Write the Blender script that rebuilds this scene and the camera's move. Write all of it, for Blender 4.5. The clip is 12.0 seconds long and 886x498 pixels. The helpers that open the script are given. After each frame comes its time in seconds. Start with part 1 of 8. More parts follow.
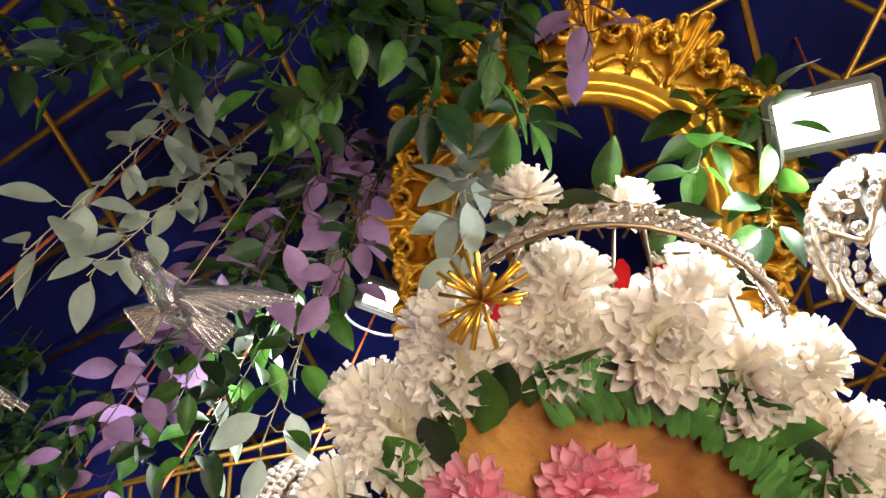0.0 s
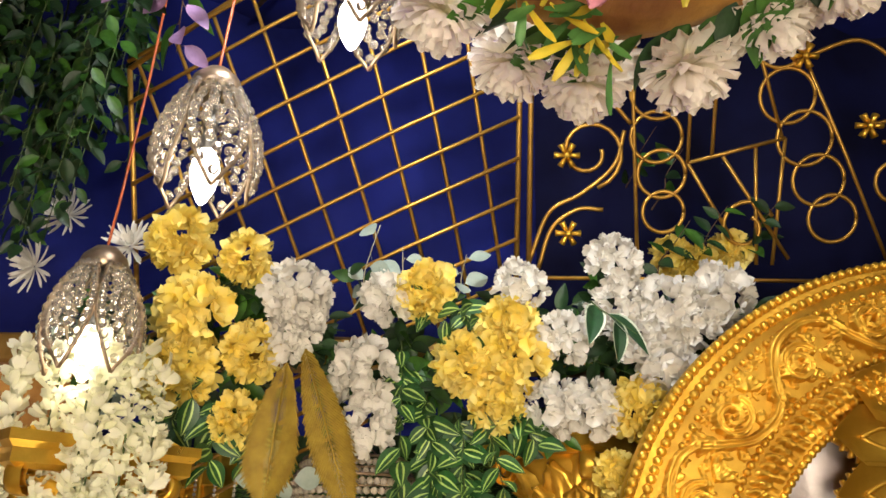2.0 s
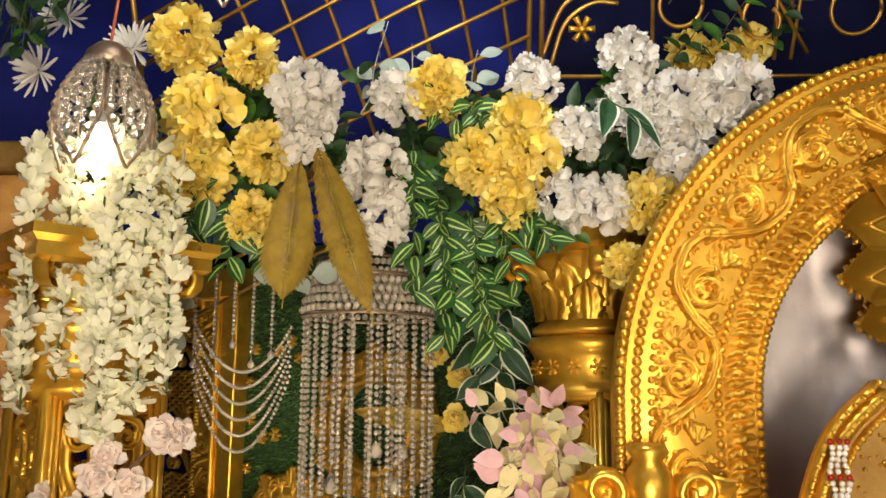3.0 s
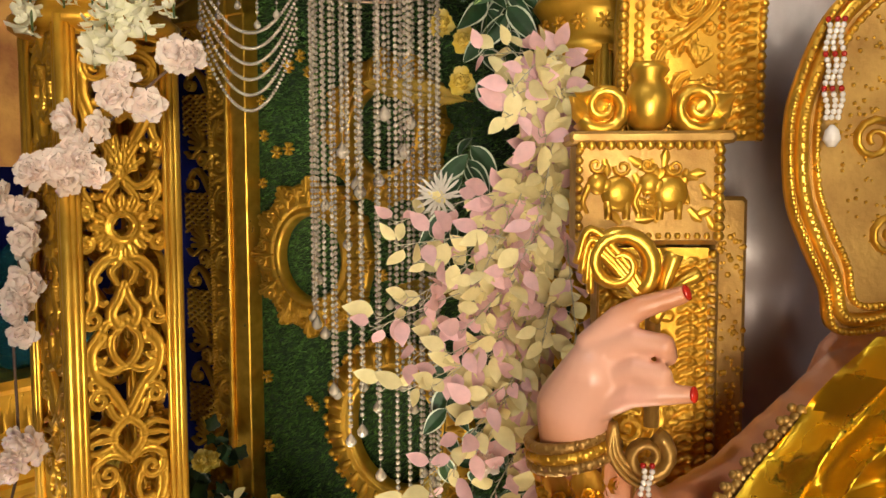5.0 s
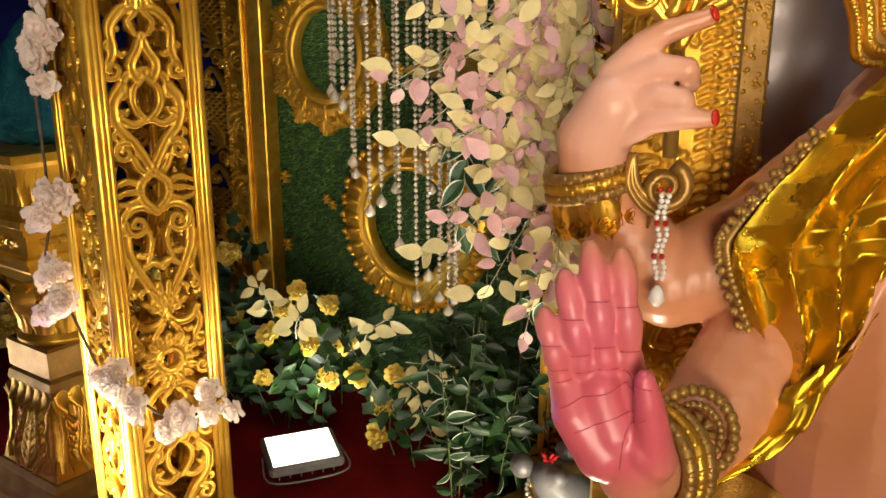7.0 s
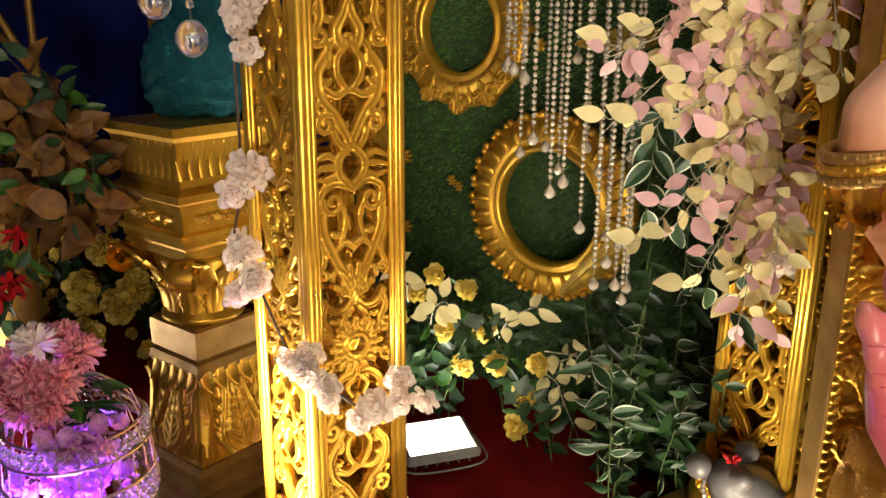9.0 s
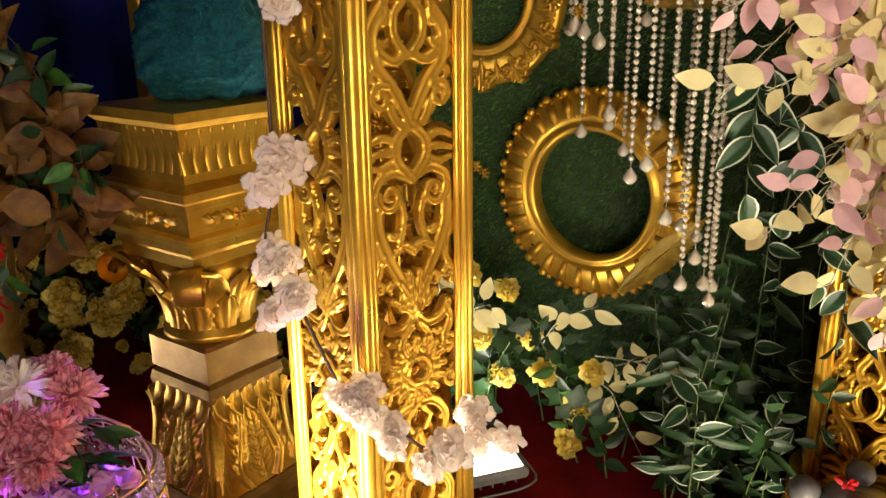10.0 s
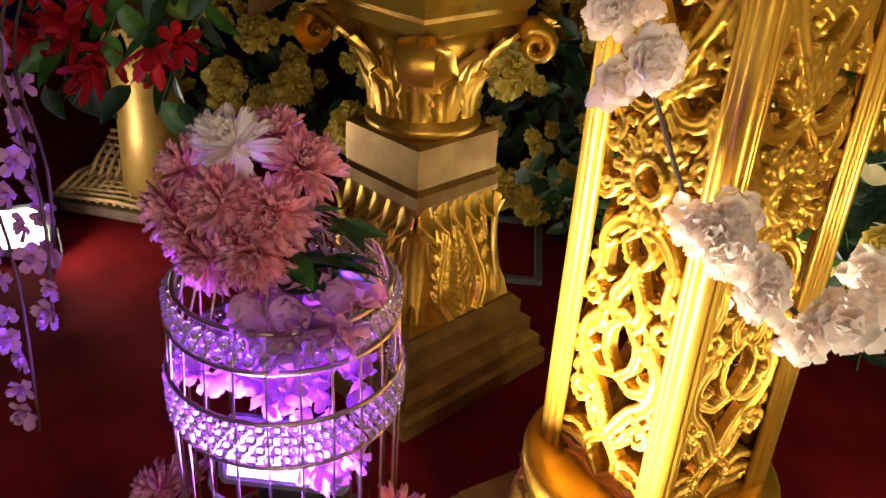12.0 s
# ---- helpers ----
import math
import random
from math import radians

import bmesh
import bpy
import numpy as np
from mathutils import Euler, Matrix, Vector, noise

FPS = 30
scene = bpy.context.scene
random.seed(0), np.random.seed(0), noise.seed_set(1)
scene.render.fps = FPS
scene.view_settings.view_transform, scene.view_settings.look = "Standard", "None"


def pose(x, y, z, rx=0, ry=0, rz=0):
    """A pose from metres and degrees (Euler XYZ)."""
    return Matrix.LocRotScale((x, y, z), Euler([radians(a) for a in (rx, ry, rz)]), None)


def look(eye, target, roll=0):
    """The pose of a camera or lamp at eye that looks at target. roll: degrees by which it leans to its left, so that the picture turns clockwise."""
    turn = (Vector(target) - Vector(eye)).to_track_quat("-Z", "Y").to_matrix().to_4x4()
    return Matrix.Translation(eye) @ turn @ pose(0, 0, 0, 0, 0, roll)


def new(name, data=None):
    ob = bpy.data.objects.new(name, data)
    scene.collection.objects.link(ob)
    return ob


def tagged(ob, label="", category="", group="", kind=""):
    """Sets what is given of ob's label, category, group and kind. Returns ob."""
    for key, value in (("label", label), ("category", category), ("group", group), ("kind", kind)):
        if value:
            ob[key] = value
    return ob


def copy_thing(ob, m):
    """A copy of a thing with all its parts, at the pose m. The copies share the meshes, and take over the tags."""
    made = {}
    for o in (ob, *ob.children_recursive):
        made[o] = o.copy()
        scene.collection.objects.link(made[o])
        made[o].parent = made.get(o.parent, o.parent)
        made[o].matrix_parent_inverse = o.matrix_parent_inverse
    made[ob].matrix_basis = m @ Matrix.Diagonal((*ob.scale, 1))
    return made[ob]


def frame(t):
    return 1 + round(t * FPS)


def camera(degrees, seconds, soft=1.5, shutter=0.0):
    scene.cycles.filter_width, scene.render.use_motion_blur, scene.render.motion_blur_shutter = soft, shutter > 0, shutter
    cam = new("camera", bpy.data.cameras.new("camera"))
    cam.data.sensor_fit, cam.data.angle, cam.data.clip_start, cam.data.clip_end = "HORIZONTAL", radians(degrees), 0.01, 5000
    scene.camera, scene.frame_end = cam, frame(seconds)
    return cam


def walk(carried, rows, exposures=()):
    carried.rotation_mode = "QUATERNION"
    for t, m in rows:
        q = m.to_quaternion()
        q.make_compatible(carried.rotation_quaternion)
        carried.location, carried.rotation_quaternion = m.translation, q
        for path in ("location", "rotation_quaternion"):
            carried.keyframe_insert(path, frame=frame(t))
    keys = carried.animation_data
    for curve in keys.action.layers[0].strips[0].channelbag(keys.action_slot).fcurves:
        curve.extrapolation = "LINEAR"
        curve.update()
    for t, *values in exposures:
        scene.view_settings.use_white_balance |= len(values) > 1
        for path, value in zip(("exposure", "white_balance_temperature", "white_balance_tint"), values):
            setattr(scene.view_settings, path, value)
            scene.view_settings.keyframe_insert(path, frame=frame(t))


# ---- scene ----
from mathutils.bvhtree import BVHTree

cam = camera(56.3, 12.0)
PATH = [
    (0, (-0.04, 0.333, 2.708), (-0.049, 1.53, 4.31), 16.8),
    (0.5, (-0.045, 0.305, 2.711), (-0.091, 1.689, 4.155), 6.8),
    (1, (-0.033, 0.298, 2.681), (-0.064, 1.878, 3.906), 3.7),
    (1.5, (0.003, 0.361, 2.631), (-0.025, 2.139, 3.546), 2.4),
    (2, (0.04, 0.429, 2.535), (-0.009, 2.295, 3.252), 1.2),
    (2.5, (0.053, 0.456, 2.489), (-0.001, 2.383, 3.02), 1.0),
    (3, (0.025, 0.457, 2.438), (-0.036, 2.429, 2.769), 0.5),
    (3.5, (0.035, 0.461, 2.362), (-0.046, 2.452, 2.538), 0.7),
    (3.7, (0.04, 0.459, 2.339), (-0.046, 2.454, 2.455), 0.5),
    (5.3, (0.045, 0.429, 1.948), (-0.044, 2.418, 1.755), -0.2),
    (5.5, (0.044, 0.424, 1.922), (-0.044, 2.409, 1.702), -0.1),
    (6, (0.037, 0.407, 1.869), (-0.052, 2.378, 1.545), -0.3),
    (6.5, (0.039, 0.386, 1.811), (-0.063, 2.332, 1.362), -0.2),
    (6.7, (0.039, 0.382, 1.792), (-0.065, 2.317, 1.296), -0.1),
    (8.3, (-0.22, 0.457, 1.752), (-0.424, 2.371, 1.209), 0.1),
    (8.5, (-0.277, 0.47, 1.748), (-0.486, 2.383, 1.205), 0.1),
    (9, (-0.421, 0.497, 1.728), (-0.634, 2.407, 1.174), 0.4),
    (9.5, (-0.527, 0.626, 1.688), (-0.738, 2.536, 1.133), 0.3),
    (10, (-0.684, 0.884, 1.643), (-0.845, 2.79, 1.061), -0.8),
    (10.5, (-0.762, 1.001, 1.621), (-0.897, 2.864, 0.907), -1.1),
    (11, (-0.887, 1.092, 1.585), (-1.155, 2.926, 0.832), 0.1),
    (11.5, (-1.032, 1.211, 1.521), (-1.383, 2.955, 0.607), 2.7),
    (12, (-1.136, 1.318, 1.335), (-1.516, 3.048, 0.406), 3.7),
]
walk(cam, [(t, look(eye, target, roll)) for t, eye, target, roll in PATH], ((0.0, 0.0), (3.0, -0.04), (6.5, -0.08), (9.5, 0.0), (11.0, -0.12), (12.0, -0.30)))

# ---- light ----
FLOOR = -0.15
world = bpy.data.worlds.new("world")
scene.world = world
world.use_nodes = True
world.node_tree.nodes["Background"].inputs[0].default_value = (1.0, 0.86, 0.7, 1)
world.node_tree.nodes["Background"].inputs[1].default_value = 0.02


def area(name, eye, target, size, power, color=(1, 0.9, 0.78), size_y=None, spread=180):
    d = bpy.data.lights.new(name, "AREA")
    d.energy, d.color, d.size, d.shape = power, color, size, "RECTANGLE"
    d.size_y, d.spread = size_y or size, radians(spread)
    ob = new(name, d)
    ob.matrix_world = look(eye, target)
    return ob


def bulb_light(name, at, power, color=(1, 0.85, 0.66), radius=0.03):
    d = bpy.data.lights.new(name, "POINT")
    d.energy, d.color, d.shadow_soft_size = power, color, radius
    ob = new(name, d)
    ob.location = at
    return ob


WARM = (1, 0.86, 0.68)
area("hall_light", (0.20, -3.0, 2.25), (-0.60, 4.2, 2.55), 1.2, 12.5, (1, 0.84, 0.66), None, 42)
area("hall_light", (0.2, -2.2, 1.0), (0.2, 1.3, 3.4), 1.5, 150, (1, 0.85, 0.66))
area("hall_light", (2.4, -1.6, 3.6), (0.4, 2.6, 1.8), 1.2, 26, (1, 0.86, 0.68))
area("floor_flood_light", (-0.79, 3.70, 0.06), (-0.72, 4.50, 1.95), 0.26, 6.5, (1, 0.93, 0.8), 0.18)
area("ceiling_flood_light", (0.52, 0.86, 4.07), (0.3, 1.6, 2.4), 0.18, 19, (0.96, 0.97, 1.0), 0.10)
area("ceiling_flood_light", (-0.15, 1.68, 4.18), (-0.5, 4.3, 2.2), 0.12, 24, (0.98, 0.98, 1.0), 0.08)
area("pillar_flood_light", (-1.26, 2.22, 0.06), (-1.10, 2.54, 0.50), 0.18, 13, (1, 0.90, 0.72), 0.14, 56)
area("cage_flood_light", (-1.63, 2.31, 0.33), (-1.56, 1.8, 0.95), 0.17, 62, (0.24, 0.07, 1.0), 0.07)
area("far_flood_light", (-3.10, 3.42, 0.02), (-2.0, 4.4, 0.9), 0.20, 7, (1, 0.92, 0.78), 0.13)
area("side_flood_light", (0.20, 2.35, -0.05), (0.36, 3.05, 0.9), 0.20, 22, (1, 0.88, 0.64), 0.14)


# ---- materials ----
def mat(name, c1, c2, rough=0.5, metal=0.0, scale=12.0, bump=0.15, bscale=120.0, rand=0.0, island=False, spec=0.5, transmit=0.0, sheen=0.0, thin=0.0):
    m = bpy.data.materials.new(name)
    m.use_nodes = True
    nt = m.node_tree
    n, l = nt.nodes, nt.links
    b = n["Principled BSDF"]
    tc = n.new("ShaderNodeTexCoord")
    no = n.new("ShaderNodeTexNoise")
    no.inputs["Scale"].default_value, no.inputs["Detail"].default_value = scale, 5
    l.new(tc.outputs["Object"], no.inputs["Vector"])
    ramp = n.new("ShaderNodeMapRange")
    ramp.inputs["From Min"].default_value, ramp.inputs["From Max"].default_value = 0.32, 0.68
    l.new(no.outputs["Fac"], ramp.inputs["Value"])
    mix = n.new("ShaderNodeMix")
    mix.data_type = "RGBA"
    mix.inputs["A"].default_value, mix.inputs["B"].default_value = (*c1, 1), (*c2, 1)
    l.new(ramp.outputs["Result"], mix.inputs["Factor"])
    out = mix.outputs["Result"]
    if rand:
        src = n.new("ShaderNodeNewGeometry").outputs["Random Per Island"] if island else n.new("ShaderNodeObjectInfo").outputs["Random"]
        hsv = n.new("ShaderNodeHueSaturation")
        r = n.new("ShaderNodeMapRange")
        r.inputs["To Min"].default_value, r.inputs["To Max"].default_value = 1 - rand, 1 + rand
        l.new(src, r.inputs["Value"])
        l.new(r.outputs["Result"], hsv.inputs["Value"])
        l.new(out, hsv.inputs["Color"])
        out = hsv.outputs["Color"]
    l.new(out, b.inputs["Base Color"])
    b.inputs["Metallic"].default_value = metal
    b.inputs["Specular IOR Level"].default_value = spec
    rr = n.new("ShaderNodeMapRange")
    rr.inputs["To Min"].default_value, rr.inputs["To Max"].default_value = max(0.03, rough - 0.1), min(1, rough + 0.12)
    l.new(no.outputs["Fac"], rr.inputs["Value"])
    l.new(rr.outputs["Result"], b.inputs["Roughness"])
    if transmit:
        b.inputs["Transmission Weight"].default_value = transmit
    if sheen:
        b.inputs["Sheen Weight"].default_value = sheen
    if bump:
        n2 = n.new("ShaderNodeTexNoise")
        n2.inputs["Scale"].default_value, n2.inputs["Detail"].default_value = bscale, 4
        l.new(tc.outputs["Object"], n2.inputs["Vector"])
        bp = n.new("ShaderNodeBump")
        bp.inputs["Strength"].default_value, bp.inputs["Distance"].default_value = bump, 0.01
        l.new(n2.outputs["Fac"], bp.inputs["Height"])
        l.new(bp.outputs["Normal"], b.inputs["Normal"])
    if thin:
        tr, ms = n.new("ShaderNodeBsdfTranslucent"), n.new("ShaderNodeMixShader")
        l.new(out, tr.inputs["Color"])
        ms.inputs["Fac"].default_value = thin
        l.new(b.outputs[0], ms.inputs[1])
        l.new(tr.outputs[0], ms.inputs[2])
        l.new(ms.outputs[0], n["Material Output"].inputs["Surface"])
    return m


def core_tint(m, inner, outer, radius, power=1.0):
    """Recolours m from inner at the object's origin to outer at radius."""
    nt = m.node_tree
    n, l = nt.nodes, nt.links
    b = n["Principled BSDF"]
    link = b.inputs["Base Color"].links[0]
    tc = n.new("ShaderNodeTexCoord")
    ln = n.new("ShaderNodeVectorMath")
    ln.operation = "LENGTH"
    l.new(tc.outputs["Object"], ln.inputs[0])
    r = n.new("ShaderNodeMapRange")
    r.interpolation_type = "SMOOTHSTEP"
    r.inputs["From Max"].default_value = radius
    l.new(ln.outputs["Value"], r.inputs["Value"])
    mixc = n.new("ShaderNodeMix")
    mixc.data_type = "RGBA"
    mixc.inputs["A"].default_value, mixc.inputs["B"].default_value = (*inner, 1), (*outer, 1)
    l.new(r.outputs["Result"], mixc.inputs["Factor"])
    mul = n.new("ShaderNodeMix")
    mul.data_type, mul.blend_type = "RGBA", "MULTIPLY"
    mul.inputs["Factor"].default_value = power
    l.new(link.from_socket, mul.inputs["A"])
    l.new(mixc.outputs["Result"], mul.inputs["B"])
    l.new(mul.outputs["Result"], b.inputs["Base Color"])
    return m


def glow(name, color, strength):
    m = bpy.data.materials.new(name)
    m.use_nodes = True
    b = m.node_tree.nodes["Principled BSDF"]
    b.inputs["Base Color"].default_value = (*color, 1)
    b.inputs["Emission Color"].default_value = (*color, 1)
    b.inputs["Emission Strength"].default_value = strength
    return m


GOLD = mat("gold_paint", (0.74, 0.44, 0.05), (0.48, 0.25, 0.02), 0.35, 0.72, 9, 0.12, 90, 0.10)
GOLD_BRIGHT = mat("bright_gold", (0.86, 0.54, 0.07), (0.64, 0.35, 0.035), 0.31, 0.78, 14, 0.08, 120, 0.08)
GOLD_DULL = mat("old_gold_paint", (0.46, 0.28, 0.07), (0.30, 0.16, 0.035), 0.42, 0.6, 12, 0.15, 70, 0.08)
WIRE = mat("gold_wire", (0.62, 0.36, 0.07), (0.42, 0.22, 0.04), 0.4, 0.75, 20, 0.1, 200)
ROSE_WIRE = mat("silver_wire", (0.50, 0.38, 0.26), (0.32, 0.23, 0.15), 0.35, 0.85, 20, 0.1, 200)
CRYSTAL = mat("crystal", (0.90, 0.85, 0.78), (0.80, 0.75, 0.68), 0.05, 0.0, 40, 0, 1, 0.06, True, 0.9, 0.86)
BEAD = mat("crystal_bead", (0.97, 0.90, 0.76), (0.88, 0.80, 0.66), 0.07, 0.0, 40, 0, 1, 0.12, True, 1.0, 0.66)
CLEAR = mat("clear_plastic", (0.97, 0.96, 0.95), (0.92, 0.91, 0.90), 0.06, 0.0, 40, 0, 1, 0.05, True, 1.0, 0.94)
PEARL = mat("pearl", (0.85, 0.80, 0.72), (0.75, 0.70, 0.62), 0.2, 0.0, 40, 0, 1, 0.06, True, 0.7)
BLUE = mat("blue_velvet_cloth", (0.013, 0.020, 0.19), (0.005, 0.007, 0.06), 0.8, 0, 2.2, 0.35, 3.0, 0, False, 0.15)
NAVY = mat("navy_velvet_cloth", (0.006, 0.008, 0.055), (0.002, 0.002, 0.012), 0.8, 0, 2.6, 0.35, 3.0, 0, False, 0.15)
SILVER = mat("silver_satin", (0.60, 0.55, 0.53), (0.46, 0.42, 0.41), 0.34, 0.3, 3.0, 0.5, 7.0)
CARPET = mat("red_carpet", (0.24, 0.008, 0.010), (0.14, 0.004, 0.006), 0.9, 0, 5, 0.5, 260, 0, False, 0.1)
DARK = mat("dark_cloth", (0.02, 0.018, 0.02), (0.01, 0.01, 0.012), 0.9, 0, 3, 0.3, 20)
WOODY = mat("brown_board", (0.52, 0.27, 0.055), (0.20, 0.06, 0.012), 0.7, 0, 7, 0.6, 35)
GRASSM = mat("artificial_grass", (0.16, 0.35, 0.06), (0.025, 0.075, 0.014), 0.55, 0, 42, 0, 1, 0.45, True)
BACKG = mat("grass_backing", (0.02, 0.05, 0.012), (0.012, 0.03, 0.008), 0.8, 0, 20, 0.5, 100)
STEM = mat("green_stem", (0.07, 0.12, 0.025), (0.05, 0.07, 0.02), 0.6, 0, 30, 0.2, 100)
STEM_PALE = mat("pale_stem", (0.55, 0.52, 0.38), (0.4, 0.38, 0.26), 0.6, 0, 30, 0.2, 100)
STEM_BROWN = mat("brown_stem", (0.10, 0.055, 0.03), (0.06, 0.03, 0.018), 0.7, 0, 30, 0.3, 100)
CABLE = mat("orange_cable", (0.45, 0.10, 0.02), (0.25, 0.05, 0.015), 0.5, 0, 30, 0.1, 100)
LEAF_GREEN = mat("green_leaf", (0.07, 0.19, 0.025), (0.025, 0.085, 0.012), 0.4, 0, 25, 0.15, 140, 0.45, thin=0.25)
LEAF_DARK = mat("dark_green_leaf", (0.020, 0.060, 0.016), (0.009, 0.027, 0.009), 0.45, 0, 25, 0.15, 140, 0.35)
LEAF_PALE = mat("pale_silver_leaf", (0.42, 0.50, 0.43), (0.30, 0.38, 0.33), 0.6, 0, 25, 0.12, 140, 0.15, thin=0.25)
LEAF_CREAM = mat("cream_leaf", (0.86, 0.77, 0.40), (0.76, 0.68, 0.34), 0.6, 0, 25, 0.12, 140, 0.15, thin=0.25)
LEAF_PINK = mat("pink_leaf", (0.84, 0.54, 0.54), (0.72, 0.46, 0.47), 0.6, 0, 25, 0.12, 140, 0.15, thin=0.25)
LEAF_PURPLE = mat("purple_leaf", (0.36, 0.22, 0.44), (0.24, 0.14, 0.30), 0.6, 0, 25, 0.12, 140, 0.2, thin=0.25)
LEAF_BROWN = mat("autumn_leaf", (0.27, 0.135, 0.018), (0.12, 0.045, 0.010), 0.6, 0, 18, 0.3, 120, 0.35, thin=0.25)
LEAF_GOLD = mat("gold_leaf", (0.34, 0.235, 0.025), (0.22, 0.14, 0.013), 0.36, 0.35, 30, 0.3, 180, 0.1)
LEAF_STRIPED = [mat("striped_leaf_green", (0.022, 0.095, 0.018), (0.012, 0.055, 0.012), 0.42, 0, 60, 0.1, 180, 0.2), mat("striped_leaf_stripe", (0.42, 0.58, 0.16), (0.32, 0.46, 0.11), 0.45, 0, 60, 0.1, 180, 0.15)]
LEAF_EDGED = [mat("edged_leaf_green", (0.02, 0.07, 0.024), (0.012, 0.04, 0.015), 0.45, 0, 40, 0.1, 180, 0.2), mat("edged_leaf_margin", (0.60, 0.66, 0.52), (0.48, 0.54, 0.42), 0.5, 0, 40, 0.1, 180, 0.15)]
WHITE_MUM = core_tint(mat("cream_petal", (0.97, 0.95, 0.88), (0.96, 0.90, 0.84), 0.65, 0, 30, 0.12, 150, 0.05, True, thin=0.48), (0.97, 0.96, 0.68), (1, 0.99, 0.97), 0.045)
PINK_MUM = core_tint(mat("pink_petal", (0.96, 0.56, 0.66), (0.95, 0.44, 0.57), 0.65, 0, 30, 0.12, 150, 0.10, True, thin=0.48), (0.9, 0.6, 0.6), (1, 1, 1), 0.06)
DUSTY_MUM = mat("dusty_pink_petal", (0.92, 0.50, 0.56), (0.80, 0.30, 0.38), 0.65, 0, 30, 0.12, 150, 0.2, True, thin=0.38)
WHITE_HYD = mat("white_petal", (0.88, 0.86, 0.80), (0.80, 0.77, 0.70), 0.65, 0, 30, 0.12, 150, 0.06, True, thin=0.38)
YELLOW_HYD = mat("yellow_petal", (0.90, 0.70, 0.10), (0.92, 0.80, 0.30), 0.65, 0, 22, 0.12, 150, 0.10, True, thin=0.38)
BLUSH = mat("blush_petal", (0.97, 0.85, 0.78), (0.96, 0.92, 0.85), 0.65, 0, 30, 0.12, 150, 0.05, True, thin=0.5)
CREAM_WIST = mat("wisteria_petal", (0.92, 0.91, 0.76), (0.88, 0.88, 0.64), 0.65, 0, 22, 0.12, 150, 0.08, True, thin=0.38)
LILAC = mat("lilac_petal", (0.72, 0.36, 0.66), (0.62, 0.28, 0.58), 0.65, 0, 22, 0.12, 150, 0.12, True, thin=0.38)
RED_PETAL = mat("red_petal", (0.62, 0.015, 0.02), (0.42, 0.008, 0.012), 0.55, 0, 22, 0.12, 150, 0.25, True, thin=0.38)
YELLOW_TIP = mat("yellow_tip", (0.75, 0.55, 0.03), (0.5, 0.45, 0.04), 0.5, 0, 25, 0.1, 140, 0.2, True)
GREEN_SPRIG = mat("green_sprig", (0.10, 0.27, 0.06), (0.05, 0.16, 0.03), 0.5, 0, 25, 0.1, 140, 0.3, True)
BULB = glow("lit_bulb", (1, 0.93, 0.82), 14)
LED = glow("led_panel", (1, 0.98, 0.93), 9)
LED_WARM = glow("warm_led_panel", (1, 0.9, 0.72), 7)
LED_PURPLE = glow("violet_led_panel", (0.62, 0.42, 1.0), 9)
LAMP_BODY = mat("grey_lamp_body", (0.22, 0.22, 0.21), (0.15, 0.15, 0.145), 0.5, 0.2, 20, 0.1, 100)


# ---- mesh kit ----
class MB:
    """Gathers vertices and faces of one mesh."""

    def __init__(self):
        self.v, self.f, self.m = [], [], []

    def add(self, vs, fs, M=None, mi=0):
        k = len(self.v)
        if M is not None:
            vs = [M @ Vector(p) for p in vs]
        self.v.extend(tuple(p) for p in vs)
        self.f.extend(tuple(i + k for i in f) for f in fs)
        self.m.extend([mi] * len(fs))
        return self

    def mesh(self, name, mats, smooth=True):
        me = bpy.data.meshes.new(name)
        me.from_pydata(self.v, [], self.f)
        for q in mats if isinstance(mats, (list, tuple)) else [mats]:
            me.materials.append(q)
        me.polygons.foreach_set("material_index", self.m)
        me.polygons.foreach_set("use_smooth", [smooth] * len(self.f))
        me.update()
        return me


def part(name, mb, material, parent, label="", M=None, smooth=True):
    me = mb if isinstance(mb, bpy.types.Mesh) else mb.mesh(name, material, smooth)
    ob = new(name, me)
    ob.parent = parent
    if M is not None:
        ob.matrix_basis = M
    return tagged(ob, label)


def thing(name, label, category, group="", M=None, kind=""):
    ob = new(name)
    if M is not None:
        ob.matrix_basis = M
    return tagged(ob, label, category, group, kind)


def solid(name, mb, material, label, category, kind="", group="", M=None, smooth=True):
    ob = new(name, mb.mesh(name, material, smooth))
    if M is not None:
        ob.matrix_basis = M
    return tagged(ob, label, category, group, kind)


def grid(fn, nu, nv):
    vs = [fn(i / nu, j / nv) for i in range(nu + 1) for j in range(nv + 1)]
    fs = [(i * (nv + 1) + j, (i + 1) * (nv + 1) + j, (i + 1) * (nv + 1) + j + 1, i * (nv + 1) + j + 1) for i in range(nu) for j in range(nv)]
    return vs, fs


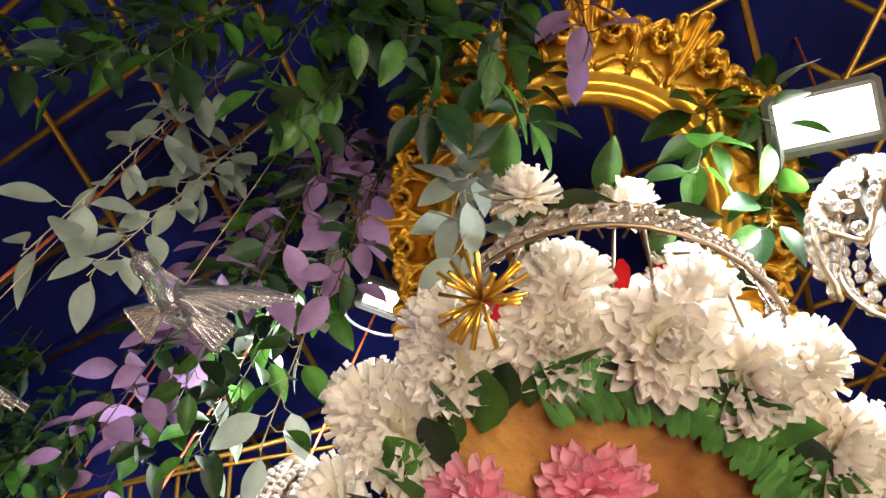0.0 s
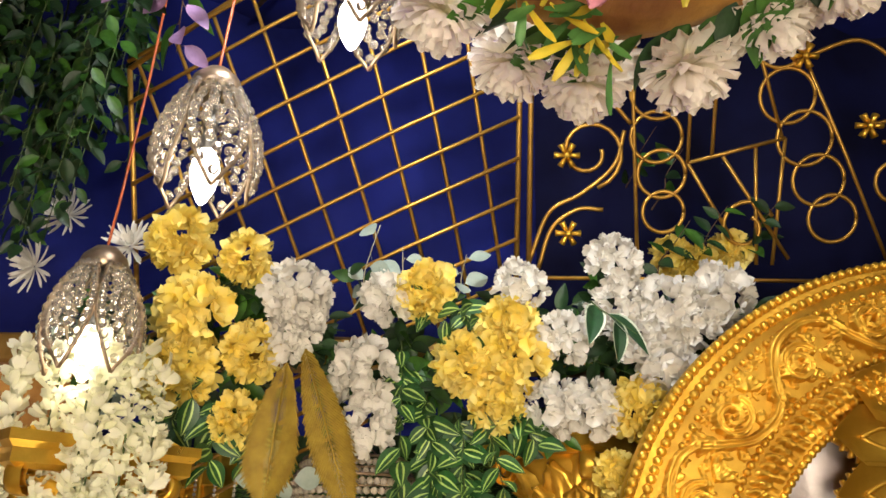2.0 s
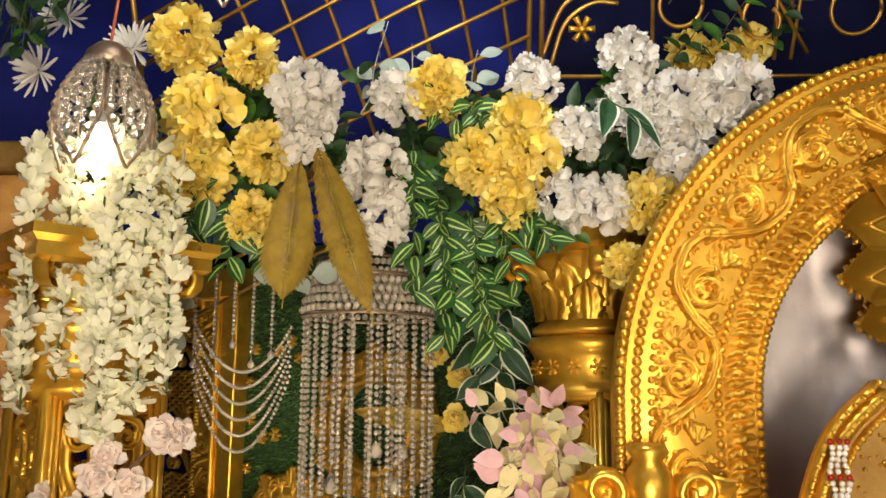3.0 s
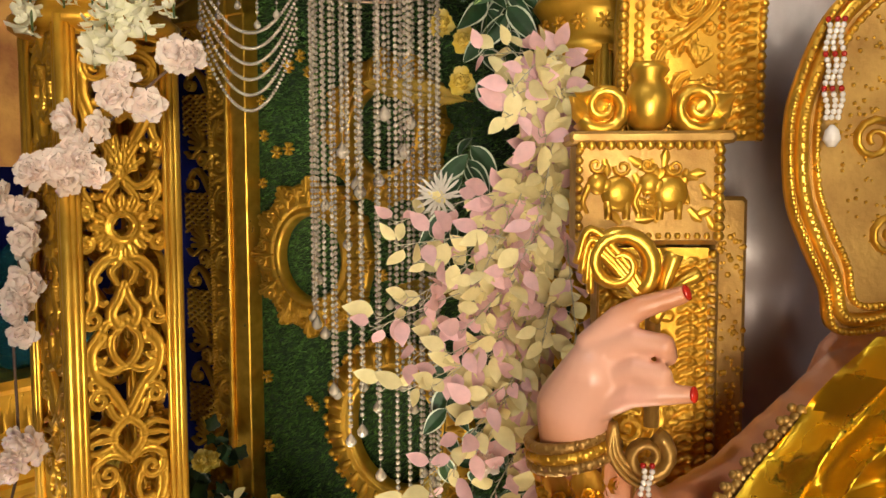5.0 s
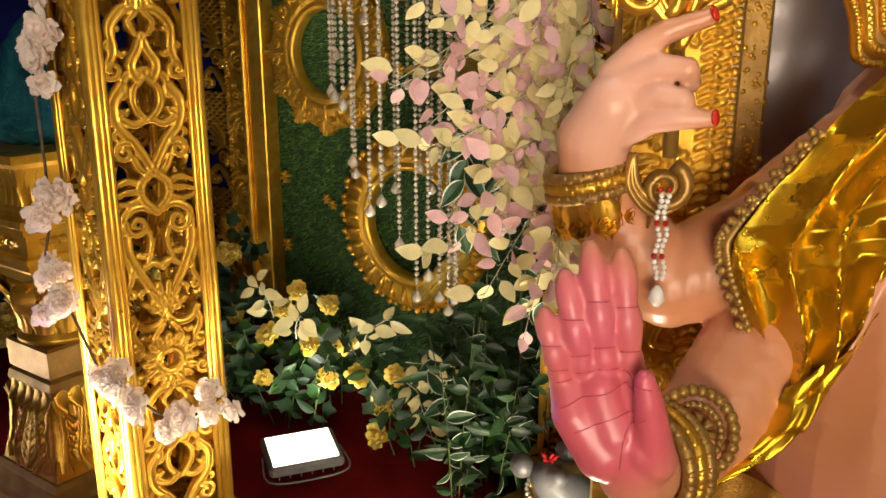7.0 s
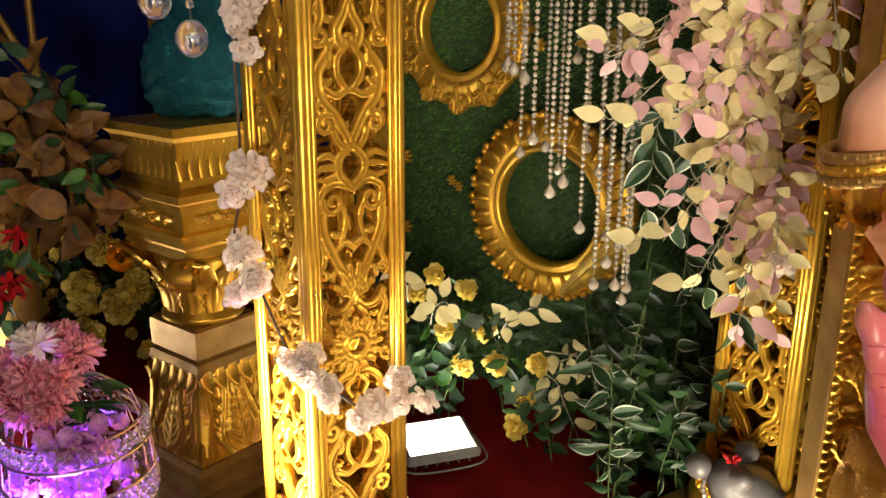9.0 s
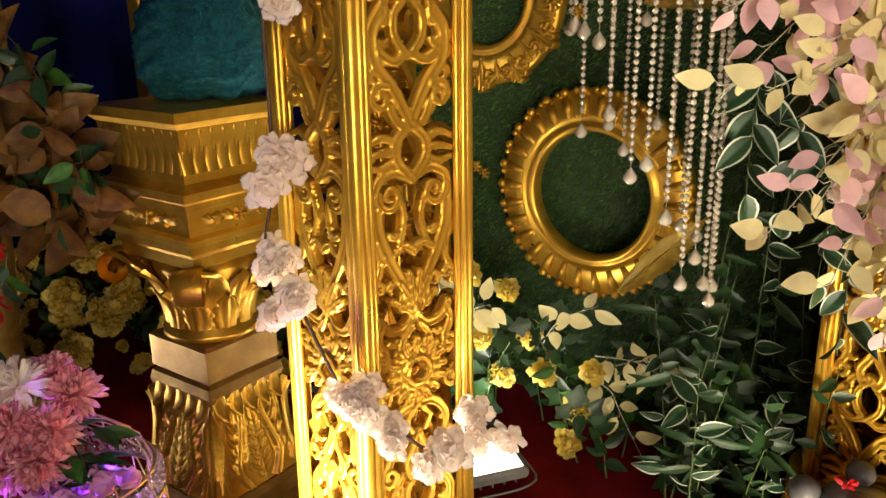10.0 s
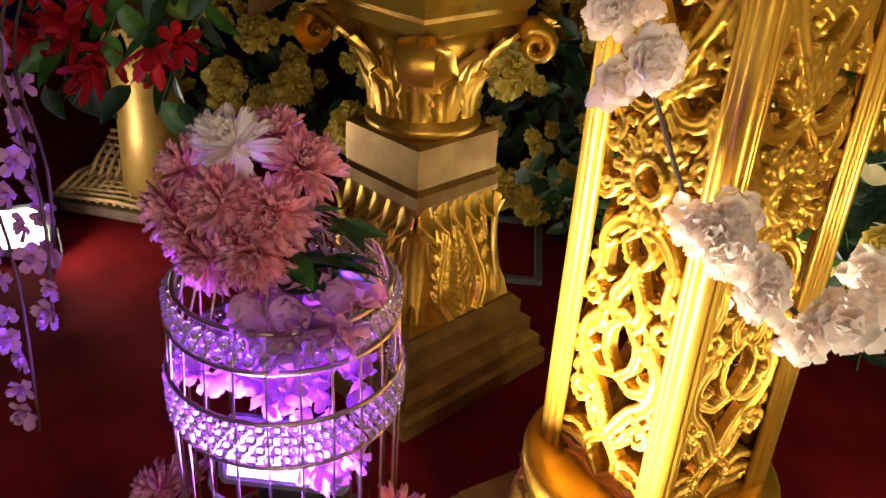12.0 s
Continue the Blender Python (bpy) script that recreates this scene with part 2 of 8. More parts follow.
def box(mb, sx, sy, sz, M=None, c=0.006):
    """A chamfered box about the origin."""
    hx, hy, hz = sx / 2, sy / 2, sz / 2
    c = min(c, hx * 0.5, hy * 0.5, hz * 0.5)
    rings = []
    for z, d in ((-hz, c), (-hz + c, 0), (hz - c, 0), (hz, c)):
        x, y = hx - d, hy - d
        k = c if d == 0 else c * 0.6
        rings += [(x - k, -y, z), (x, -y + k, z), (x, y - k, z), (x - k, y, z), (-x + k, y, z), (-x, y - k, z), (-x, -y + k, z), (-x + k, -y, z)]
    fs = [(r * 8 + i, r * 8 + (i + 1) % 8, r * 8 + 8 + (i + 1) % 8, r * 8 + 8 + i) for r in range(3) for i in range(8)]
    fs += [tuple(reversed(range(8))), tuple(range(24, 32))]
    return mb.add(rings, fs, M)


def lathe(mb, profile, seg=24, M=None, turn=0.0, square=False):
    """Turns a profile of (radius, z) round z; square=True gives a four-sided moulding whose radius is half the side."""
    n = 4 if square else seg
    k = math.sqrt(2) if square else 1
    t0 = math.pi / 4 if square else turn
    vs = [(r * k * math.cos(t0 + 2 * math.pi * i / n), r * k * math.sin(t0 + 2 * math.pi * i / n), z) for r, z in profile for i in range(n)]
    fs = [(a * n + i, a * n + (i + 1) % n, a * n + n + (i + 1) % n, a * n + n + i) for a in range(len(profile) - 1) for i in range(n)]
    fs += [tuple(reversed(range(n))), tuple(range((len(profile) - 1) * n, len(profile) * n))]
    return mb.add(vs, fs, M)


def ball(mb, at, r, seg=8, rings=5, squash=1.0, M=None, mi=0):
    vs = [(at[0], at[1], at[2] + r * squash)]
    for j in range(1, rings):
        a = math.pi * j / rings
        vs += [(at[0] + r * math.sin(a) * math.cos(2 * math.pi * i / seg), at[1] + r * math.sin(a) * math.sin(2 * math.pi * i / seg), at[2] + r * squash * math.cos(a)) for i in range(seg)]
    vs.append((at[0], at[1], at[2] - r * squash))
    fs = [(0, 1 + i, 1 + (i + 1) % seg) for i in range(seg)]
    for j in range(rings - 2):
        fs += [(1 + j * seg + i, 1 + (j + 1) * seg + i, 1 + (j + 1) * seg + (i + 1) % seg, 1 + j * seg + (i + 1) % seg) for i in range(seg)]
    e = len(vs) - 1
    fs += [(e, e - seg + (i + 1) % seg, e - seg + i) for i in range(seg)]
    return mb.add(vs, fs, M, mi)


def smooth_path(pts, per=6):
    """Catmull-Rom through the points."""
    p = [Vector(q) for q in pts]
    p = [p[0] * 2 - p[1]] + p + [p[-1] * 2 - p[-2]]
    out = []
    for i in range(1, len(p) - 2):
        for s in range(per):
            t = s / per
            out.append(0.5 * ((2 * p[i]) + (p[i + 1] - p[i - 1]) * t + (2 * p[i - 1] - 5 * p[i] + 4 * p[i + 1] - p[i + 2]) * t * t + (3 * p[i] - p[i - 1] - 3 * p[i + 1] + p[i + 2]) * t ** 3))
    out.append(p[-2])
    return out


def tube(mb, pts, r, seg=6, M=None, r2=None, mi=0):
    """A tube along points; r at the start, r2 at the end."""
    pts = [Vector(p) for p in pts]
    r2 = r if r2 is None else r2
    vs, n = [], len(pts)
    side = None
    for i, p in enumerate(pts):
        d = (pts[min(i + 1, n - 1)] - pts[max(i - 1, 0)]).normalized()
        if side is None or abs(side.dot(d)) > 0.95:
            side = d.cross(Vector((0, 0, 1)) if abs(d.z) < 0.9 else Vector((1, 0, 0)))
        side = (side - d * side.dot(d)).normalized()
        up = d.cross(side)
        q = r + (r2 - r) * i / max(1, n - 1)
        vs += [p + (side * math.cos(2 * math.pi * k / seg) + up * math.sin(2 * math.pi * k / seg)) * q for k in range(seg)]
    fs = [(i * seg + k, i * seg + (k + 1) % seg, (i + 1) * seg + (k + 1) % seg, (i + 1) * seg + k) for i in range(n - 1) for k in range(seg)]
    fs += [tuple(reversed(range(seg))), tuple(range((n - 1) * seg, n * seg))]
    return mb.add(vs, fs, M, mi)


def ribbon(mb, pts, w, h, M=None, w2=None, back=0.008, z0=0.0):
    """A carved, domed strip along points in the x-y plane, raised along z."""
    pts = [Vector((p[0], p[1], 0)) for p in pts]
    w2 = w if w2 is None else w2
    n, vs = len(pts), []
    prof = ((-0.5, -back / h), (-0.5, 0.3), (-0.3, 0.85), (0, 1.0), (0.3, 0.85), (0.5, 0.3), (0.5, -back / h))
    for i, p in enumerate(pts):
        d = (pts[min(i + 1, n - 1)] - pts[max(i - 1, 0)])
        d = d.normalized() if d.length > 1e-9 else Vector((1, 0, 0))
        s = Vector((d.y, -d.x, 0))
        ww = w + (w2 - w) * i / max(1, n - 1)
        hh = h * (0.5 + 0.5 * ww / max(w, w2))
        vs += [p + s * a * ww + Vector((0, 0, z0 + b * hh)) for a, b in prof]
    k = len(prof)
    fs = [(i * k + j, (i + 1) * k + j, (i + 1) * k + j + 1, i * k + j + 1) for i in range(n - 1) for j in range(k - 1)]
    fs += [tuple(range(k)), tuple(reversed(range((n - 1) * k, n * k)))]
    return mb.add(vs, fs, M)


def spiral(cx, cy, r, a0, turns, sign=1, n=16, end=0.18):
    """Points of a volute from its outer end at angle a0 to the middle."""
    out = []
    for i in range(n + 1):
        t = i / n
        q = r * (1 - t * (1 - end))
        a = a0 + sign * turns * 2 * math.pi * t
        out.append((cx + q * math.cos(a), cy + q * math.sin(a)))
    return out


def acanthus(mb, w, h, curl, M=None, lobes=5, nu=10, nv=8):
    """A carved leaf standing along y, curling out along z at its tip."""
    def fn(a, b):
        u = a * 2 - 1
        shape = (0.55 + 0.55 * math.sin(math.pi * min(1, b * 0.95 + 0.12))) * (1 - 0.75 * max(0, b - 0.78) / 0.22) * (1 + 0.10 * math.cos(b * lobes * 2 * math.pi))
        x = u * w / 2 * shape
        y = h * (b - 0.12 * max(0, b - 0.75) * 4 * (1 - u * u))
        z = curl * b ** 2.5 + 0.06 * w * math.cos(u * 3.0 * math.pi) * (0.4 + b) + 0.14 * w * (1 - u * u)
        return (x, y, z)
    vs, fs = grid(fn, nu, nv)
    return mb.add(vs, fs, M)


def palmette(mb, x, y, ang, size, n=5, h=0.012, M=None):
    """A fan of tapering carved fingers."""
    for i in range(n):
        a = ang + (i - (n - 1) / 2) * 0.42
        L = size * (1 - 0.10 * abs(i - (n - 1) / 2))
        pts = [(x + L * t * math.cos(a + 0.25 * (i - (n - 1) / 2) * t * 0.4), y + L * t * math.sin(a + 0.25 * (i - (n - 1) / 2) * t * 0.4)) for t in (0, 0.3, 0.6, 0.85, 1.0)]
        ribbon(mb, pts, size * 0.14, h, M, size * 0.24)
    return mb


def rosette(mb, x, y, r, n=8, h=0.01, M=None):
    for i in range(n):
        a = 2 * math.pi * i / n
        ribbon(mb, [(x + r * t * math.cos(a), y + r * t * math.sin(a)) for t in (0.25, 0.6, 1.0)], r * 0.3, h, M, r * 0.5)
    ball(mb, (x, y, h), r * 0.28, 8, 5, 0.8, M)
    return mb


def carve(mb, strokes, x0, x1, y0, y1, res=0.004, back=0.014, full=False, warp=None, M=None):
    """A carved relief board in x and y: strokes are (points, width, end width, height), hollowed along their middles.
    Pierced between the strokes, or with full=True on a closed ground; warp bends each point."""
    nx, ny = int(round((x1 - x0) / res)) + 1, int(round((y1 - y0) / res)) + 1
    gx, gy = np.linspace(x0, x1, nx), np.linspace(y0, y1, ny)
    X, Y = np.meshgrid(gx, gy, indexing="ij")
    S, H = np.full((nx, ny), 1.0), np.zeros((nx, ny))
    for pts, w, w2, h in strokes:
        P = np.array([(p[0], p[1]) for p in pts], float)
        m = max(w, w2) / 2 + 3 * res
        i0, i1 = np.searchsorted(gx, [P[:, 0].min() - m, P[:, 0].max() + m])
        j0, j1 = np.searchsorted(gy, [P[:, 1].min() - m, P[:, 1].max() + m])
        if i1 - i0 < 1 or j1 - j0 < 1:
            continue
        xs, ys = X[i0:i1, j0:j1], Y[i0:i1, j0:j1]
        best, half = np.full(xs.shape, 9.0), np.full(xs.shape, 1.0)
        k = len(P) - 1
        for i in range(k):
            d = P[i + 1] - P[i]
            t = np.clip(((xs - P[i, 0]) * d[0] + (ys - P[i, 1]) * d[1]) / max(1e-12, d @ d), 0, 1)
            r = np.hypot(xs - P[i, 0] - t * d[0], ys - P[i, 1] - t * d[1])
            hw = (w + (w2 - w) * (i + t) / k) / 2
            q = r - hw
            new_best = q < best
            best, half = np.where(new_best, q, best), np.where(new_best, hw, half)
        q = np.clip(-best / half, 0, 1)
        prof = np.where(q < 0.38, np.sin(np.clip(q / 0.38, 0, 1) * math.pi / 2), 1 - 0.42 * np.sin(np.clip((q - 0.38) / 0.62, 0, 1) * math.pi / 2))
        S[i0:i1, j0:j1] = np.minimum(S[i0:i1, j0:j1], best)
        H[i0:i1, j0:j1] = np.maximum(H[i0:i1, j0:j1], np.where(best < 0, h * (0.25 + 0.75 * prof), 0))
    if full:
        keep = np.ones((nx - 1, ny - 1), bool)
    else:
        keep = (S[:-1, :-1] + S[1:, :-1] + S[:-1, 1:] + S[1:, 1:]) < 0
    near = np.zeros((nx, ny), int)
    for a in (0, 1):
        for b in (0, 1):
            near[a:nx - 1 + a, b:ny - 1 + b] += keep
    gxs, gys = np.gradient(S, gx, gy)
    edge = (near > 0) & (near < 4) & (X > x0) & (X < x1) & (Y > y0) & (Y < y1) & (not full)
    step = np.clip(S, -0.8 * res, 0.8 * res) * edge / np.maximum(0.3, gxs ** 2 + gys ** 2)
    X, Y = X - step * gxs, Y - step * gys
    used = near > 0
    idx = np.full((nx, ny), -1)
    idx[used] = np.arange(used.sum())
    vs = np.stack([X[used], Y[used], H[used]], 1).tolist()
    ii, jj = np.nonzero(keep)
    fs = np.stack([idx[ii, jj], idx[ii + 1, jj], idx[ii + 1, jj + 1], idx[ii, jj + 1]], 1).tolist()
    pad = np.zeros((nx + 1, ny + 1), bool)
    pad[1:-1, 1:-1] = keep
    n0 = len(vs)
    for (di, dj), (a, b) in (((-1, 0), ((0, 1), (0, 0))), ((1, 0), ((1, 0), (1, 1))), ((0, -1), ((0, 0), (1, 0))), ((0, 1), ((1, 1), (0, 1)))):
        gi, gj = np.nonzero(keep & ~pad[1 + di:nx + di, 1 + dj:ny + dj])
        for p, q in zip(idx[gi + a[0], gj + a[1]].tolist(), idx[gi + b[0], gj + b[1]].tolist()):
            k = len(vs)
            u, v = vs[p], vs[q]
            vs += [list(u), list(v), [v[0], v[1], -back], [u[0], u[1], -back]]
            fs.append((k + 1, k, k + 3, k + 2))
    if warp:
        vs = [warp(*p) for p in vs]
    return mb.add(vs, fs, M)


def both(strokes):
    """The strokes and their mirror images in x."""
    return strokes + [([(-p[0], p[1]) for p in pts], w, w2, h) for pts, w, w2, h in strokes]


def bend(*pts):
    return smooth_path([(a, b, 0) for a, b in pts], 5)


def rot(axis, deg):
    return Matrix.Rotation(radians(deg), 4, axis)


def at(x, y, z):
    return Matrix.Translation((x, y, z))


def aim(p, d, roll=0.0, s=1.0):
    """A pose at p whose z axis points along d."""
    q = Vector(d).to_track_quat("Z", "Y").to_matrix().to_4x4()
    return Matrix.Translation(p) @ q @ rot("Z", roll) @ Matrix.Scale(s, 4)


def along(p, d, roll=0.0, s=1.0):
    """A pose at p whose x axis points along d, for leaves."""
    q = Vector(d).to_track_quat("X", "Z").to_matrix().to_4x4()
    return Matrix.Translation(p) @ q @ rot("X", roll) @ Matrix.Scale(s, 4)


def facing(p, d, rnd_, s=1.0):
    """A leaf's pose at p along d, its upper side turned loosely towards the front of the stage."""
    x = Vector(d).normalized()
    z = Vector((rnd_.uniform(-0.75, 0.75), -1, rnd_.uniform(-0.4, 0.8)))
    z = (z - x * z.dot(x)).normalized()
    return Matrix.Translation(p) @ Matrix((x, z.cross(x), z)).transposed().to_4x4() @ Matrix.Scale(s, 4)


# ---- petals, leaves and flower heads ----
def petal(L, W, curl=0.2, cup=0.25, tip=0.55, jag=0.0, across=2):
    """A round-tipped petal along x."""
    def fn(a, b):
        v = b * 2 - 1
        w = W / 2 * (0.30 + 0.70 * math.sin(math.pi / 2 * min(1, a * 1.3))) * (1 if a < 0.75 else math.sqrt(max(0.10, 1 - ((a - 0.75) / 0.26) ** 2)))
        x = L * a
        if across > 2 and not jag and a > 0.9:
            x -= 0.07 * L * v * v
        if jag and a > 0.9:
            x += jag * L * (1 if int(round(b * 4)) % 2 else -1)
        return (x, v * w, curl * L * a * a + cup * W * v * v * (0.3 + 0.7 * a))
    return grid(fn, 5, 4 if jag else across)


def flower(name, R, rings, material, tilt=(8, 78), pet=(1.0, 0.32), curl=0.25, jag=0.0, seed=1, cup=0.3, short=0.42, across=2):
    """A many-petalled head facing z: rings are petal counts from the outside in."""
    rnd, mb = random.Random(seed), MB()
    for k, n in enumerate(rings):
        f = k / max(1, len(rings) - 1)
        L = R * pet[0] * (1 - short * f)
        for i in range(n):
            a = 360 * (i + 0.5 * (k % 2)) / n + rnd.uniform(-9, 9)
            el = tilt[0] + (tilt[1] - tilt[0]) * f + rnd.uniform(-8, 8)
            vs, fs = petal(L * rnd.uniform(0.88, 1.1), R * pet[1] * rnd.uniform(0.9, 1.12), curl * (1 - 0.3 * f) * rnd.uniform(0.7, 1.2), cup, 0.55, jag, across)
            mb.add(vs, fs, rot("Z", a) @ at(R * 0.05, 0, R * 0.10 * f) @ rot("Y", -el) @ rot("X", rnd.uniform(-14, 14)))
    return mb.mesh(name, material)


def cluster(name, R, count, fr, material, seed=1, petals=4, flat=0.75):
    """A head of many small florets on a dome facing z."""
    rnd, mb = random.Random(seed), MB()
    vs, fs = petal(fr, fr * 1.12, 0.22, 0.30, 0.5)
    for i in range(count):
        z = 1 - 1.15 * (i + 0.5) / count
        a = i * 2.399963 + rnd.uniform(-0.25, 0.25)
        q = math.sqrt(max(0, 1 - z * z))
        d = Vector((q * math.cos(a), q * math.sin(a), z * flat + 0.1))
        p = Vector((d.x * R, d.y * R, z * R * flat)) * rnd.uniform(0.80, 1.08)
        B = aim(p, d + Vector((rnd.uniform(-0.75, 0.75), rnd.uniform(-0.75, 0.75), rnd.uniform(-0.2, 0.5))), rnd.uniform(0, 360), rnd.uniform(0.8, 1.15))
        for j in range(petals):
            mb.add(vs, fs, B @ rot("Z", 360 / petals * j + rnd.uniform(-12, 12)) @ rot("Y", -rnd.uniform(-14, 38)) @ rot("X", rnd.uniform(-20, 20)))
    return mb.mesh(name, material)


def leaf_mesh(name, L, W, material, fold=0.18, droop=0.12, peak=0.42, lobes=0, strips=""):
    """A pointed leaf along x; strips gives the material of each lengthwise strip from margin to margin."""
    def fn(a, b):
        v = b * 2 - 1
        w = W / 2 * (math.sin(math.pi * a ** (math.log(0.5) / math.log(peak)))) ** 0.85 if 0 < a < 1 else 0.0008
        if lobes:
            w *= 1 + 0.24 * math.cos(a * lobes * 2 * math.pi)
        return (L * a, v * w, fold * abs(v) * w * 2 - droop * L * a * a)
    mb = MB()
    nv = len(strips) or 4
    vs, fs = grid(fn, 10 if lobes else 7, nv)
    mb.add(vs, fs)
    if strips:
        mb.m = [int(strips[i % nv]) for i in range(len(fs))]
    return mb.mesh(name, material)


LEAF = {
    "ficus": leaf_mesh("leaf", 0.085, 0.042, LEAF_GREEN),
    "dark": leaf_mesh("leaf", 0.080, 0.040, LEAF_DARK),
    "pale": leaf_mesh("leaf", 0.085, 0.046, LEAF_PALE, 0.1, 0.15, 0.45),
    "round": leaf_mesh("leaf", 0.065, 0.052, LEAF_PALE, 0.06, 0.05, 0.5),
    "purple": leaf_mesh("leaf", 0.080, 0.044, LEAF_PURPLE, 0.12, 0.15, 0.45),
    "cream": leaf_mesh("leaf", 0.095, 0.056, LEAF_CREAM, 0.1, 0.14, 0.42),
    "pink": leaf_mesh("leaf", 0.095, 0.056, LEAF_PINK, 0.1, 0.14, 0.42),
    "stripe": leaf_mesh("leaf", 0.088, 0.050, LEAF_STRIPED, 0.14, 0.14, 0.42, 0, "0001001000"),
    "edged": leaf_mesh("leaf", 0.11, 0.048, LEAF_EDGED, 0.2, 0.16, 0.4, 0, "1000000001"),
    "ivy": leaf_mesh("leaf", 0.07, 0.06, LEAF_DARK, 0.1, 0.1, 0.38, 2),
    "autumn": leaf_mesh("leaf", 0.13, 0.082, LEAF_BROWN, 0.16, 0.22, 0.40),
    "lance": leaf_mesh("leaf", 0.15, 0.03, LEAF_DARK, 0.2, 0.3, 0.4),
}
MUM = [flower("chrysanthemum", 0.060, (19, 20, 19, 17, 13, 9, 5), WHITE_MUM, (-28, 84), (1.0, 0.33), 0.24, 0, s, 0.34, 0.20, 4) for s in (1, 2, 3)]
PINK = [flower("chrysanthemum", 0.060, (19, 20, 19, 16, 13, 8, 5), PINK_MUM, (-30, 84), (1.0, 0.33), 0.24, 0, s, 0.34, 0.20, 4) for s in (4, 5)]
DUSTY = [flower("carnation", 0.062, (24, 24, 21, 17, 12), DUSTY_MUM, (-25, 85), (0.95, 0.24), 0.3, 0.07, s) for s in (6, 7)]
DUSTY_PALE = [flower("carnation", 0.060, (24, 24, 21, 17), BLUSH, (-25, 82), (0.95, 0.24), 0.3, 0.07, s) for s in (8,)]
SPIKY = [flower("spider_chrysanthemum", 0.075, (18, 16, 12), WHITE_HYD, (5, 60), (1.0, 0.13), 0.25, 0, 9)]
HYD_W = [cluster("hydrangea_head", 0.060, 30, 0.029, WHITE_HYD, s) for s in (1, 2, 3)]
HYD_Y = [cluster("hydrangea_head", 0.052, 26, 0.036, YELLOW_HYD, s, 5) for s in (4, 5, 6)]
BLOSSOM = [flower("blossom_head", 0.052, (6, 6, 5, 3), BLUSH, (2, 66), (1.0, 0.72), 0.22, 0.04, s, 0.26, 0.38) for s in (7, 8, 9)]
ROSE_Y = [flower("yellow_rose", 0.042, (9, 8, 6, 5), YELLOW_HYD, (10, 86), (0.95, 0.62), 0.3, 0, s, 0.5) for s in (2, 3)]
LILACS = [cluster("lilac_blossom", 0.045, 9, 0.034, LILAC, s, 5, 0.7) for s in (3, 4)]
LILY = [flower("red_lily", 0.055, (6, 5), RED_PETAL, (25, 60), (1.0, 0.38), 0.35, 0, s) for s in (5, 6)]


def head(name, mesh, parent, p, d, rnd, s=1.0, label=""):
    return part(name, mesh, None, parent, label, aim(p, d, rnd.uniform(0, 360), s))


def spray(name, label, base, tip, kinds, n, rnd, sag=0.1, size=1.0, stem=STEM, r=0.003, spread=1.0, group="", branch=0.0, category="foliage", start=0.08):
    """A stem from base to tip that sags by sag, with n leaves of the given kinds."""
    base, tip = Vector(base), Vector(tip)
    mid = (base + tip) / 2 + Vector((0, 0, sag))
    th = thing(name, label, category, group, at(*base))
    pts = smooth_path([base - base, (base + mid) / 2 - base + Vector((rnd.uniform(-.02, .02), rnd.uniform(-.02, .02), sag * 0.3)), mid - base, tip - base], 5)
    mb = MB()
    tube(mb, pts, r, 5, None, r * 0.4)
    for i in range(n):
        f = start + (1 - start) * (i + rnd.random() * 0.6) / n
        k = min(len(pts) - 2, int(f * (len(pts) - 1)))
        p = pts[k].lerp(pts[k + 1], min(1, f * (len(pts) - 1) - k))
        d = (pts[k + 1] - pts[k]).normalized()
        a = i * 2.4 + rnd.uniform(-0.6, 0.6)
        side = d.cross(Vector((0, 0, 1)) if abs(d.z) < 0.9 else Vector((1, 0, 0))).normalized()
        up = side.cross(d)
        out = side * math.cos(a) + up * math.sin(a)
        if branch:
            p2 = p + (out * 0.8 + d * 0.5) * branch * rnd.uniform(0.3, 1)
            tube(mb, [p, (p + p2) / 2 + d * 0.01, p2], r * 0.5, 4, None, r * 0.3)
            p = p2
        ld = (d * rnd.uniform(0.2, 0.8) + out * spread + Vector((0, 0, -0.35))).normalized()
        part("leaf", LEAF[kinds[int(rnd.random() * len(kinds))]], None, th, "", facing(p, ld, rnd, size * rnd.uniform(0.75, 1.2)))
    part("stem", mb, stem, th)
    return th

# ---- the large structure ----
rnd = random.Random(5)
WALL_O, WALL_E, WALL_N = Vector((-0.89, 4.68, 0)), Vector((0.848, -0.53, 0)), Vector((-0.53, -0.848, 0))


def on_wall(s, z, out=0.0):
    """A pose on the green wall: x along it, y up, z out of it."""
    p = WALL_O + WALL_E * s + WALL_N * out + Vector((0, 0, z))
    return Matrix(((WALL_E.x, 0, WALL_N.x, p.x), (WALL_E.y, 0, WALL_N.y, p.y), (0, 1, 0, p.z), (0, 0, 0, 1)))


def upright(x, y, z, yaw):
    """A pose whose x runs level, y up and z out towards the front, turned by yaw."""
    return at(x, y, z) @ rot("Z", yaw) @ rot("X", 90)


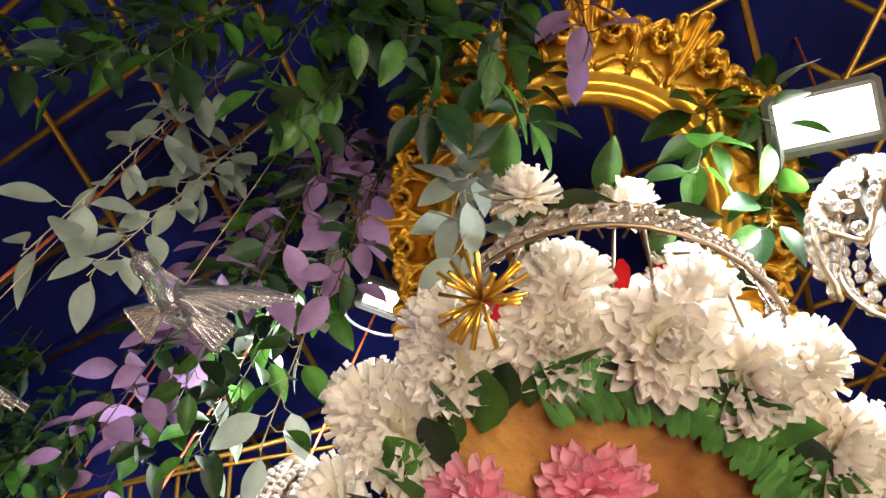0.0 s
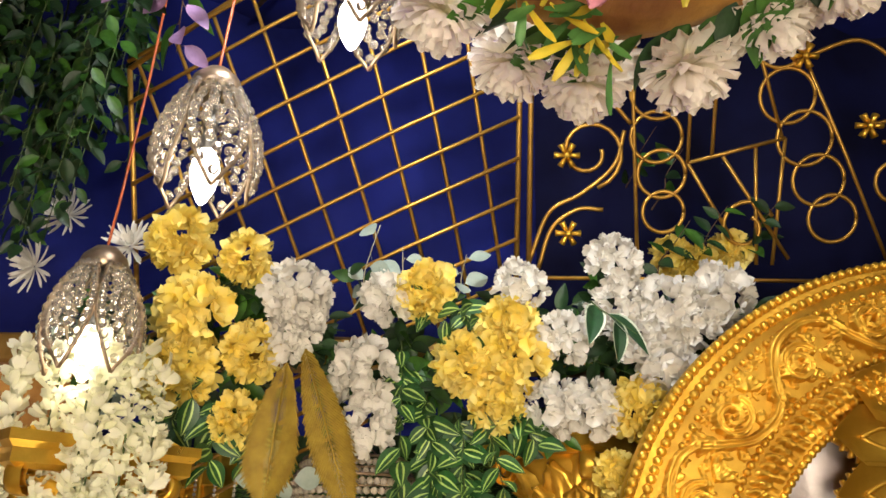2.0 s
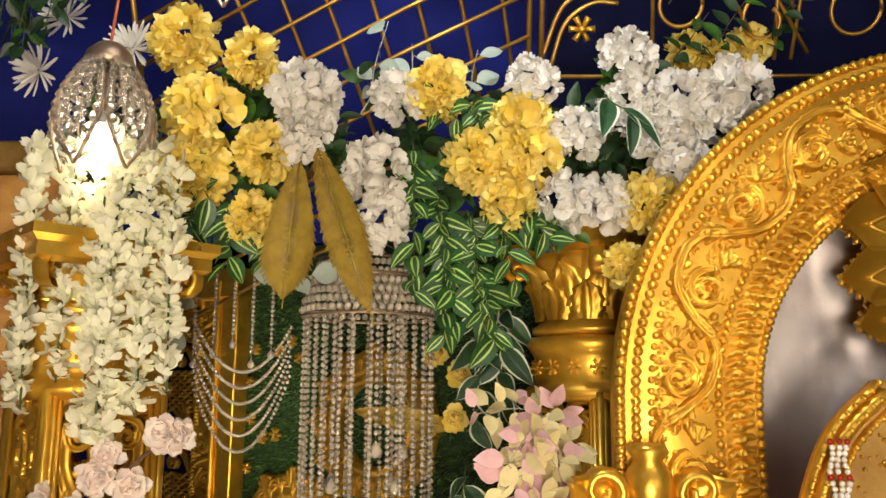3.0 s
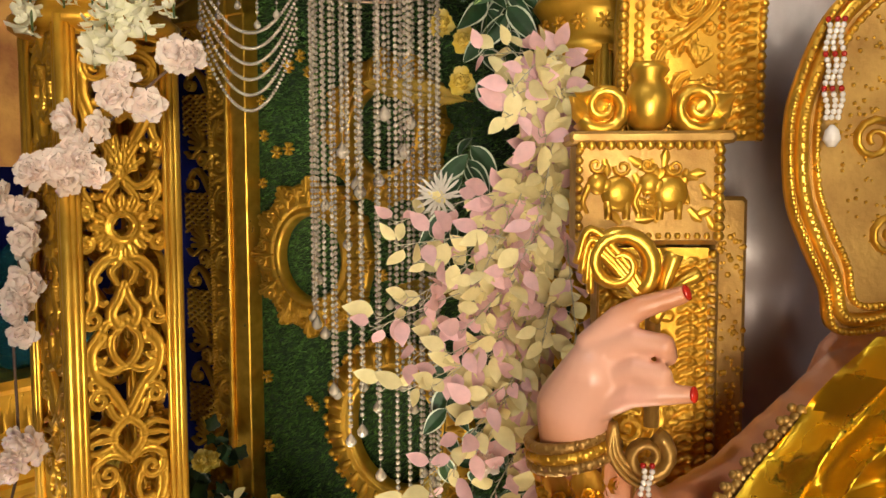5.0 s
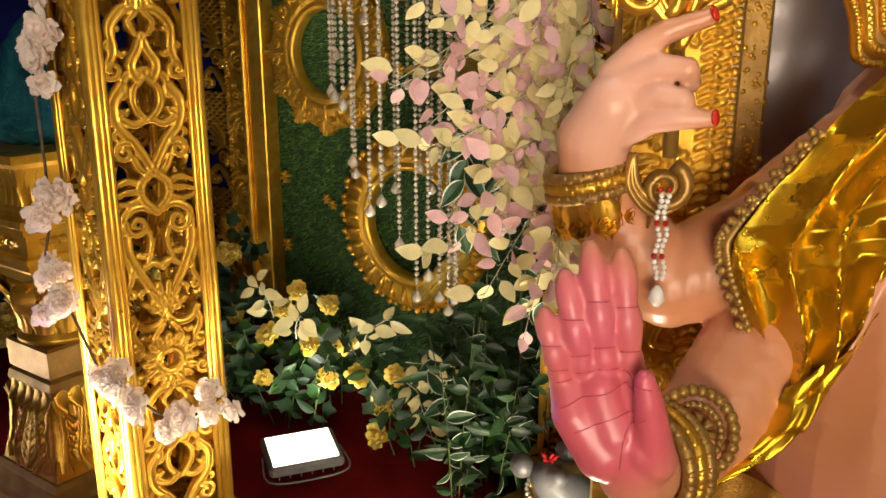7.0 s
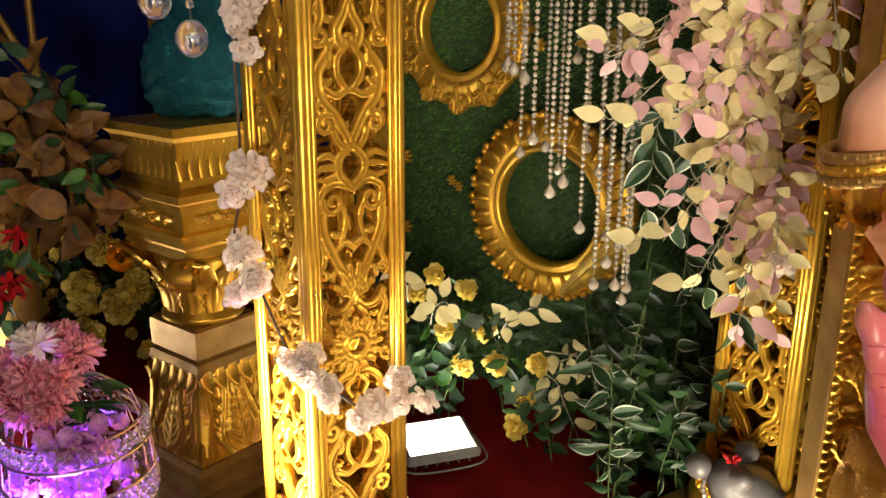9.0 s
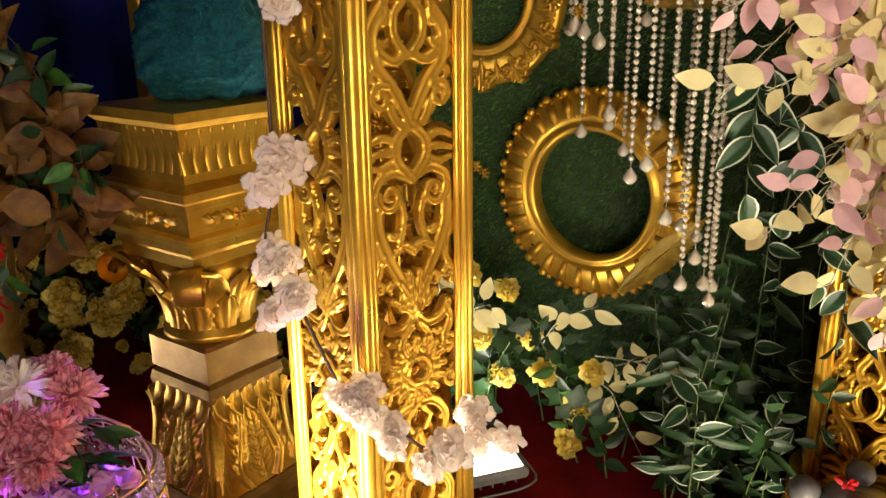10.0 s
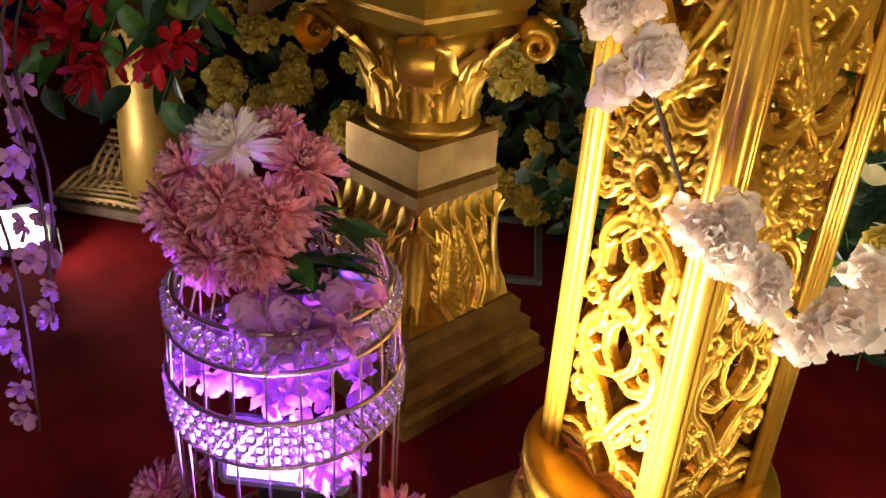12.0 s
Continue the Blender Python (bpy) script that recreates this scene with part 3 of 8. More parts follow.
mb = MB()
box(mb, 14, 13, 0.1, at(-0.5, 2.0, FLOOR - 0.05), 0.002)
solid("floor", mb, CARPET, "dark red carpet laid over the stage floor", "floor", "structure", smooth=False)
for nm, sx, sy, p, m_, lab in (
    ("wall_back", 12, 0.12, (-0.5, 6.6, 2.4), BLUE, "deep blue velvet draped back wall"),
    ("wall_left", 0.12, 12, (-5.6, 2.2, 2.4), BLUE, "deep blue velvet draped side wall"),
    ("wall_right", 0.12, 12, (4.6, 2.2, 2.4), DARK, "dark cloth side wall"),
    ("wall_front", 12, 0.12, (-0.5, -3.8, 2.4), DARK, "dark cloth wall of the hall"),
):
    mb = MB()
    box(mb, sx, sy, 5.4, at(*p), 0.002)
    solid(nm, mb, m_, lab, "wall", "structure", smooth=False)


# blue cloth canopy, gathered in soft folds, and the cloth hanging behind the metal screen
def canopy(a, b):
    x, y = -4.6 + 8.4 * a, -3.2 + 6.9 * b
    z = 5.0 - 0.05 * (y - 1) ** 2 * 0.6 + 0.045 * math.sin(x * 5.2 + 1.4 * math.sin(y * 2.1)) + 0.03 * noise.noise(Vector((x * 2, y * 2, 0)))
    return (x, y, z)


mb = MB()
vs, fs = grid(canopy, 90, 60)
mb.add(vs, fs)
canopy_ob = solid("ceiling", mb, BLUE, "deep blue cloth canopy gathered in soft folds", "ceiling", "structure")


def back_cloth(a, b):
    x, z = -4.8 + 8.4 * a, 1.9 + 3.2 * b
    y = 3.62 - 0.10 * (z - 3.4) + 0.05 * math.sin(x * 7 + math.sin(z * 3)) + 0.03 * noise.noise(Vector((x * 3, z * 2, 4)))
    return (x, y + (0.9 if z < 2.9 else 0.0), z)


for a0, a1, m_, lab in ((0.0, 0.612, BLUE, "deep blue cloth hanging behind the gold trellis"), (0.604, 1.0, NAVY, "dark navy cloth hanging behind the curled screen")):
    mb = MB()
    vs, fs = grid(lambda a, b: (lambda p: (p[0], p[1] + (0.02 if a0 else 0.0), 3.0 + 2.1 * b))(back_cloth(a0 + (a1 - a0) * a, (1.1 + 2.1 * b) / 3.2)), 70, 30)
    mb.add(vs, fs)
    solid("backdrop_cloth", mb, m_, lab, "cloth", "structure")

mb = MB()
box(mb, 0.95, 0.03, 1.05, at(-1.70, 3.10, 2.60), 0.004)
solid("side_board", mb, WOODY, "brown stained board hung from beam behind wisteria", "board", "structure", smooth=False)

# green wall of artificial grass
mb = MB()
box(mb, 1.9, 3.3, 0.06, on_wall(0.62, 1.5, -0.04), 0.004)
grass_wall = solid("wall_green", mb, BACKG, "wall panel covered with short green artificial grass", "grass wall", "structure", smooth=False)
rg = np.random.default_rng(3)
NB = 52000
s_, z_ = rg.uniform(-0.30, 1.45, NB), rg.uniform(FLOOR + 0.05, 3.0, NB)
base = np.array(WALL_O)[None] + s_[:, None] * np.array(WALL_E) + np.stack([0 * z_, 0 * z_, z_], -1) - 0.010 * np.array(WALL_N)
lean = rg.normal(0, 0.007, (NB, 2))
tipp = base + (0.022 + rg.uniform(0, 0.012, NB))[:, None] * np.array(WALL_N) + lean[:, :1] * np.array(WALL_E) + np.stack([0 * z_, 0 * z_, lean[:, 1] - 0.005], -1)
ang = rg.uniform(0, math.pi, NB)
sd = 0.0026 * (np.cos(ang)[:, None] * np.array(WALL_E) + np.stack([0 * z_, 0 * z_, np.sin(ang)], -1))
vv = np.stack([base - sd, base + sd, tipp], 1).reshape(-1, 3)
me = bpy.data.meshes.new("grass_blades")
me.from_pydata(vv.tolist(), [], np.arange(NB * 3).reshape(-1, 3).tolist())
me.materials.append(GRASSM)
ob = new("grass_blades", me)
ob.parent = grass_wall
tagged(ob, "short green plastic grass blades", kind="stuff")

# satin cloth behind the arch
def satin(a, b):
    x = 0.60 + 1.5 * a
    top = 2.40 + math.sqrt(max(0.0, 0.78 ** 2 - (x - 1.35) ** 2))
    z = FLOOR + (top - FLOOR) * b
    wr = 0.026 * noise.noise(Vector((x * 4, z * 3, 1))) + 0.012 * noise.noise(Vector((x * 13, z * 9, 5))) + 0.012 * math.sin(x * 9 + 3 * noise.noise(Vector((x, z * 1.5, 2))))
    return (x, 2.72 + wr, z)


mb = MB()
vs, fs = grid(satin, 60, 80)
mb.add(vs, fs)
solid("backdrop_satin", mb, SILVER, "crumpled silver satin cloth stretched behind the arch", "cloth", "structure")


# ---- carved gold rings and panel on the green wall ----
def ring_frame(label, s, z, ri, ro, style, out=0.05):
    th = thing("round_frame", label, "frame", "gold frames on the grass wall", on_wall(s, z, out))
    mb = MB()
    w = ro - ri
    prof = [(ri, -0.04), (ri, 0.012), (ri + 0.012, 0.026), (ri + 0.026, 0.026), (ri + 0.036, 0.012), (ri + 0.05, 0.012), (ri + 0.055, 0.022), (ri + 0.07, 0.02), (ro - 0.03, 0.006), (ro - 0.02, -0.01), (ro - 0.02, -0.04)]
    n = 56
    vs = [(r * math.cos(2 * math.pi * i / n), r * math.sin(2 * math.pi * i / n), q) for r, q in prof for i in range(n)]
    fs = [(a * n + i, a * n + (i + 1) % n, a * n + n + (i + 1) % n, a * n + n + i) for a in range(len(prof) - 1) for i in range(n)]
    mb.add(vs, fs)
    part("moulding", mb, GOLD_BRIGHT, th)
    q = MB()
    if style == "scroll":
        k = 12
        half = math.pi * (ri + 0.07 + w * 0.3) / k
        ks = []
        for f in (1, -1):
            ks += [(bend((f * half, 0.0), (f * half * 0.92, w * 0.30), (f * half * 0.55, w * 0.52)), 0.022, 0.018, 0.022), (spiral(f * half * 0.50, w * 0.36, 0.026, 1.6, 1.2, f, 14), 0.016, 0.010, 0.028)]
            ks += [(bend((f * half * 0.2, 0.0), (f * half * 0.62, w * 0.10), (f * half * 0.95, w * 0.06)), 0.018, 0.014, 0.018)]
            ks += [(bend((0, 0.01), (f * half * 0.22, w * 0.35), (f * half * 0.30, w * 0.62)), 0.014, 0.024, 0.024)]
            ks += [([(f * half * 0.85, w * 0.40), (f * half * 0.86, w * 0.48)], 0.026, 0.020, 0.020)]
        ks += [(bend((0, 0.0), (0, w * 0.4), (0, w * 0.70)), 0.016, 0.030, 0.030)]
        r0 = ri + 0.055

        def polar(x, y, z):
            a = x / half * math.pi / k
            return ((r0 + y) * math.cos(a), (r0 + y) * math.sin(a), z)
        carve(q, ks, -half, half, -0.01, w * 0.8, 0.0042, 0.03, False, polar, at(0, 0, 0.004))
    else:
        k = 30
        M = at(ri + 0.06, 0, 0.004)
        ribbon(q, [(0, 0), (w * 0.2, 0), (w * 0.42, 0)], 0.030, 0.030, M, 0.046)
        ball(q, (w * 0.56, 0, 0.006), 0.022, 6, 4, 0.9, M)
        ball(q, (w * 0.56, 0.034, 0.002), 0.014, 6, 4, 0.9, M)
    q = q.mesh("carved_scroll", GOLD)
    for i in range(k):
        part("carved_scroll", q, None, th, "", rot("Z", 360 / k * i))
    return th


ring_frame("round gold picture frame carved with scrolls on grass wall", 0.13, 1.65, 0.21, 0.40, "scroll")
ring_frame("large round gold frame with fluted rim on grass wall", 0.69, 0.86, 0.26, 0.45, "flute", 0.09)
ring_frame("round gold carved frame behind crystal strands", 0.60, 2.27, 0.19, 0.36, "scroll")

small = MB()
rosette(small, 0, 0, 0.024, 6, 0.008)
small = small.mesh("wall_flower", GOLD_BRIGHT)
for i in range(34):
    s, z = rnd.uniform(-0.24, 0.75), rnd.uniform(0.5, 2.75)
    if min(math.hypot(s - 0.13, z - 1.65) - 0.40, math.hypot(s - 0.62, z - 0.86) - 0.47, math.hypot(s - 0.6, z - 2.27) - 0.38) < 0:
        continue
    ob = new("wall_flower", small)
    ob.matrix_basis = on_wall(s, z, 0.024) @ rot("Z", rnd.uniform(0, 60)) @ Matrix.Scale(rnd.uniform(1.0, 1.45), 4)
    tagged(ob, "small gold metal flower pinned to the grass", "ornament", "gold flowers on grass wall")

# the carved gold door panel
panel = thing("carved_panel", "tall carved gold openwork panel with arched inner edge", "panel", "", on_wall(-1.34, 0, 0.03))
W2 = 1.06
for sx in (1, -1):
    mb = MB()
    box(mb, 0.12, 2.75, 0.10, at(sx * (W2 - 0.06), 1.62, 0.02))
    box(mb, 0.03, 2.75, 0.14, at(sx * (W2 - 0.135), 1.62, 0.02), 0.01)
    part("stile", mb, GOLD_BRIGHT, panel, smooth=False)
    ks = []
    for k in range(16):
        y, f = 0.33 + k * 0.18, 1 if k % 2 else -1
        ks.append((spiral(0.016 * f, y, 0.046, 1.2, 1.5, f, 18), 0.024, 0.012, 0.030))
        ks.append((bend((0.07 * f, y - 0.10), (0.02 * f, y - 0.075), (-0.045 * f, y - 0.045), (-0.045 * f, y + 0.03)), 0.020, 0.028, 0.024))
        for q in range(5):
            a = 1.9 + 0.42 * q
            ks.append((bend((-0.03 * f, y + 0.01 + 0.012 * q), (-0.03 * f + 0.03 * f * math.cos(a), y + 0.02 + 0.03 * math.sin(a)), (-0.02 * f + 0.056 * f * math.cos(a), y + 0.03 + 0.05 * math.sin(a))), 0.018, 0.011, 0.020 + 0.002 * q))
        ks.append((bend((0.055 * f, y + 0.055), (0.075 * f, y + 0.085)), 0.026, 0.016, 0.022))
        ks.append((bend((0.06 * f, y - 0.05), (0.08 * f, y - 0.02), (0.082 * f, y + 0.02)), 0.020, 0.012, 0.018))
    for side in (-0.092, 0.092):
        for k in range(150):
            ks.append(([(side - 0.007, 0.255 + k * 0.0184), (side + 0.007, 0.268 + k * 0.0184)], 0.013, 0.013, 0.026))
    mb = MB()
    carve(mb, ks, -0.102, 0.102, 0.25, 2.98, 0.0052, 0.03, True, None, at(sx * (W2 - 0.245), 0, 0.012))
    part("carved_strip", mb, GOLD, panel)
    ks = []
    for k in range(5):
        y = 0.62 + k * 0.55
        ks += [(bend((0.10, y - 0.30), (0.05, y - 0.22), (-0.01, y - 0.17), (-0.06, y - 0.20), (-0.07, y - 0.26)), 0.034, 0.020, 0.024)]
        ks += [(spiral(-0.045, y - 0.245, 0.036, 2.4, 1.3, 1, 16), 0.020, 0.012, 0.028), (spiral(0.045, y - 0.12, 0.046, -1.0, 1.4, 1, 18), 0.026, 0.014, 0.028)]
        ks += [(bend((0.10, y - 0.06), (0.03, y - 0.05), (-0.05, y - 0.10), (-0.10, y - 0.07)), 0.028, 0.018, 0.022)]
        for q in range(5):
            a = 2.0 + 0.35 * q
            ks.append((bend((0.06, y - 0.03), (0.06 + 0.06 * math.cos(a), y - 0.03 + 0.06 * math.sin(a)), (0.05 + 0.11 * math.cos(a), y - 0.02 + 0.10 * math.sin(a))), 0.014, 0.026, 0.022))
        for q in range(6):
            yy = y + 0.03 + q * 0.038
            ks.append((bend((-0.12, yy), (-0.06, yy + 0.028), (0.0, yy), (0.06, yy + 0.028), (0.12, yy)), 0.012, 0.012, 0.014))
            ks.append((bend((-0.12, yy + 0.026), (-0.06, yy - 0.002), (0.0, yy + 0.026), (0.06, yy - 0.002), (0.12, yy + 0.026)), 0.012, 0.012, 0.010))
    ks.append(([(0.115, 0.25), (0.115, 3.0)], 0.02, 0.02, 0.02))
    mb = MB()
    carve(mb, [([(sx * p[0], p[1]) for p in pts], a, b, c) for pts, a, b, c in ks], -0.125, 0.125, 0.25, 2.98, 0.0052, 0.012, False, None, at(sx * (W2 - 0.46), 0, 0.0))
    part("lace", mb, GOLD, panel)
mb = MB()
box(mb, 2 * W2 - 0.5, 2.6, 0.01, at(0, 1.62, -0.03), 0.001)
part("backing", mb, BLUE, panel, "blue cloth backing")
mb = MB()
box(mb, 2 * W2, 0.16, 0.12, at(0, 0.27, 0.02))
box(mb, 2 * W2, 0.16, 0.12, at(0, 2.98, 0.02))
part("rail", mb, GOLD_BRIGHT, panel, smooth=False)


# ---- lattice pillars ----
def lattice_strokes(y, s=-1):
    """One repeat of the pillar's fretwork, hung below a pierced rosette at height y."""
    def p(*pts):
        return bend(*[(a, y + s * b) for a, b in pts])

    def curl(cx, d, r, a0, turns, sign):
        return [(a, y + s * b) for a, b in spiral(cx, d, r, a0, turns, sign, 16, 0.2)]
    k = [
        (p((0.040, 0.030), (0.092, 0.035), (0.112, 0.020)), 0.024, 0.016, 0.011),
        (curl(0.094, 0.040, 0.024, 0.3, 1.2, 1), 0.015, 0.010, 0.016),
        (curl(0.094, -0.040, 0.024, -0.3, 1.2, -1), 0.015, 0.010, 0.016),
        (p((0.0, 0.080), (0.045, 0.088), (0.080, 0.130), (0.078, 0.190), (0.098, 0.235)), 0.030, 0.024, 0.012),
        (curl(0.086, 0.238, 0.026, 0.4, 1.2, 1), 0.016, 0.010, 0.016),
        (p((0.012, 0.095), (0.032, 0.118), (0.018, 0.148)), 0.017, 0.014, 0.014),
        (p((0.0, 0.150), (0.014, 0.190), (0.034, 0.225), (0.022, 0.258), (0.002, 0.246)), 0.022, 0.034, 0.014),
        (p((0.030, 0.245), (0.056, 0.262), (0.060, 0.305)), 0.022, 0.026, 0.011),
        (p((0.008, 0.262), (0.034, 0.290), (0.034, 0.335), (0.006, 0.372)), 0.017, 0.020, 0.013),
        (p((0.062, 0.285), (0.090, 0.325), (0.082, 0.385), (0.044, 0.430), (0.016, 0.478), (0.0, 0.510)), 0.036, 0.024, 0.012),
        (p((0.008, 0.368), (0.040, 0.382), (0.072, 0.365)), 0.020, 0.024, 0.014),
        (curl(0.074, 0.452, 0.029, -2.2, 1.3, 1), 0.018, 0.011, 0.016),
        (p((0.050, 0.470), (0.036, 0.500), (0.014, 0.515)), 0.022, 0.018, 0.012),
        (p((0.0, 0.508), (0.036, 0.540), (0.036, 0.580), (0.0, 0.622)), 0.024, 0.024, 0.013),
        (p((0.034, 0.545), (0.075, 0.530), (0.112, 0.545)), 0.020, 0.012, 0.012),
        (p((0.036, 0.560), (0.078, 0.560), (0.116, 0.570)), 0.020, 0.012, 0.014),
        (p((0.034, 0.578), (0.075, 0.592), (0.108, 0.586)), 0.020, 0.012, 0.012),
        (p((0.010, 0.616), (0.050, 0.602), (0.090, 0.622), (0.094, 0.662)), 0.022, 0.024, 0.012),
        (curl(0.058, 0.652, 0.032, -0.3, 1.25, 1), 0.019, 0.012, 0.016),
        (p((0.092, 0.655), (0.090, 0.720), (0.062, 0.790), (0.030, 0.850), (0.034, 0.900)), 0.034, 0.026, 0.012),
        (p((0.042, 0.640), (0.022, 0.700), (0.040, 0.770)), 0.016, 0.014, 0.012),
        (p((0.050, 0.775), (0.024, 0.762), (0.0, 0.778)), 0.017, 0.020, 0.013),
        (p((0.116, 0.700), (0.096, 0.745), (0.088, 0.800), (0.110, 0.842)), 0.020, 0.018, 0.011),
        (curl(0.094, 0.845, 0.022, 1.2, 1.1, -1), 0.014, 0.010, 0.015),
        (p((0.0, 0.925), (0.018, 0.880), (0.040, 0.845)), 0.013, 0.020, 0.015),
        (p((0.0, 0.925), (0.006, 0.875), (0.014, 0.825)), 0.012, 0.018, 0.017),
        (p((0.0, 0.925), (0.030, 0.900), (0.058, 0.880)), 0.012, 0.018, 0.013),
        (p((0.0, 0.920), (0.030, 0.948), (0.070, 0.945), (0.094, 0.915)), 0.024, 0.022, 0.012),
        (p((0.088, 0.925), (0.100, 0.960), (0.080, 1.000), (0.092, 1.030)), 0.024, 0.020, 0.012),
        (p((0.012, 0.945), (0.040, 0.985), (0.022, 1.020), (0.0, 1.000)), 0.018, 0.020, 0.014),
        (p((0.120, -0.05), (0.117, 0.06)), 0.012, 0.012, 0.008),
    ]
    for a, d, ang in ((0.064, 0.135, 0.4), (0.092, 0.170, 0.9), (0.066, 0.195, 2.4), (0.104, 0.330, 0.3), (0.102, 0.360, 0.8), (0.072, 0.345, 2.6), (0.094, 0.400, 1.0), (0.108, 0.690, 0.2), (0.104, 0.735, 0.9), (0.060, 0.735, 2.4), (0.080, 0.775, 1.2), (0.060, 0.840, 0.6), (0.108, 0.955, 0.2), (0.070, 0.975, 2.6)):
        k.append((p((a, d), (a + 0.011 * math.cos(ang), d + 0.011 * math.sin(ang)), (a + 0.018 * math.cos(ang + 0.7), d + 0.018 * math.sin(ang + 0.7))), 0.017, 0.011, 0.013))
    k = both(k)
    ring = [(0.052 * math.cos(t * math.pi / 14), y + 0.052 * math.sin(t * math.pi / 14)) for t in range(29)]
    k.append((ring, 0.044, 0.044, 0.012))
    k.append(([(0.031 * math.cos(t * math.pi / 12), y + 0.031 * math.sin(t * math.pi / 12)) for t in range(25)], 0.014, 0.014, 0.021))
    for t in range(16):
        a = t * math.pi / 8
        k.append(([(0.055 * math.cos(a), y + 0.055 * math.sin(a)), (0.076 * math.cos(a), y + 0.076 * math.sin(a))], 0.014, 0.021, 0.017))
    return k


def lattice_face(h, w):
    """One openwork carved face, h high and w wide, standing along y."""
    ks = []
    for q in (0.63, 1.685, 2.74):
        ks += lattice_strokes(q)
    return carve(MB(), ks, -0.124, 0.124, 0.0, h, 0.0036, 0.012)


def capital(th, z0, r, h, flare=1.0):
    """A leafy bell-shaped capital on a pillar or pedestal."""
    mb = MB()
    lathe(mb, [(r * 0.95, z0), (r * 1.12, z0 + 0.012), (r * 1.12, z0 + 0.03), (r * 0.98, z0 + 0.045), (r * 0.95, z0 + h * 0.5), (r * 1.2, z0 + h * 0.9), (r * 1.2, z0 + h)], 28)
    part("bell", mb, GOLD, th)
    for row, (n, zz, hh, cc) in enumerate(((10, z0 + 0.05, h * 0.48, 0.035), (10, z0 + h * 0.34, h * 0.58, 0.07))):
        mb = MB()
        for i in range(n):
            a = 360 / n * (i + 0.5 * row)
            acanthus(mb, 2 * math.pi * r / n * 1.0, hh, cc, rot("Z", a) @ at(r * 0.97, 0, zz) @ rot("Z", 90) @ rot("X", 90), 4, 10, 8)
        part("leaf_row", mb, GOLD_BRIGHT if row else GOLD, th)
    mb = MB()
    for i in range(4):
        M = rot("Z", 45 + 90 * i) @ at(r * 1.10 * flare, 0, z0 + h * 0.86) @ rot("X", 90)
        ribbon(mb, spiral(0.05, 0, 0.048, 2.6, 1.5, -1), 0.030 * flare, 0.03 * flare ** 2, M, 0.014 * flare, 0.02 * flare)
        acanthus(mb, 0.10 * flare, 0.17, 0.09 + 0.16 * (flare - 1), rot("Z", 45 + 90 * i) @ at(r * 1.0, 0, z0 + h * 0.48) @ rot("Z", 90) @ rot("X", 90), 4, 8, 7)
    part("volute", mb, GOLD_BRIGHT, th)
    mb = MB()
    q = r * 1.28
    lathe(mb, [(q * 0.9, z0 + h), (q, z0 + h + 0.012), (q, z0 + h + 0.045), (q * 1.07, z0 + h + 0.06), (q * 1.07, z0 + h + 0.085)], 4, None, 0, True)
    part("abacus", mb, GOLD_BRIGHT, th, smooth=False)


PW, PH, P0 = 0.285, 2.18, 0.22
FACE = lattice_face(PH, PW).mesh("lattice_face", GOLD)


def pillar(x, y, yaw, label, bell=0.26):
    th = thing("pillar", label, "pillar", "carved gold pillars", at(x, y, 0) @ rot("Z", yaw))
    for i in range(4):
        part("lattice_face", FACE, None, th, "", rot("Z", 90 * i) @ at(0, -PW / 2 + 0.012, P0) @ rot("X", 90))
        mb = MB()
        h = PW / 2
        for dx, dy, rr in ((0.002, 0.002, 0.0145), (-0.013, 0.008, 0.0095), (0.008, -0.013, 0.0095), (-0.028, 0.004, 0.008), (0.004, -0.028, 0.008)):
            tube(mb, [(h + dx, h + dy, P0 - 0.02), (h + dx, h + dy, P0 + PH / 2), (h + dx, h + dy, P0 + PH + 0.03)], rr, 10)
        part("corner_post", mb, GOLD_BRIGHT, th, "", rot("Z", 90 * i))
    mb = MB()
    lathe(mb, [(0.225, 0.03), (0.255, 0.045), (0.265, 0.07), (0.255, 0.095), (0.235, 0.105), (0.235, 0.115), (0.245, 0.125), (0.245, 0.185), (0.235, 0.195), (0.25, 0.205), (0.25, 0.225), (0.235, 0.235), (0.2, 0.236)], 40)
    for i in range(22):
        a = 360 / 22 * i
        rosette(mb, 0, 0, 0.022, 6, 0.007, rot("Z", a) @ at(0.245, 0, 0.155) @ rot("Z", 90) @ rot("X", 90))
    part("round_base", mb, GOLD, th)
    mb = MB()
    lathe(mb, [(0.30, FLOOR), (0.30, -0.03), (0.29, -0.02), (0.285, 0.0), (0.27, 0.01), (0.265, 0.03)], 4, None, 0, True)
    part("plinth", mb, GOLD_DULL, th, smooth=False)
    mb = MB()
    z = P0 + PH
    lathe(mb, [(0.19, z), (0.215, z + 0.015), (0.215, z + 0.04), (0.195, z + 0.055), (0.19, z + 0.07), (0.19, z + 0.14), (0.20, z + 0.155), (0.215, z + 0.175), (0.20, z + 0.20), (0.17, z + 0.205)], 36)
    for i in range(16):
        rosette(mb, 0, 0, 0.025, 6, 0.008, rot("Z", 22.5 * i) @ at(0.19, 0, z + 0.105) @ rot("Z", 90) @ rot("X", 90))
    part("collar", mb, GOLD, th)
    capital(th, z + 0.20, 0.175, bell)
    return th


pillar(-0.985, 2.655, 45, "square openwork gold pillar wound with a blossom garland", 0.13)
pillar(0.43, 3.17, 41, "square openwork gold pillar with leafy capital beside arch")

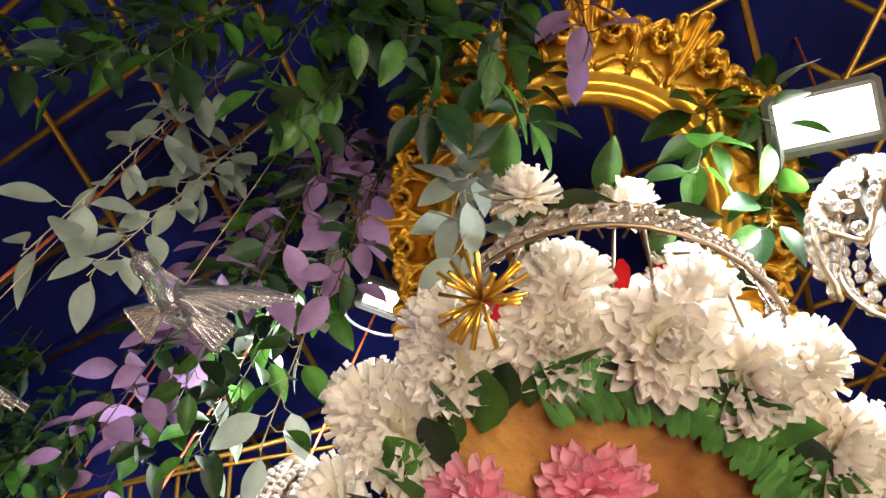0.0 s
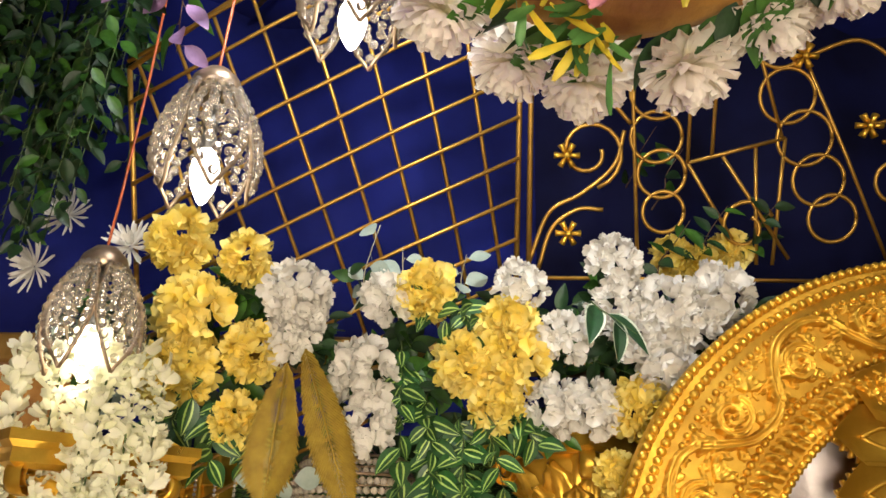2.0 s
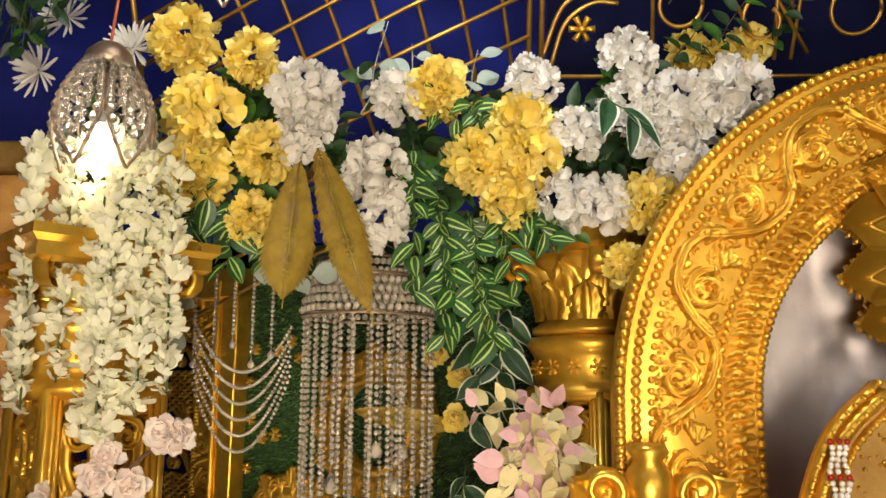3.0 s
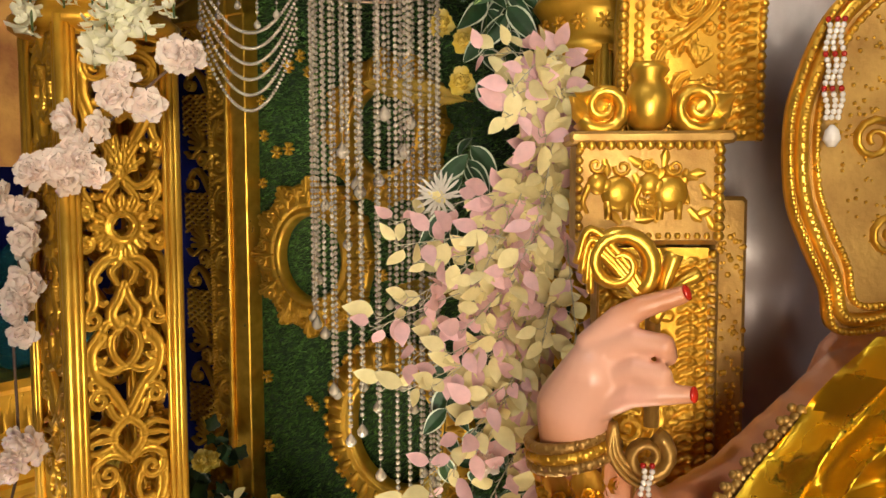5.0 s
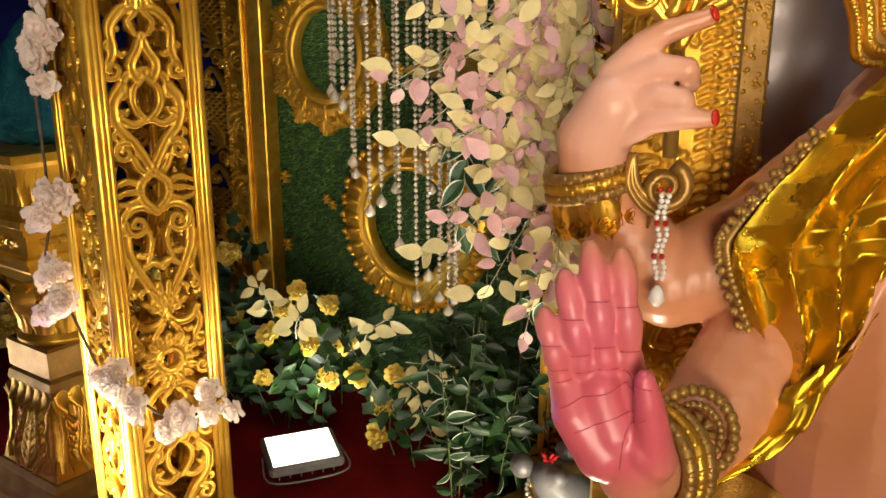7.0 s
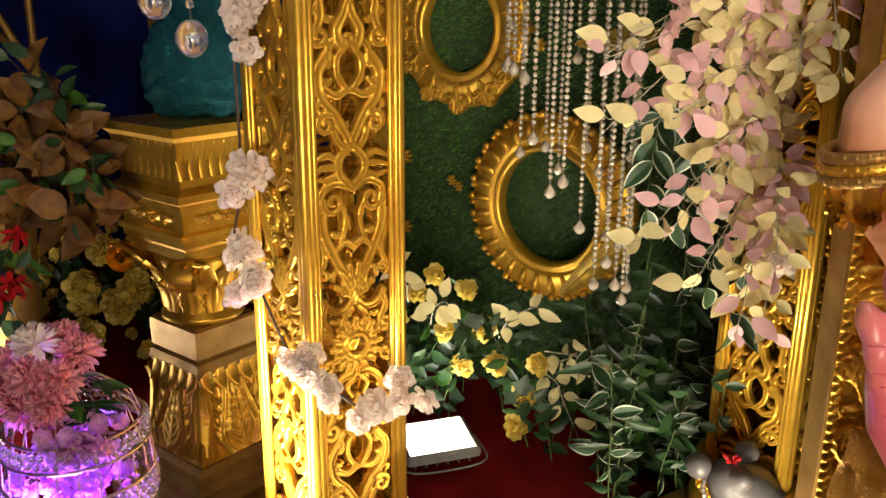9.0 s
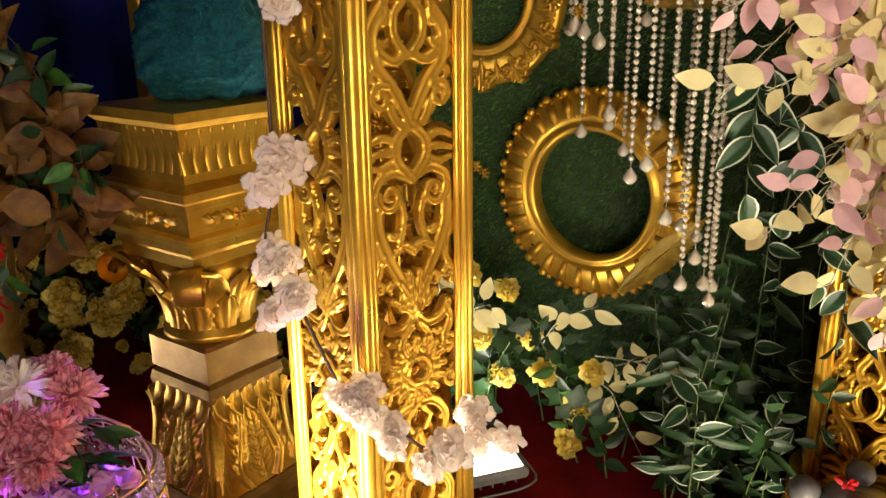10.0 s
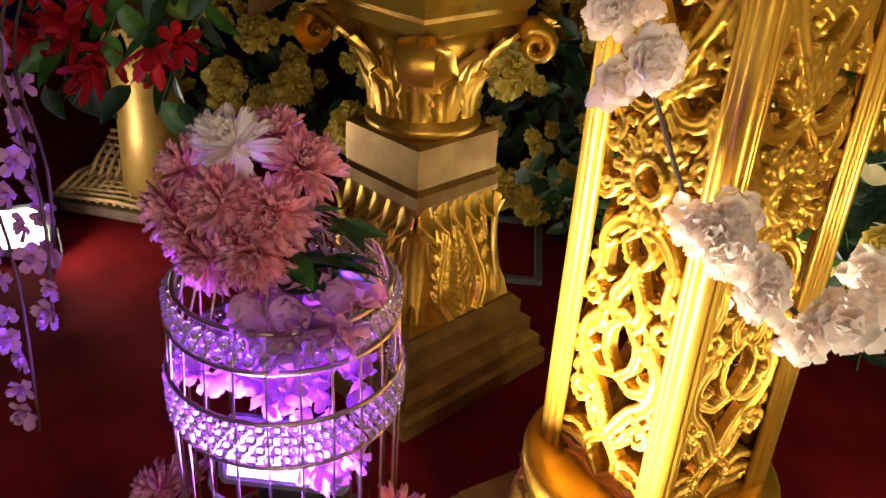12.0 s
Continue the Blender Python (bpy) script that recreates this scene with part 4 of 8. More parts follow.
# ---- pedestal ----
ped = thing("pedestal", "carved gold pedestal with leafy capital on red carpet", "pedestal", "", at(-1.665, 3.37, 0) @ rot("Z", 58))
mb = MB()
lathe(mb, [(0.29, FLOOR), (0.29, -0.10), (0.275, -0.09), (0.275, -0.05), (0.25, -0.03), (0.25, 0.01), (0.225, 0.03), (0.225, 0.07), (0.205, 0.09)], 4, None, 0, True)
part("stepped_base", mb, GOLD_DULL, ped, smooth=False)
mb = MB()
lathe(mb, [(0.195, 0.09), (0.185, 0.14), (0.155, 0.24), (0.13, 0.34), (0.13, 0.40), (0.14, 0.42)], 4, None, 0, True)
part("tapered_body", mb, GOLD, ped, smooth=False)
mb = MB()
for i in range(4):
    R4 = rot("Z", 90 * i)
    ks = [(bend((0, 0.0), (0, 0.12), (0, 0.25)), 0.020, 0.012, 0.020)]
    for sg in (1, -1):
        for q in range(6):
            v0 = 0.02 + 0.034 * q
            ks.append((bend((0, v0), (sg * (0.20 - 0.012 * q), v0 + 0.030), (sg * (0.30 - 0.030 * q), v0 + 0.066), (sg * (0.24 - 0.034 * q), v0 + 0.090)), 0.022, 0.012, 0.018))
        ks.append((bend((sg * 0.30, 0.0), (sg * 0.52, 0.08), (sg * 0.40, 0.18), (sg * 0.34, 0.26), (sg * 0.62, 0.30)), 0.026, 0.030, 0.024))
        ks.append((bend((sg * 0.74, 0.02), (sg * 0.86, 0.10), (sg * 0.80, 0.20), (sg * 0.90, 0.29)), 0.020, 0.024, 0.020))
        for q in range(4):
            ks.append((bend((sg * 0.52, 0.05 + 0.05 * q), (sg * 0.66, 0.07 + 0.05 * q), (sg * 0.74, 0.10 + 0.05 * q)), 0.020, 0.010, 0.016))
    ks = [([(p[0] * 0.17, p[1]) for p in pts], a_, b_, h_) for pts, a_, b_, h_ in ks]

    def taper(x, y, z):
        hw = 0.188 - 0.056 * min(1, y / 0.25)
        return (x * hw / 0.17, -hw - z - 0.003, 0.10 + y)
    carve(mb, ks, -0.165, 0.165, 0.0, 0.31, 0.0045, 0.002, True, taper, R4)
    for k in range(5):
        acanthus(mb, 0.055, 0.085, 0.03, R4 @ at(-0.112 + 0.056 * k, -0.148, 0.44) @ rot("X", 90) @ rot("Z", 180), 3, 6, 5)
    C4 = R4 @ rot("Z", 45) @ at(0, -0.245, 0.12) @ rot("X", 90 - 15)
    acanthus(mb, 0.08, 0.30, 0.05, C4, 4, 8, 8)
part("acanthus_carving", mb, GOLD, ped)
mb = MB()
lathe(mb, [(0.15, 0.42), (0.155, 0.44), (0.148, 0.47), (0.135, 0.48), (0.145, 0.49), (0.145, 0.595), (0.135, 0.605)], 4, None, 0, True)
part("square_block", mb, GOLD_DULL, ped, smooth=False)
capital(ped, 0.60, 0.138, 0.27, 1.5)
mb = MB()
lathe(mb, [(0.17, 0.95), (0.20, 0.955), (0.20, 0.975), (0.185, 0.985), (0.185, 1.06), (0.20, 1.065), (0.20, 1.085), (0.215, 1.095), (0.215, 1.12), (0.19, 1.13), (0.18, 1.14), (0.18, 1.16), (0.20, 1.30), (0.22, 1.32), (0.22, 1.35), (0.12, 1.36)], 4, None, 0, True)
part("entablature", mb, GOLD_BRIGHT, ped, smooth=False)
mb = MB()
for i in range(4):
    F4 = rot("Z", 90 * i) @ at(0, -0.186, 1.022) @ rot("X", 90)
    rosette(mb, 0, 0, 0.022, 6, 0.01, F4)
    for sx in (1, -1):
        for q in range(3):
            acanthus(mb, 0.03, 0.05, 0.006, F4 @ at(sx * (0.025 + q * 0.035), 0.0, 0) @ rot("Z", -sx * 70), 2, 4, 4)
            ribbon(mb, [(sx * (0.03 + q * 0.035), 0), (sx * (0.05 + q * 0.035), 0.018 * (-1) ** q)], 0.012, 0.008, F4, 0.006)
    for k in range(9):
        acanthus(mb, 0.042, 0.13, 0.02, rot("Z", 90 * i) @ at(-0.168 + 0.042 * k, -0.192, 1.17) @ rot("X", 90 - 8), 4, 6, 6)
part("leaf_frieze", mb, GOLD, ped)


# ---- the arch and its posts ----
AX, AZ, AY, RI, RO = 1.35, 2.40, 2.60, 0.585, 0.955
arch = thing("arch", "broad gilded arch crusted with beads and scrolls", "arch", "", upright(AX, AY, AZ, 0))
mb = MB()
prof = [(RI, -0.06), (RI, 0.0), (RI + 0.02, 0.018), (RI + 0.05, 0.012), (RI + 0.10, 0.02), (RO - 0.14, 0.03), (RO - 0.06, 0.02), (RO - 0.02, 0.012), (RO, 0.0), (RO, -0.06)]


def arch_point(u, r, z):
    """u from 0 to 1 runs up one leg, over the ring and down the other."""
    leg = 0.28
    L = leg * 2 + math.pi * 0.77
    s = u * L
    if s < leg:
        return Vector((r, s - leg, z)), 0.0
    if s > L - leg:
        return Vector((-r, L - leg - s, z)), 180.0
    a = (s - leg) / 0.77
    return Vector((r * math.cos(a), r * math.sin(a), z)), math.degrees(a)


n = 90
vs = [arch_point(i / n, r, z)[0] for i in range(n + 1) for r, z in prof]
k = len(prof)
fs = [(i * k + j, i * k + j + 1, (i + 1) * k + j + 1, (i + 1) * k + j) for i in range(n) for j in range(k - 1)]
mb.add(vs, fs)
part("ring_slab", mb, GOLD, arch)
mb = MB()
for r, cnt, br, z in ((RO - 0.012, 150, 0.0145, 0.014), (RO - 0.05, 140, 0.014, 0.024), (RI + 0.012, 120, 0.0125, 0.016), (RI + 0.115, 120, 0.011, 0.026), (RO - 0.088, 120, 0.010, 0.028)):
    for i in range(cnt):
        p, a = arch_point((i + 0.5) / cnt, r, z)
        ball(mb, p, br, 7, 5)
part("bead_row", mb, GOLD_BRIGHT, arch, "rows of gold beads")["kind"] = "stuff"
ra = random.Random(11)
ks = []
LEN = 0.56 + math.pi * 0.77
for k in range(13):
    c, f = LEN * (k + 0.5) / 13, 1 if k % 2 else -1
    ks += [(spiral(c, 0.205 + 0.012 * f, 0.050, 2.9, 1.7, f, 24), 0.026, 0.014, 0.036)]
    ks += [(bend((c - 0.125, 0.205 - 0.05 * f), (c - 0.07, 0.205 - 0.075 * f), (c + 0.01, 0.205 - 0.062 * f), (c + 0.066, 0.205 - 0.01 * f), (c + 0.105, 0.205 + 0.05 * f)), 0.024, 0.030, 0.030)]
    for q in range(6):
        a = -0.9 + 0.42 * q
        ks.append((bend((c + 0.07, 0.205 + 0.02 * f), (c + 0.07 + 0.028 * math.cos(a), 0.205 + f * (0.02 + 0.028 * math.sin(a))), (c + 0.07 + 0.052 * math.cos(a + 0.3), 0.205 + f * (0.02 + 0.052 * math.sin(a + 0.3)))), 0.015, 0.010, 0.026))
    for q in range(4):
        a = 2.2 + 0.5 * q
        ks.append((bend((c - 0.075, 0.205 + 0.03 * f), (c - 0.075 + 0.042 * math.cos(a), 0.205 + f * (0.03 + 0.036 * math.sin(a)))), 0.012, 0.020, 0.022))
for k in range(100):
    c = LEN * (k + 0.5) / 100
    ks.append((bend((c - 0.011, 0.035), (c - 0.006, 0.075), (c + 0.008, 0.092)), 0.011, 0.014, 0.018 + 0.006 * (k % 2)))
    ks.append((spiral(c, 0.062, 0.010, 1.0, 1.1, 1, 8), 0.008, 0.006, 0.022))
for k in range(260):
    c, r = LEN * ra.random(), ra.uniform(0.135, 0.275)
    ks.append((spiral(c, r, ra.uniform(0.010, 0.018), ra.uniform(0, 6), 1.1, 1, 8), 0.010, 0.006, ra.uniform(0.012, 0.018)))
for k in range(84):
    c = LEN * (k + 0.5) / 84
    for q in range(5):
        a = 0.6 + 1.256 * q
        ks.append(([(c, 0.262), (c + 0.012 * math.cos(a), 0.262 + 0.012 * math.sin(a))], 0.006, 0.010, 0.016))


def round_arch(x, y, z):
    return arch_point(min(1, max(0, x / LEN)), RI + y, z + 0.018)[0]


mb = MB()
carve(mb, [(pts, a, b, h * 1.45) for pts, a, b, h in ks], 0.0, LEN, 0.02, 0.345, 0.0044, 0.004, True, round_arch)
part("carved_band", mb, GOLD, arch, "band of gold scrolls and small leaves")
# pierced leaf pendants inside the arch
for x, z, a in ((1.042, 2.992, 165), (0.981, 2.867, 178), (0.972, 2.719, 184), (1.008, 2.597, 196)):
    th = thing("petal_ornament", "gold beaded petal ornament on the satin", "ornament", "beaded gold petals", upright(x, 2.60, z, 0) @ rot("Z", a) @ at(-0.205, 0, 0))
    mb = MB()
    vs, fs = petal(0.31, 0.155, 0.10, 0.30)
    mb.add(vs, fs, at(-0.105, 0, -0.004))
    for sx in (1, -1):
        ribbon(mb, smooth_path([(-0.10, 0, 0), (0.0, sx * 0.055, 0), (0.10, sx * 0.052, 0), (0.19, 0, 0)], 5), 0.026, 0.016)
        ribbon(mb, smooth_path([(-0.04, 0, 0), (0.02, sx * 0.026, 0), (0.08, sx * 0.024, 0), (0.13, 0, 0)], 5), 0.022, 0.022)
    part("petal", mb, GOLD, th)
    mb = MB()
    for sx in (1, -1):
        for q in range(16):
            t = q / 15
            box(mb, 0.010, 0.026, 0.020, at(-0.09 + 0.285 * t, sx * (0.078 * math.sin(math.pi * t) ** 0.8 + 0.003), 0.008) @ rot("Z", sx * (90 * t - 45) * -0.5), 0.003)
    part("bead_edge", mb, GOLD_BRIGHT, th)


def arch_post(x0, mirror):
    th = thing("arch_post", "gilded post with elephant relief and beaded border", "post", "posts of the arch", upright(x0, 2.50, 0, 0) @ Matrix.Diagonal((mirror, 1, 1, 1)))
    mb = MB()
    box(mb, 0.30, 1.98, 0.14, at(0.225, 0.86, -0.07), 0.01)
    box(mb, 0.355, 0.255, 0.16, at(0.195, 1.99, -0.06), 0.012)
    box(mb, 0.09, 2.12, 0.12, at(0.415, 0.92, -0.12), 0.01)
    box(mb, 0.40, 0.03, 0.19, at(0.20, 2.125, -0.06), 0.008)
    part("block", mb, GOLD_DULL, th, smooth=False)
    mb = MB()
    for q in range(15):
        ball(mb, (0.03 + 0.0235 * q, 2.105, 0.026), 0.0125, 7, 5)
        ball(mb, (0.03 + 0.0235 * q, 1.885, 0.022), 0.009, 6, 4)
    for q in range(10):
        ball(mb, (0.025, 1.885 + 0.023 * q, 0.024), 0.0105, 7, 5)
        ball(mb, (0.362, 1.885 + 0.023 * q, 0.026), 0.0145, 7, 5)
    for q in range(62):
        ball(mb, (0.355, 0.10 + 0.0285 * q, 0.006), 0.0125, 7, 5)
    part("bead_border", mb, GOLD_BRIGHT, th)
    mb = MB()
    for ex in (0.10, 0.225):
        M = at(ex, 1.99, 0.02)
        ball(mb, (0.02, 0.0, 0), 0.045, 12, 7, 0.45, M)
        ball(mb, (-0.03, 0.022, 0.004), 0.028, 10, 6, 0.6, M)
        ribbon(mb, smooth_path([(-0.05, 0.02, 0), (-0.066, -0.02, 0), (-0.055, -0.05, 0)], 5), 0.018, 0.014, M, 0.010)
        for lx in (-0.005, 0.04):
            ribbon(mb, [(lx, -0.02), (lx, -0.065)], 0.022, 0.015, M, 0.018)
        ball(mb, (-0.012, 0.018, 0.010), 0.018, 8, 5, 0.4, M)
        ribbon(mb, spiral(0.03, 0.062, 0.022, 3, 1.2, 1, 10), 0.013, 0.012, M, 0.007)
        ribbon(mb, spiral(-0.035, 0.068, 0.020, 0, 1.2, -1, 10), 0.012, 0.012, M, 0.007)
    ks = []
    for q in range(10):
        y, f = 0.05 + 0.185 * q, 1 if q % 2 else -1
        ks += [(spiral(0.18 - 0.03 * f, y + 0.06, 0.050, 1.0, 1.6, f, 22), 0.026, 0.013, 0.030), (bend((0.18 + 0.07 * f, y - 0.03), (0.18 + 0.02 * f, y - 0.01), (0.18 + 0.05 * f, y + 0.08), (0.18 + 0.03 * f, y + 0.14)), 0.022, 0.030, 0.024)]
        for k in range(5):
            a = 0.2 + 0.4 * k
            ks.append((bend((0.18 + 0.04 * f, y + 0.06), (0.18 + f * (0.04 + 0.03 * math.cos(a)), y + 0.06 + 0.04 * math.sin(a)), (0.18 + f * (0.04 + 0.05 * math.cos(a)), y + 0.06 + 0.07 * math.sin(a))), 0.013, 0.018, 0.022))
    for q in range(66):
        y = 0.02 + 0.0275 * q
        ks.append((bend((0.275, y), (0.295, y + 0.010), (0.318, y + 0.002), (0.335, y + 0.010)), 0.012, 0.015, 0.012 + 0.004 * (q % 2)))
        ks.append((spiral(0.306, y + 0.012, 0.008, 0, 1.0, 1, 8), 0.007, 0.006, 0.024))
        ks.append(([(0.087, y), (0.098, y + 0.012)], 0.014, 0.014, 0.014))
    for q in range(120):
        ks.append((spiral(rnd.uniform(0.10, 0.26), rnd.uniform(0.02, 1.82), rnd.uniform(0.010, 0.017), rnd.uniform(0, 6), 1.1, 1, 8), 0.009, 0.006, 0.014))
    carve(mb, ks, 0.078, 0.345, 0.0, 1.855, 0.0048, 0.004, True, None, at(0, 0, 0.005))
    for q in range(420):
        M = at(rnd.uniform(0.380, 0.455), rnd.uniform(0.0, 1.95), -0.062)
        ball(mb, (0, 0, 0), rnd.uniform(0.004, 0.010), 6, 4, 0.7, M)
    for q in range(46):
        M = at(rnd.uniform(0.05, 0.34), rnd.uniform(1.90, 2.08), 0.018)
        acanthus(mb, 0.028, 0.045, 0.008, M @ rot("Z", rnd.uniform(0, 360)), 2, 4, 4)
    part("relief", mb, GOLD, th)
    mb = MB()
    lathe(mb, [(0.03, 0), (0.05, 0.02), (0.062, 0.06), (0.055, 0.10), (0.035, 0.13), (0.05, 0.15), (0.04, 0.17)], 16, at(0.20, 2.14, -0.03) @ rot("X", -90))
    for sx in (1, -1):
        M = at(0.20 + sx * 0.115, 2.20, -0.02)
        ribbon(mb, [(sx * a, b) for a, b in spiral(0, 0, 0.062, -0.5, 1.5, -1, 18)], 0.042, 0.045, M, 0.022, 0.03)
        acanthus(mb, 0.09, 0.14, 0.05, M @ at(-sx * 0.03, -0.05, 0) @ rot("Z", -sx * 55), 4, 8, 7)
    part("vase_finial", mb, GOLD_BRIGHT, th)
    return th


arch_post(0.262, 1)
arch_post(2.438, -1)


# ---- the metal screen and trellis under the canopy ----
GO, GX, GY = Vector((0.231, 2.921, 3.451)), Vector((1, 0, 0)), Vector((0, -0.46, 0.888))
GZ = GX.cross(GY)
GATE = Matrix(((GX.x, GY.x, GZ.x, GO.x), (GX.y, GY.y, GZ.y, GO.y), (GX.z, GY.z, GZ.z, GO.z), (0, 0, 0, 1)))


def bars(th, lines, r=0.0065, name="bar"):
    for pts in lines:
        mb = MB()
        tube(mb, [Vector((*p, 0)) if len(p) == 2 else Vector(p) for p in pts], r, 6)
        part(name, mb, WIRE, th)


trellis = thing("trellis", "gold wire trellis screen hung before blue cloth", "trellis", "", GATE)


def top_edge(x):
    return 0.92 + 0.62 * (x + 0.75) if x > -1.3 else -1


lines = []
for x0, sl in ((-0.075, -0.16), (-0.195, -0.20), (-0.32, -0.25), (-0.45, -0.30), (-0.585, -0.33), (-0.72, -0.34), (-0.86, -0.35), (-1.0, -0.36)):
    v1 = (0.92 + 0.62 * (x0 + 0.75)) / (1 - 0.62 * sl)
    lines.append([(x0 - sl * 0.3, -0.3), (x0 + sl * v1 / 2, v1 / 2), (x0 + sl * v1, v1)])
for k in range(14):
    v0 = -0.30 + 0.128 * k
    xa = -1.25
    pts = [(x, v0 + 0.43 * x - 0.05 * x * x, 0.012) for x in (-0.02, -0.4, -0.8, xa)]
    lines.append([p for p in pts if p[1] < top_edge(p[0]) + 0.02] if sum(p[1] < top_edge(p[0]) + 0.02 for p in pts) > 1 else pts[:2])
bars(trellis, lines)
bars(trellis, [[(-0.02, -0.3), (-0.02, 1.3)], [(0.02, -0.3), (0.012, 1.3)], [(-1.25, -0.2), (-1.25, 0.6)], [(-1.25, 0.6), (-0.75, 0.92), (0.0, 1.38)]], 0.009, "border_bar")

screen = thing("scroll_screen", "curled gold wire screen with metal flowers", "screen", "", GATE)
for cx, cy, rr in ((0.41, 0.54, 0.085), (0.41, 0.40, 0.08), (0.43, 0.285, 0.075), (0.44, 0.165, 0.065), (0.81, 0.53, 0.085), (0.87, 0.40, 0.085), (0.92, 0.27, 0.08), (0.97, 0.15, 0.075), (0.41, 0.71, 0.085), (0.78, 0.70, 0.085)):
    mb = MB()
    tube(mb, [(cx + rr * math.cos(t * math.pi / 12), cy + rr * math.sin(t * math.pi / 12), 0) for t in range(25)], 0.0065, 6)
    part("wire_ring", mb, WIRE, screen)
bars(screen, [[(0.33, 1.0), (0.335, 0.5), (0.37, -0.1)], [(0.52, 0.95), (0.51, 0.32)], [(0.60, 0.95), (0.585, 0.34)], [(0.51, 0.32), (0.81, 0.40)], [(0.51, 0.32), (0.66, 0.08)], [(0.62, 0.34), (0.84, 0.02)], [(0.72, 0.37), (0.74, 0.0)], [(0.66, 0.85), (0.80, 0.40)], [(0.81, 0.40), (0.79, 0.0)], [(0.85, 0.66), (1.0, 0.35), (1.18, -0.05)], [(0.0, -0.05), (1.3, -0.05)], [(0.66, 0.85), (0.84, 0.62)]])
for pts in (
    [(a, b, 0) for a, b in spiral(0.20, 0.35, 0.115, -1.3, 1.25, 1, 22, 0.35)],
    smooth_path([(0.02, 0.0, 0), (0.08, 0.16, 0), (0.18, 0.22, 0), (0.28, 0.31, 0), (0.31, 0.42, 0)], 6),
    smooth_path([(0.05, -0.02, 0), (0.09, 0.11, 0), (0.17, 0.17, 0), (0.25, 0.17, 0)], 6),
    smooth_path([(0.02, 0.62, 0), (0.14, 0.55, 0), (0.24, 0.53, 0), (0.33, 0.44, 0)], 6),
    smooth_path([(0.86, 0.65, 0), (1.02, 0.70, 0), (1.14, 0.62, 0), (1.16, 0.48, 0), (1.06, 0.44, 0)], 6),
    [(a, b, 0) for a, b in spiral(1.16, 0.28, 0.12, 2.0, 1.2, -1, 22, 0.3)],
    [(a, b, 0) for a, b in spiral(0.70, 0.12, 0.09, 0.4, 1.1, 1, 20, 0.4)],
):
    mb = MB()
    tube(mb, pts, 0.007, 6)
    part("scroll_wire", mb, WIRE, screen)
mb = MB()
rosette(mb, 0, 0, 0.040, 6, 0.016)
fl = mb.mesh("metal_flower", GOLD_BRIGHT)
for cx, cy in ((0.13, 0.34), (0.14, 0.095), (0.85, 0.65), (1.06, 0.44)):
    part("metal_flower", fl, None, screen, "gold metal flower", at(cx, cy, 0.012))

battens = thing("ceiling_trellis", "dark gold battens crossing under blue canopy", "trellis")
bars(battens, [[(-3.6 + 0.46 * k, 3.3, 4.72), (-3.6 + 0.46 * k + 1.6, 1.6, 4.85), (-3.6 + 0.46 * k + 3.4, -0.4, 4.8)] for k in range(9)], 0.011)
bars(battens, [[(-3.0 + 0.5 * k, -0.4, 4.79), (-3.0 + 0.5 * k + 1.2, 1.2, 4.84), (-3.0 + 0.5 * k + 2.6, 3.2, 4.71)] for k in range(9)], 0.011)
grille = thing("ceiling_grille", "gold wire grille panel under blue canopy", "grille")
bars(grille, [[(0.66 + 0.13 * k, 0.55, 4.5), (0.74 + 0.15 * k, 2.3, 4.45)] for k in range(9)], 0.007)
bars(grille, [[(0.60, 0.62 + 0.15 * k, 4.51), (2.0, 0.80 + 0.17 * k, 4.49)] for k in range(10)], 0.007)
mb = MB()
box(mb, 8.4, 0.12, 0.10, at(-0.4, 3.10, 3.18), 0.01)
solid("beam", mb, GOLD_DULL, "gold painted cross beam carrying the flower border", "beam", "structure", smooth=False)


def ceiling_ring(x, y, z, ri, ro):
    th = ring_frame("ornate round gold frame fixed under blue canopy", 0, 0, ri, ro, "scroll")
    for c in th.children:
        if c.name.startswith("carved_scroll"):
            c.scale = (1.06, 1.15, 2.2)
    th.matrix_basis = aim((x, y, z), (-0.10, -0.52, -0.85), 8)
    th["group"] = "gold frame under canopy"
    return th


ceiling_ring(0.229, 1.266, 4.20, 0.245, 0.44)

# ---- flood lamps ----
def flood_lamp(label, eye, target, w, h, led):
    th = thing("flood_lamp", label, "flood lamp", "flood lamps", look(eye, target))
    mb = MB()
    box(mb, w + 0.04, h + 0.04, 0.05, at(0, 0, 0.04), 0.012)
    for k in range(6):
        box(mb, 0.006, h, 0.03, at(-w / 2 + w * (k + 0.5) / 6, 0, 0.075), 0.002)
    part("housing", mb, LAMP_BODY, th, "grey metal housing", smooth=False)
    mb = MB()
    box(mb, w, h, 0.006, at(0, 0, 0.017), 0.002)
    part("led_panel", mb, led, th, "glowing white panel", smooth=False)
    mb = MB()
    tube(mb, smooth_path([(-w / 2 - 0.03, 0, 0.04), (-w / 2 - 0.03, -h / 2 - 0.05, 0.05), (0, -h / 2 - 0.07, 0.06), (w / 2 + 0.03, -h / 2 - 0.05, 0.05), (w / 2 + 0.03, 0, 0.04)], 4), 0.0045, 6)
    part("bracket", mb, LAMP_BODY, th)
    return th


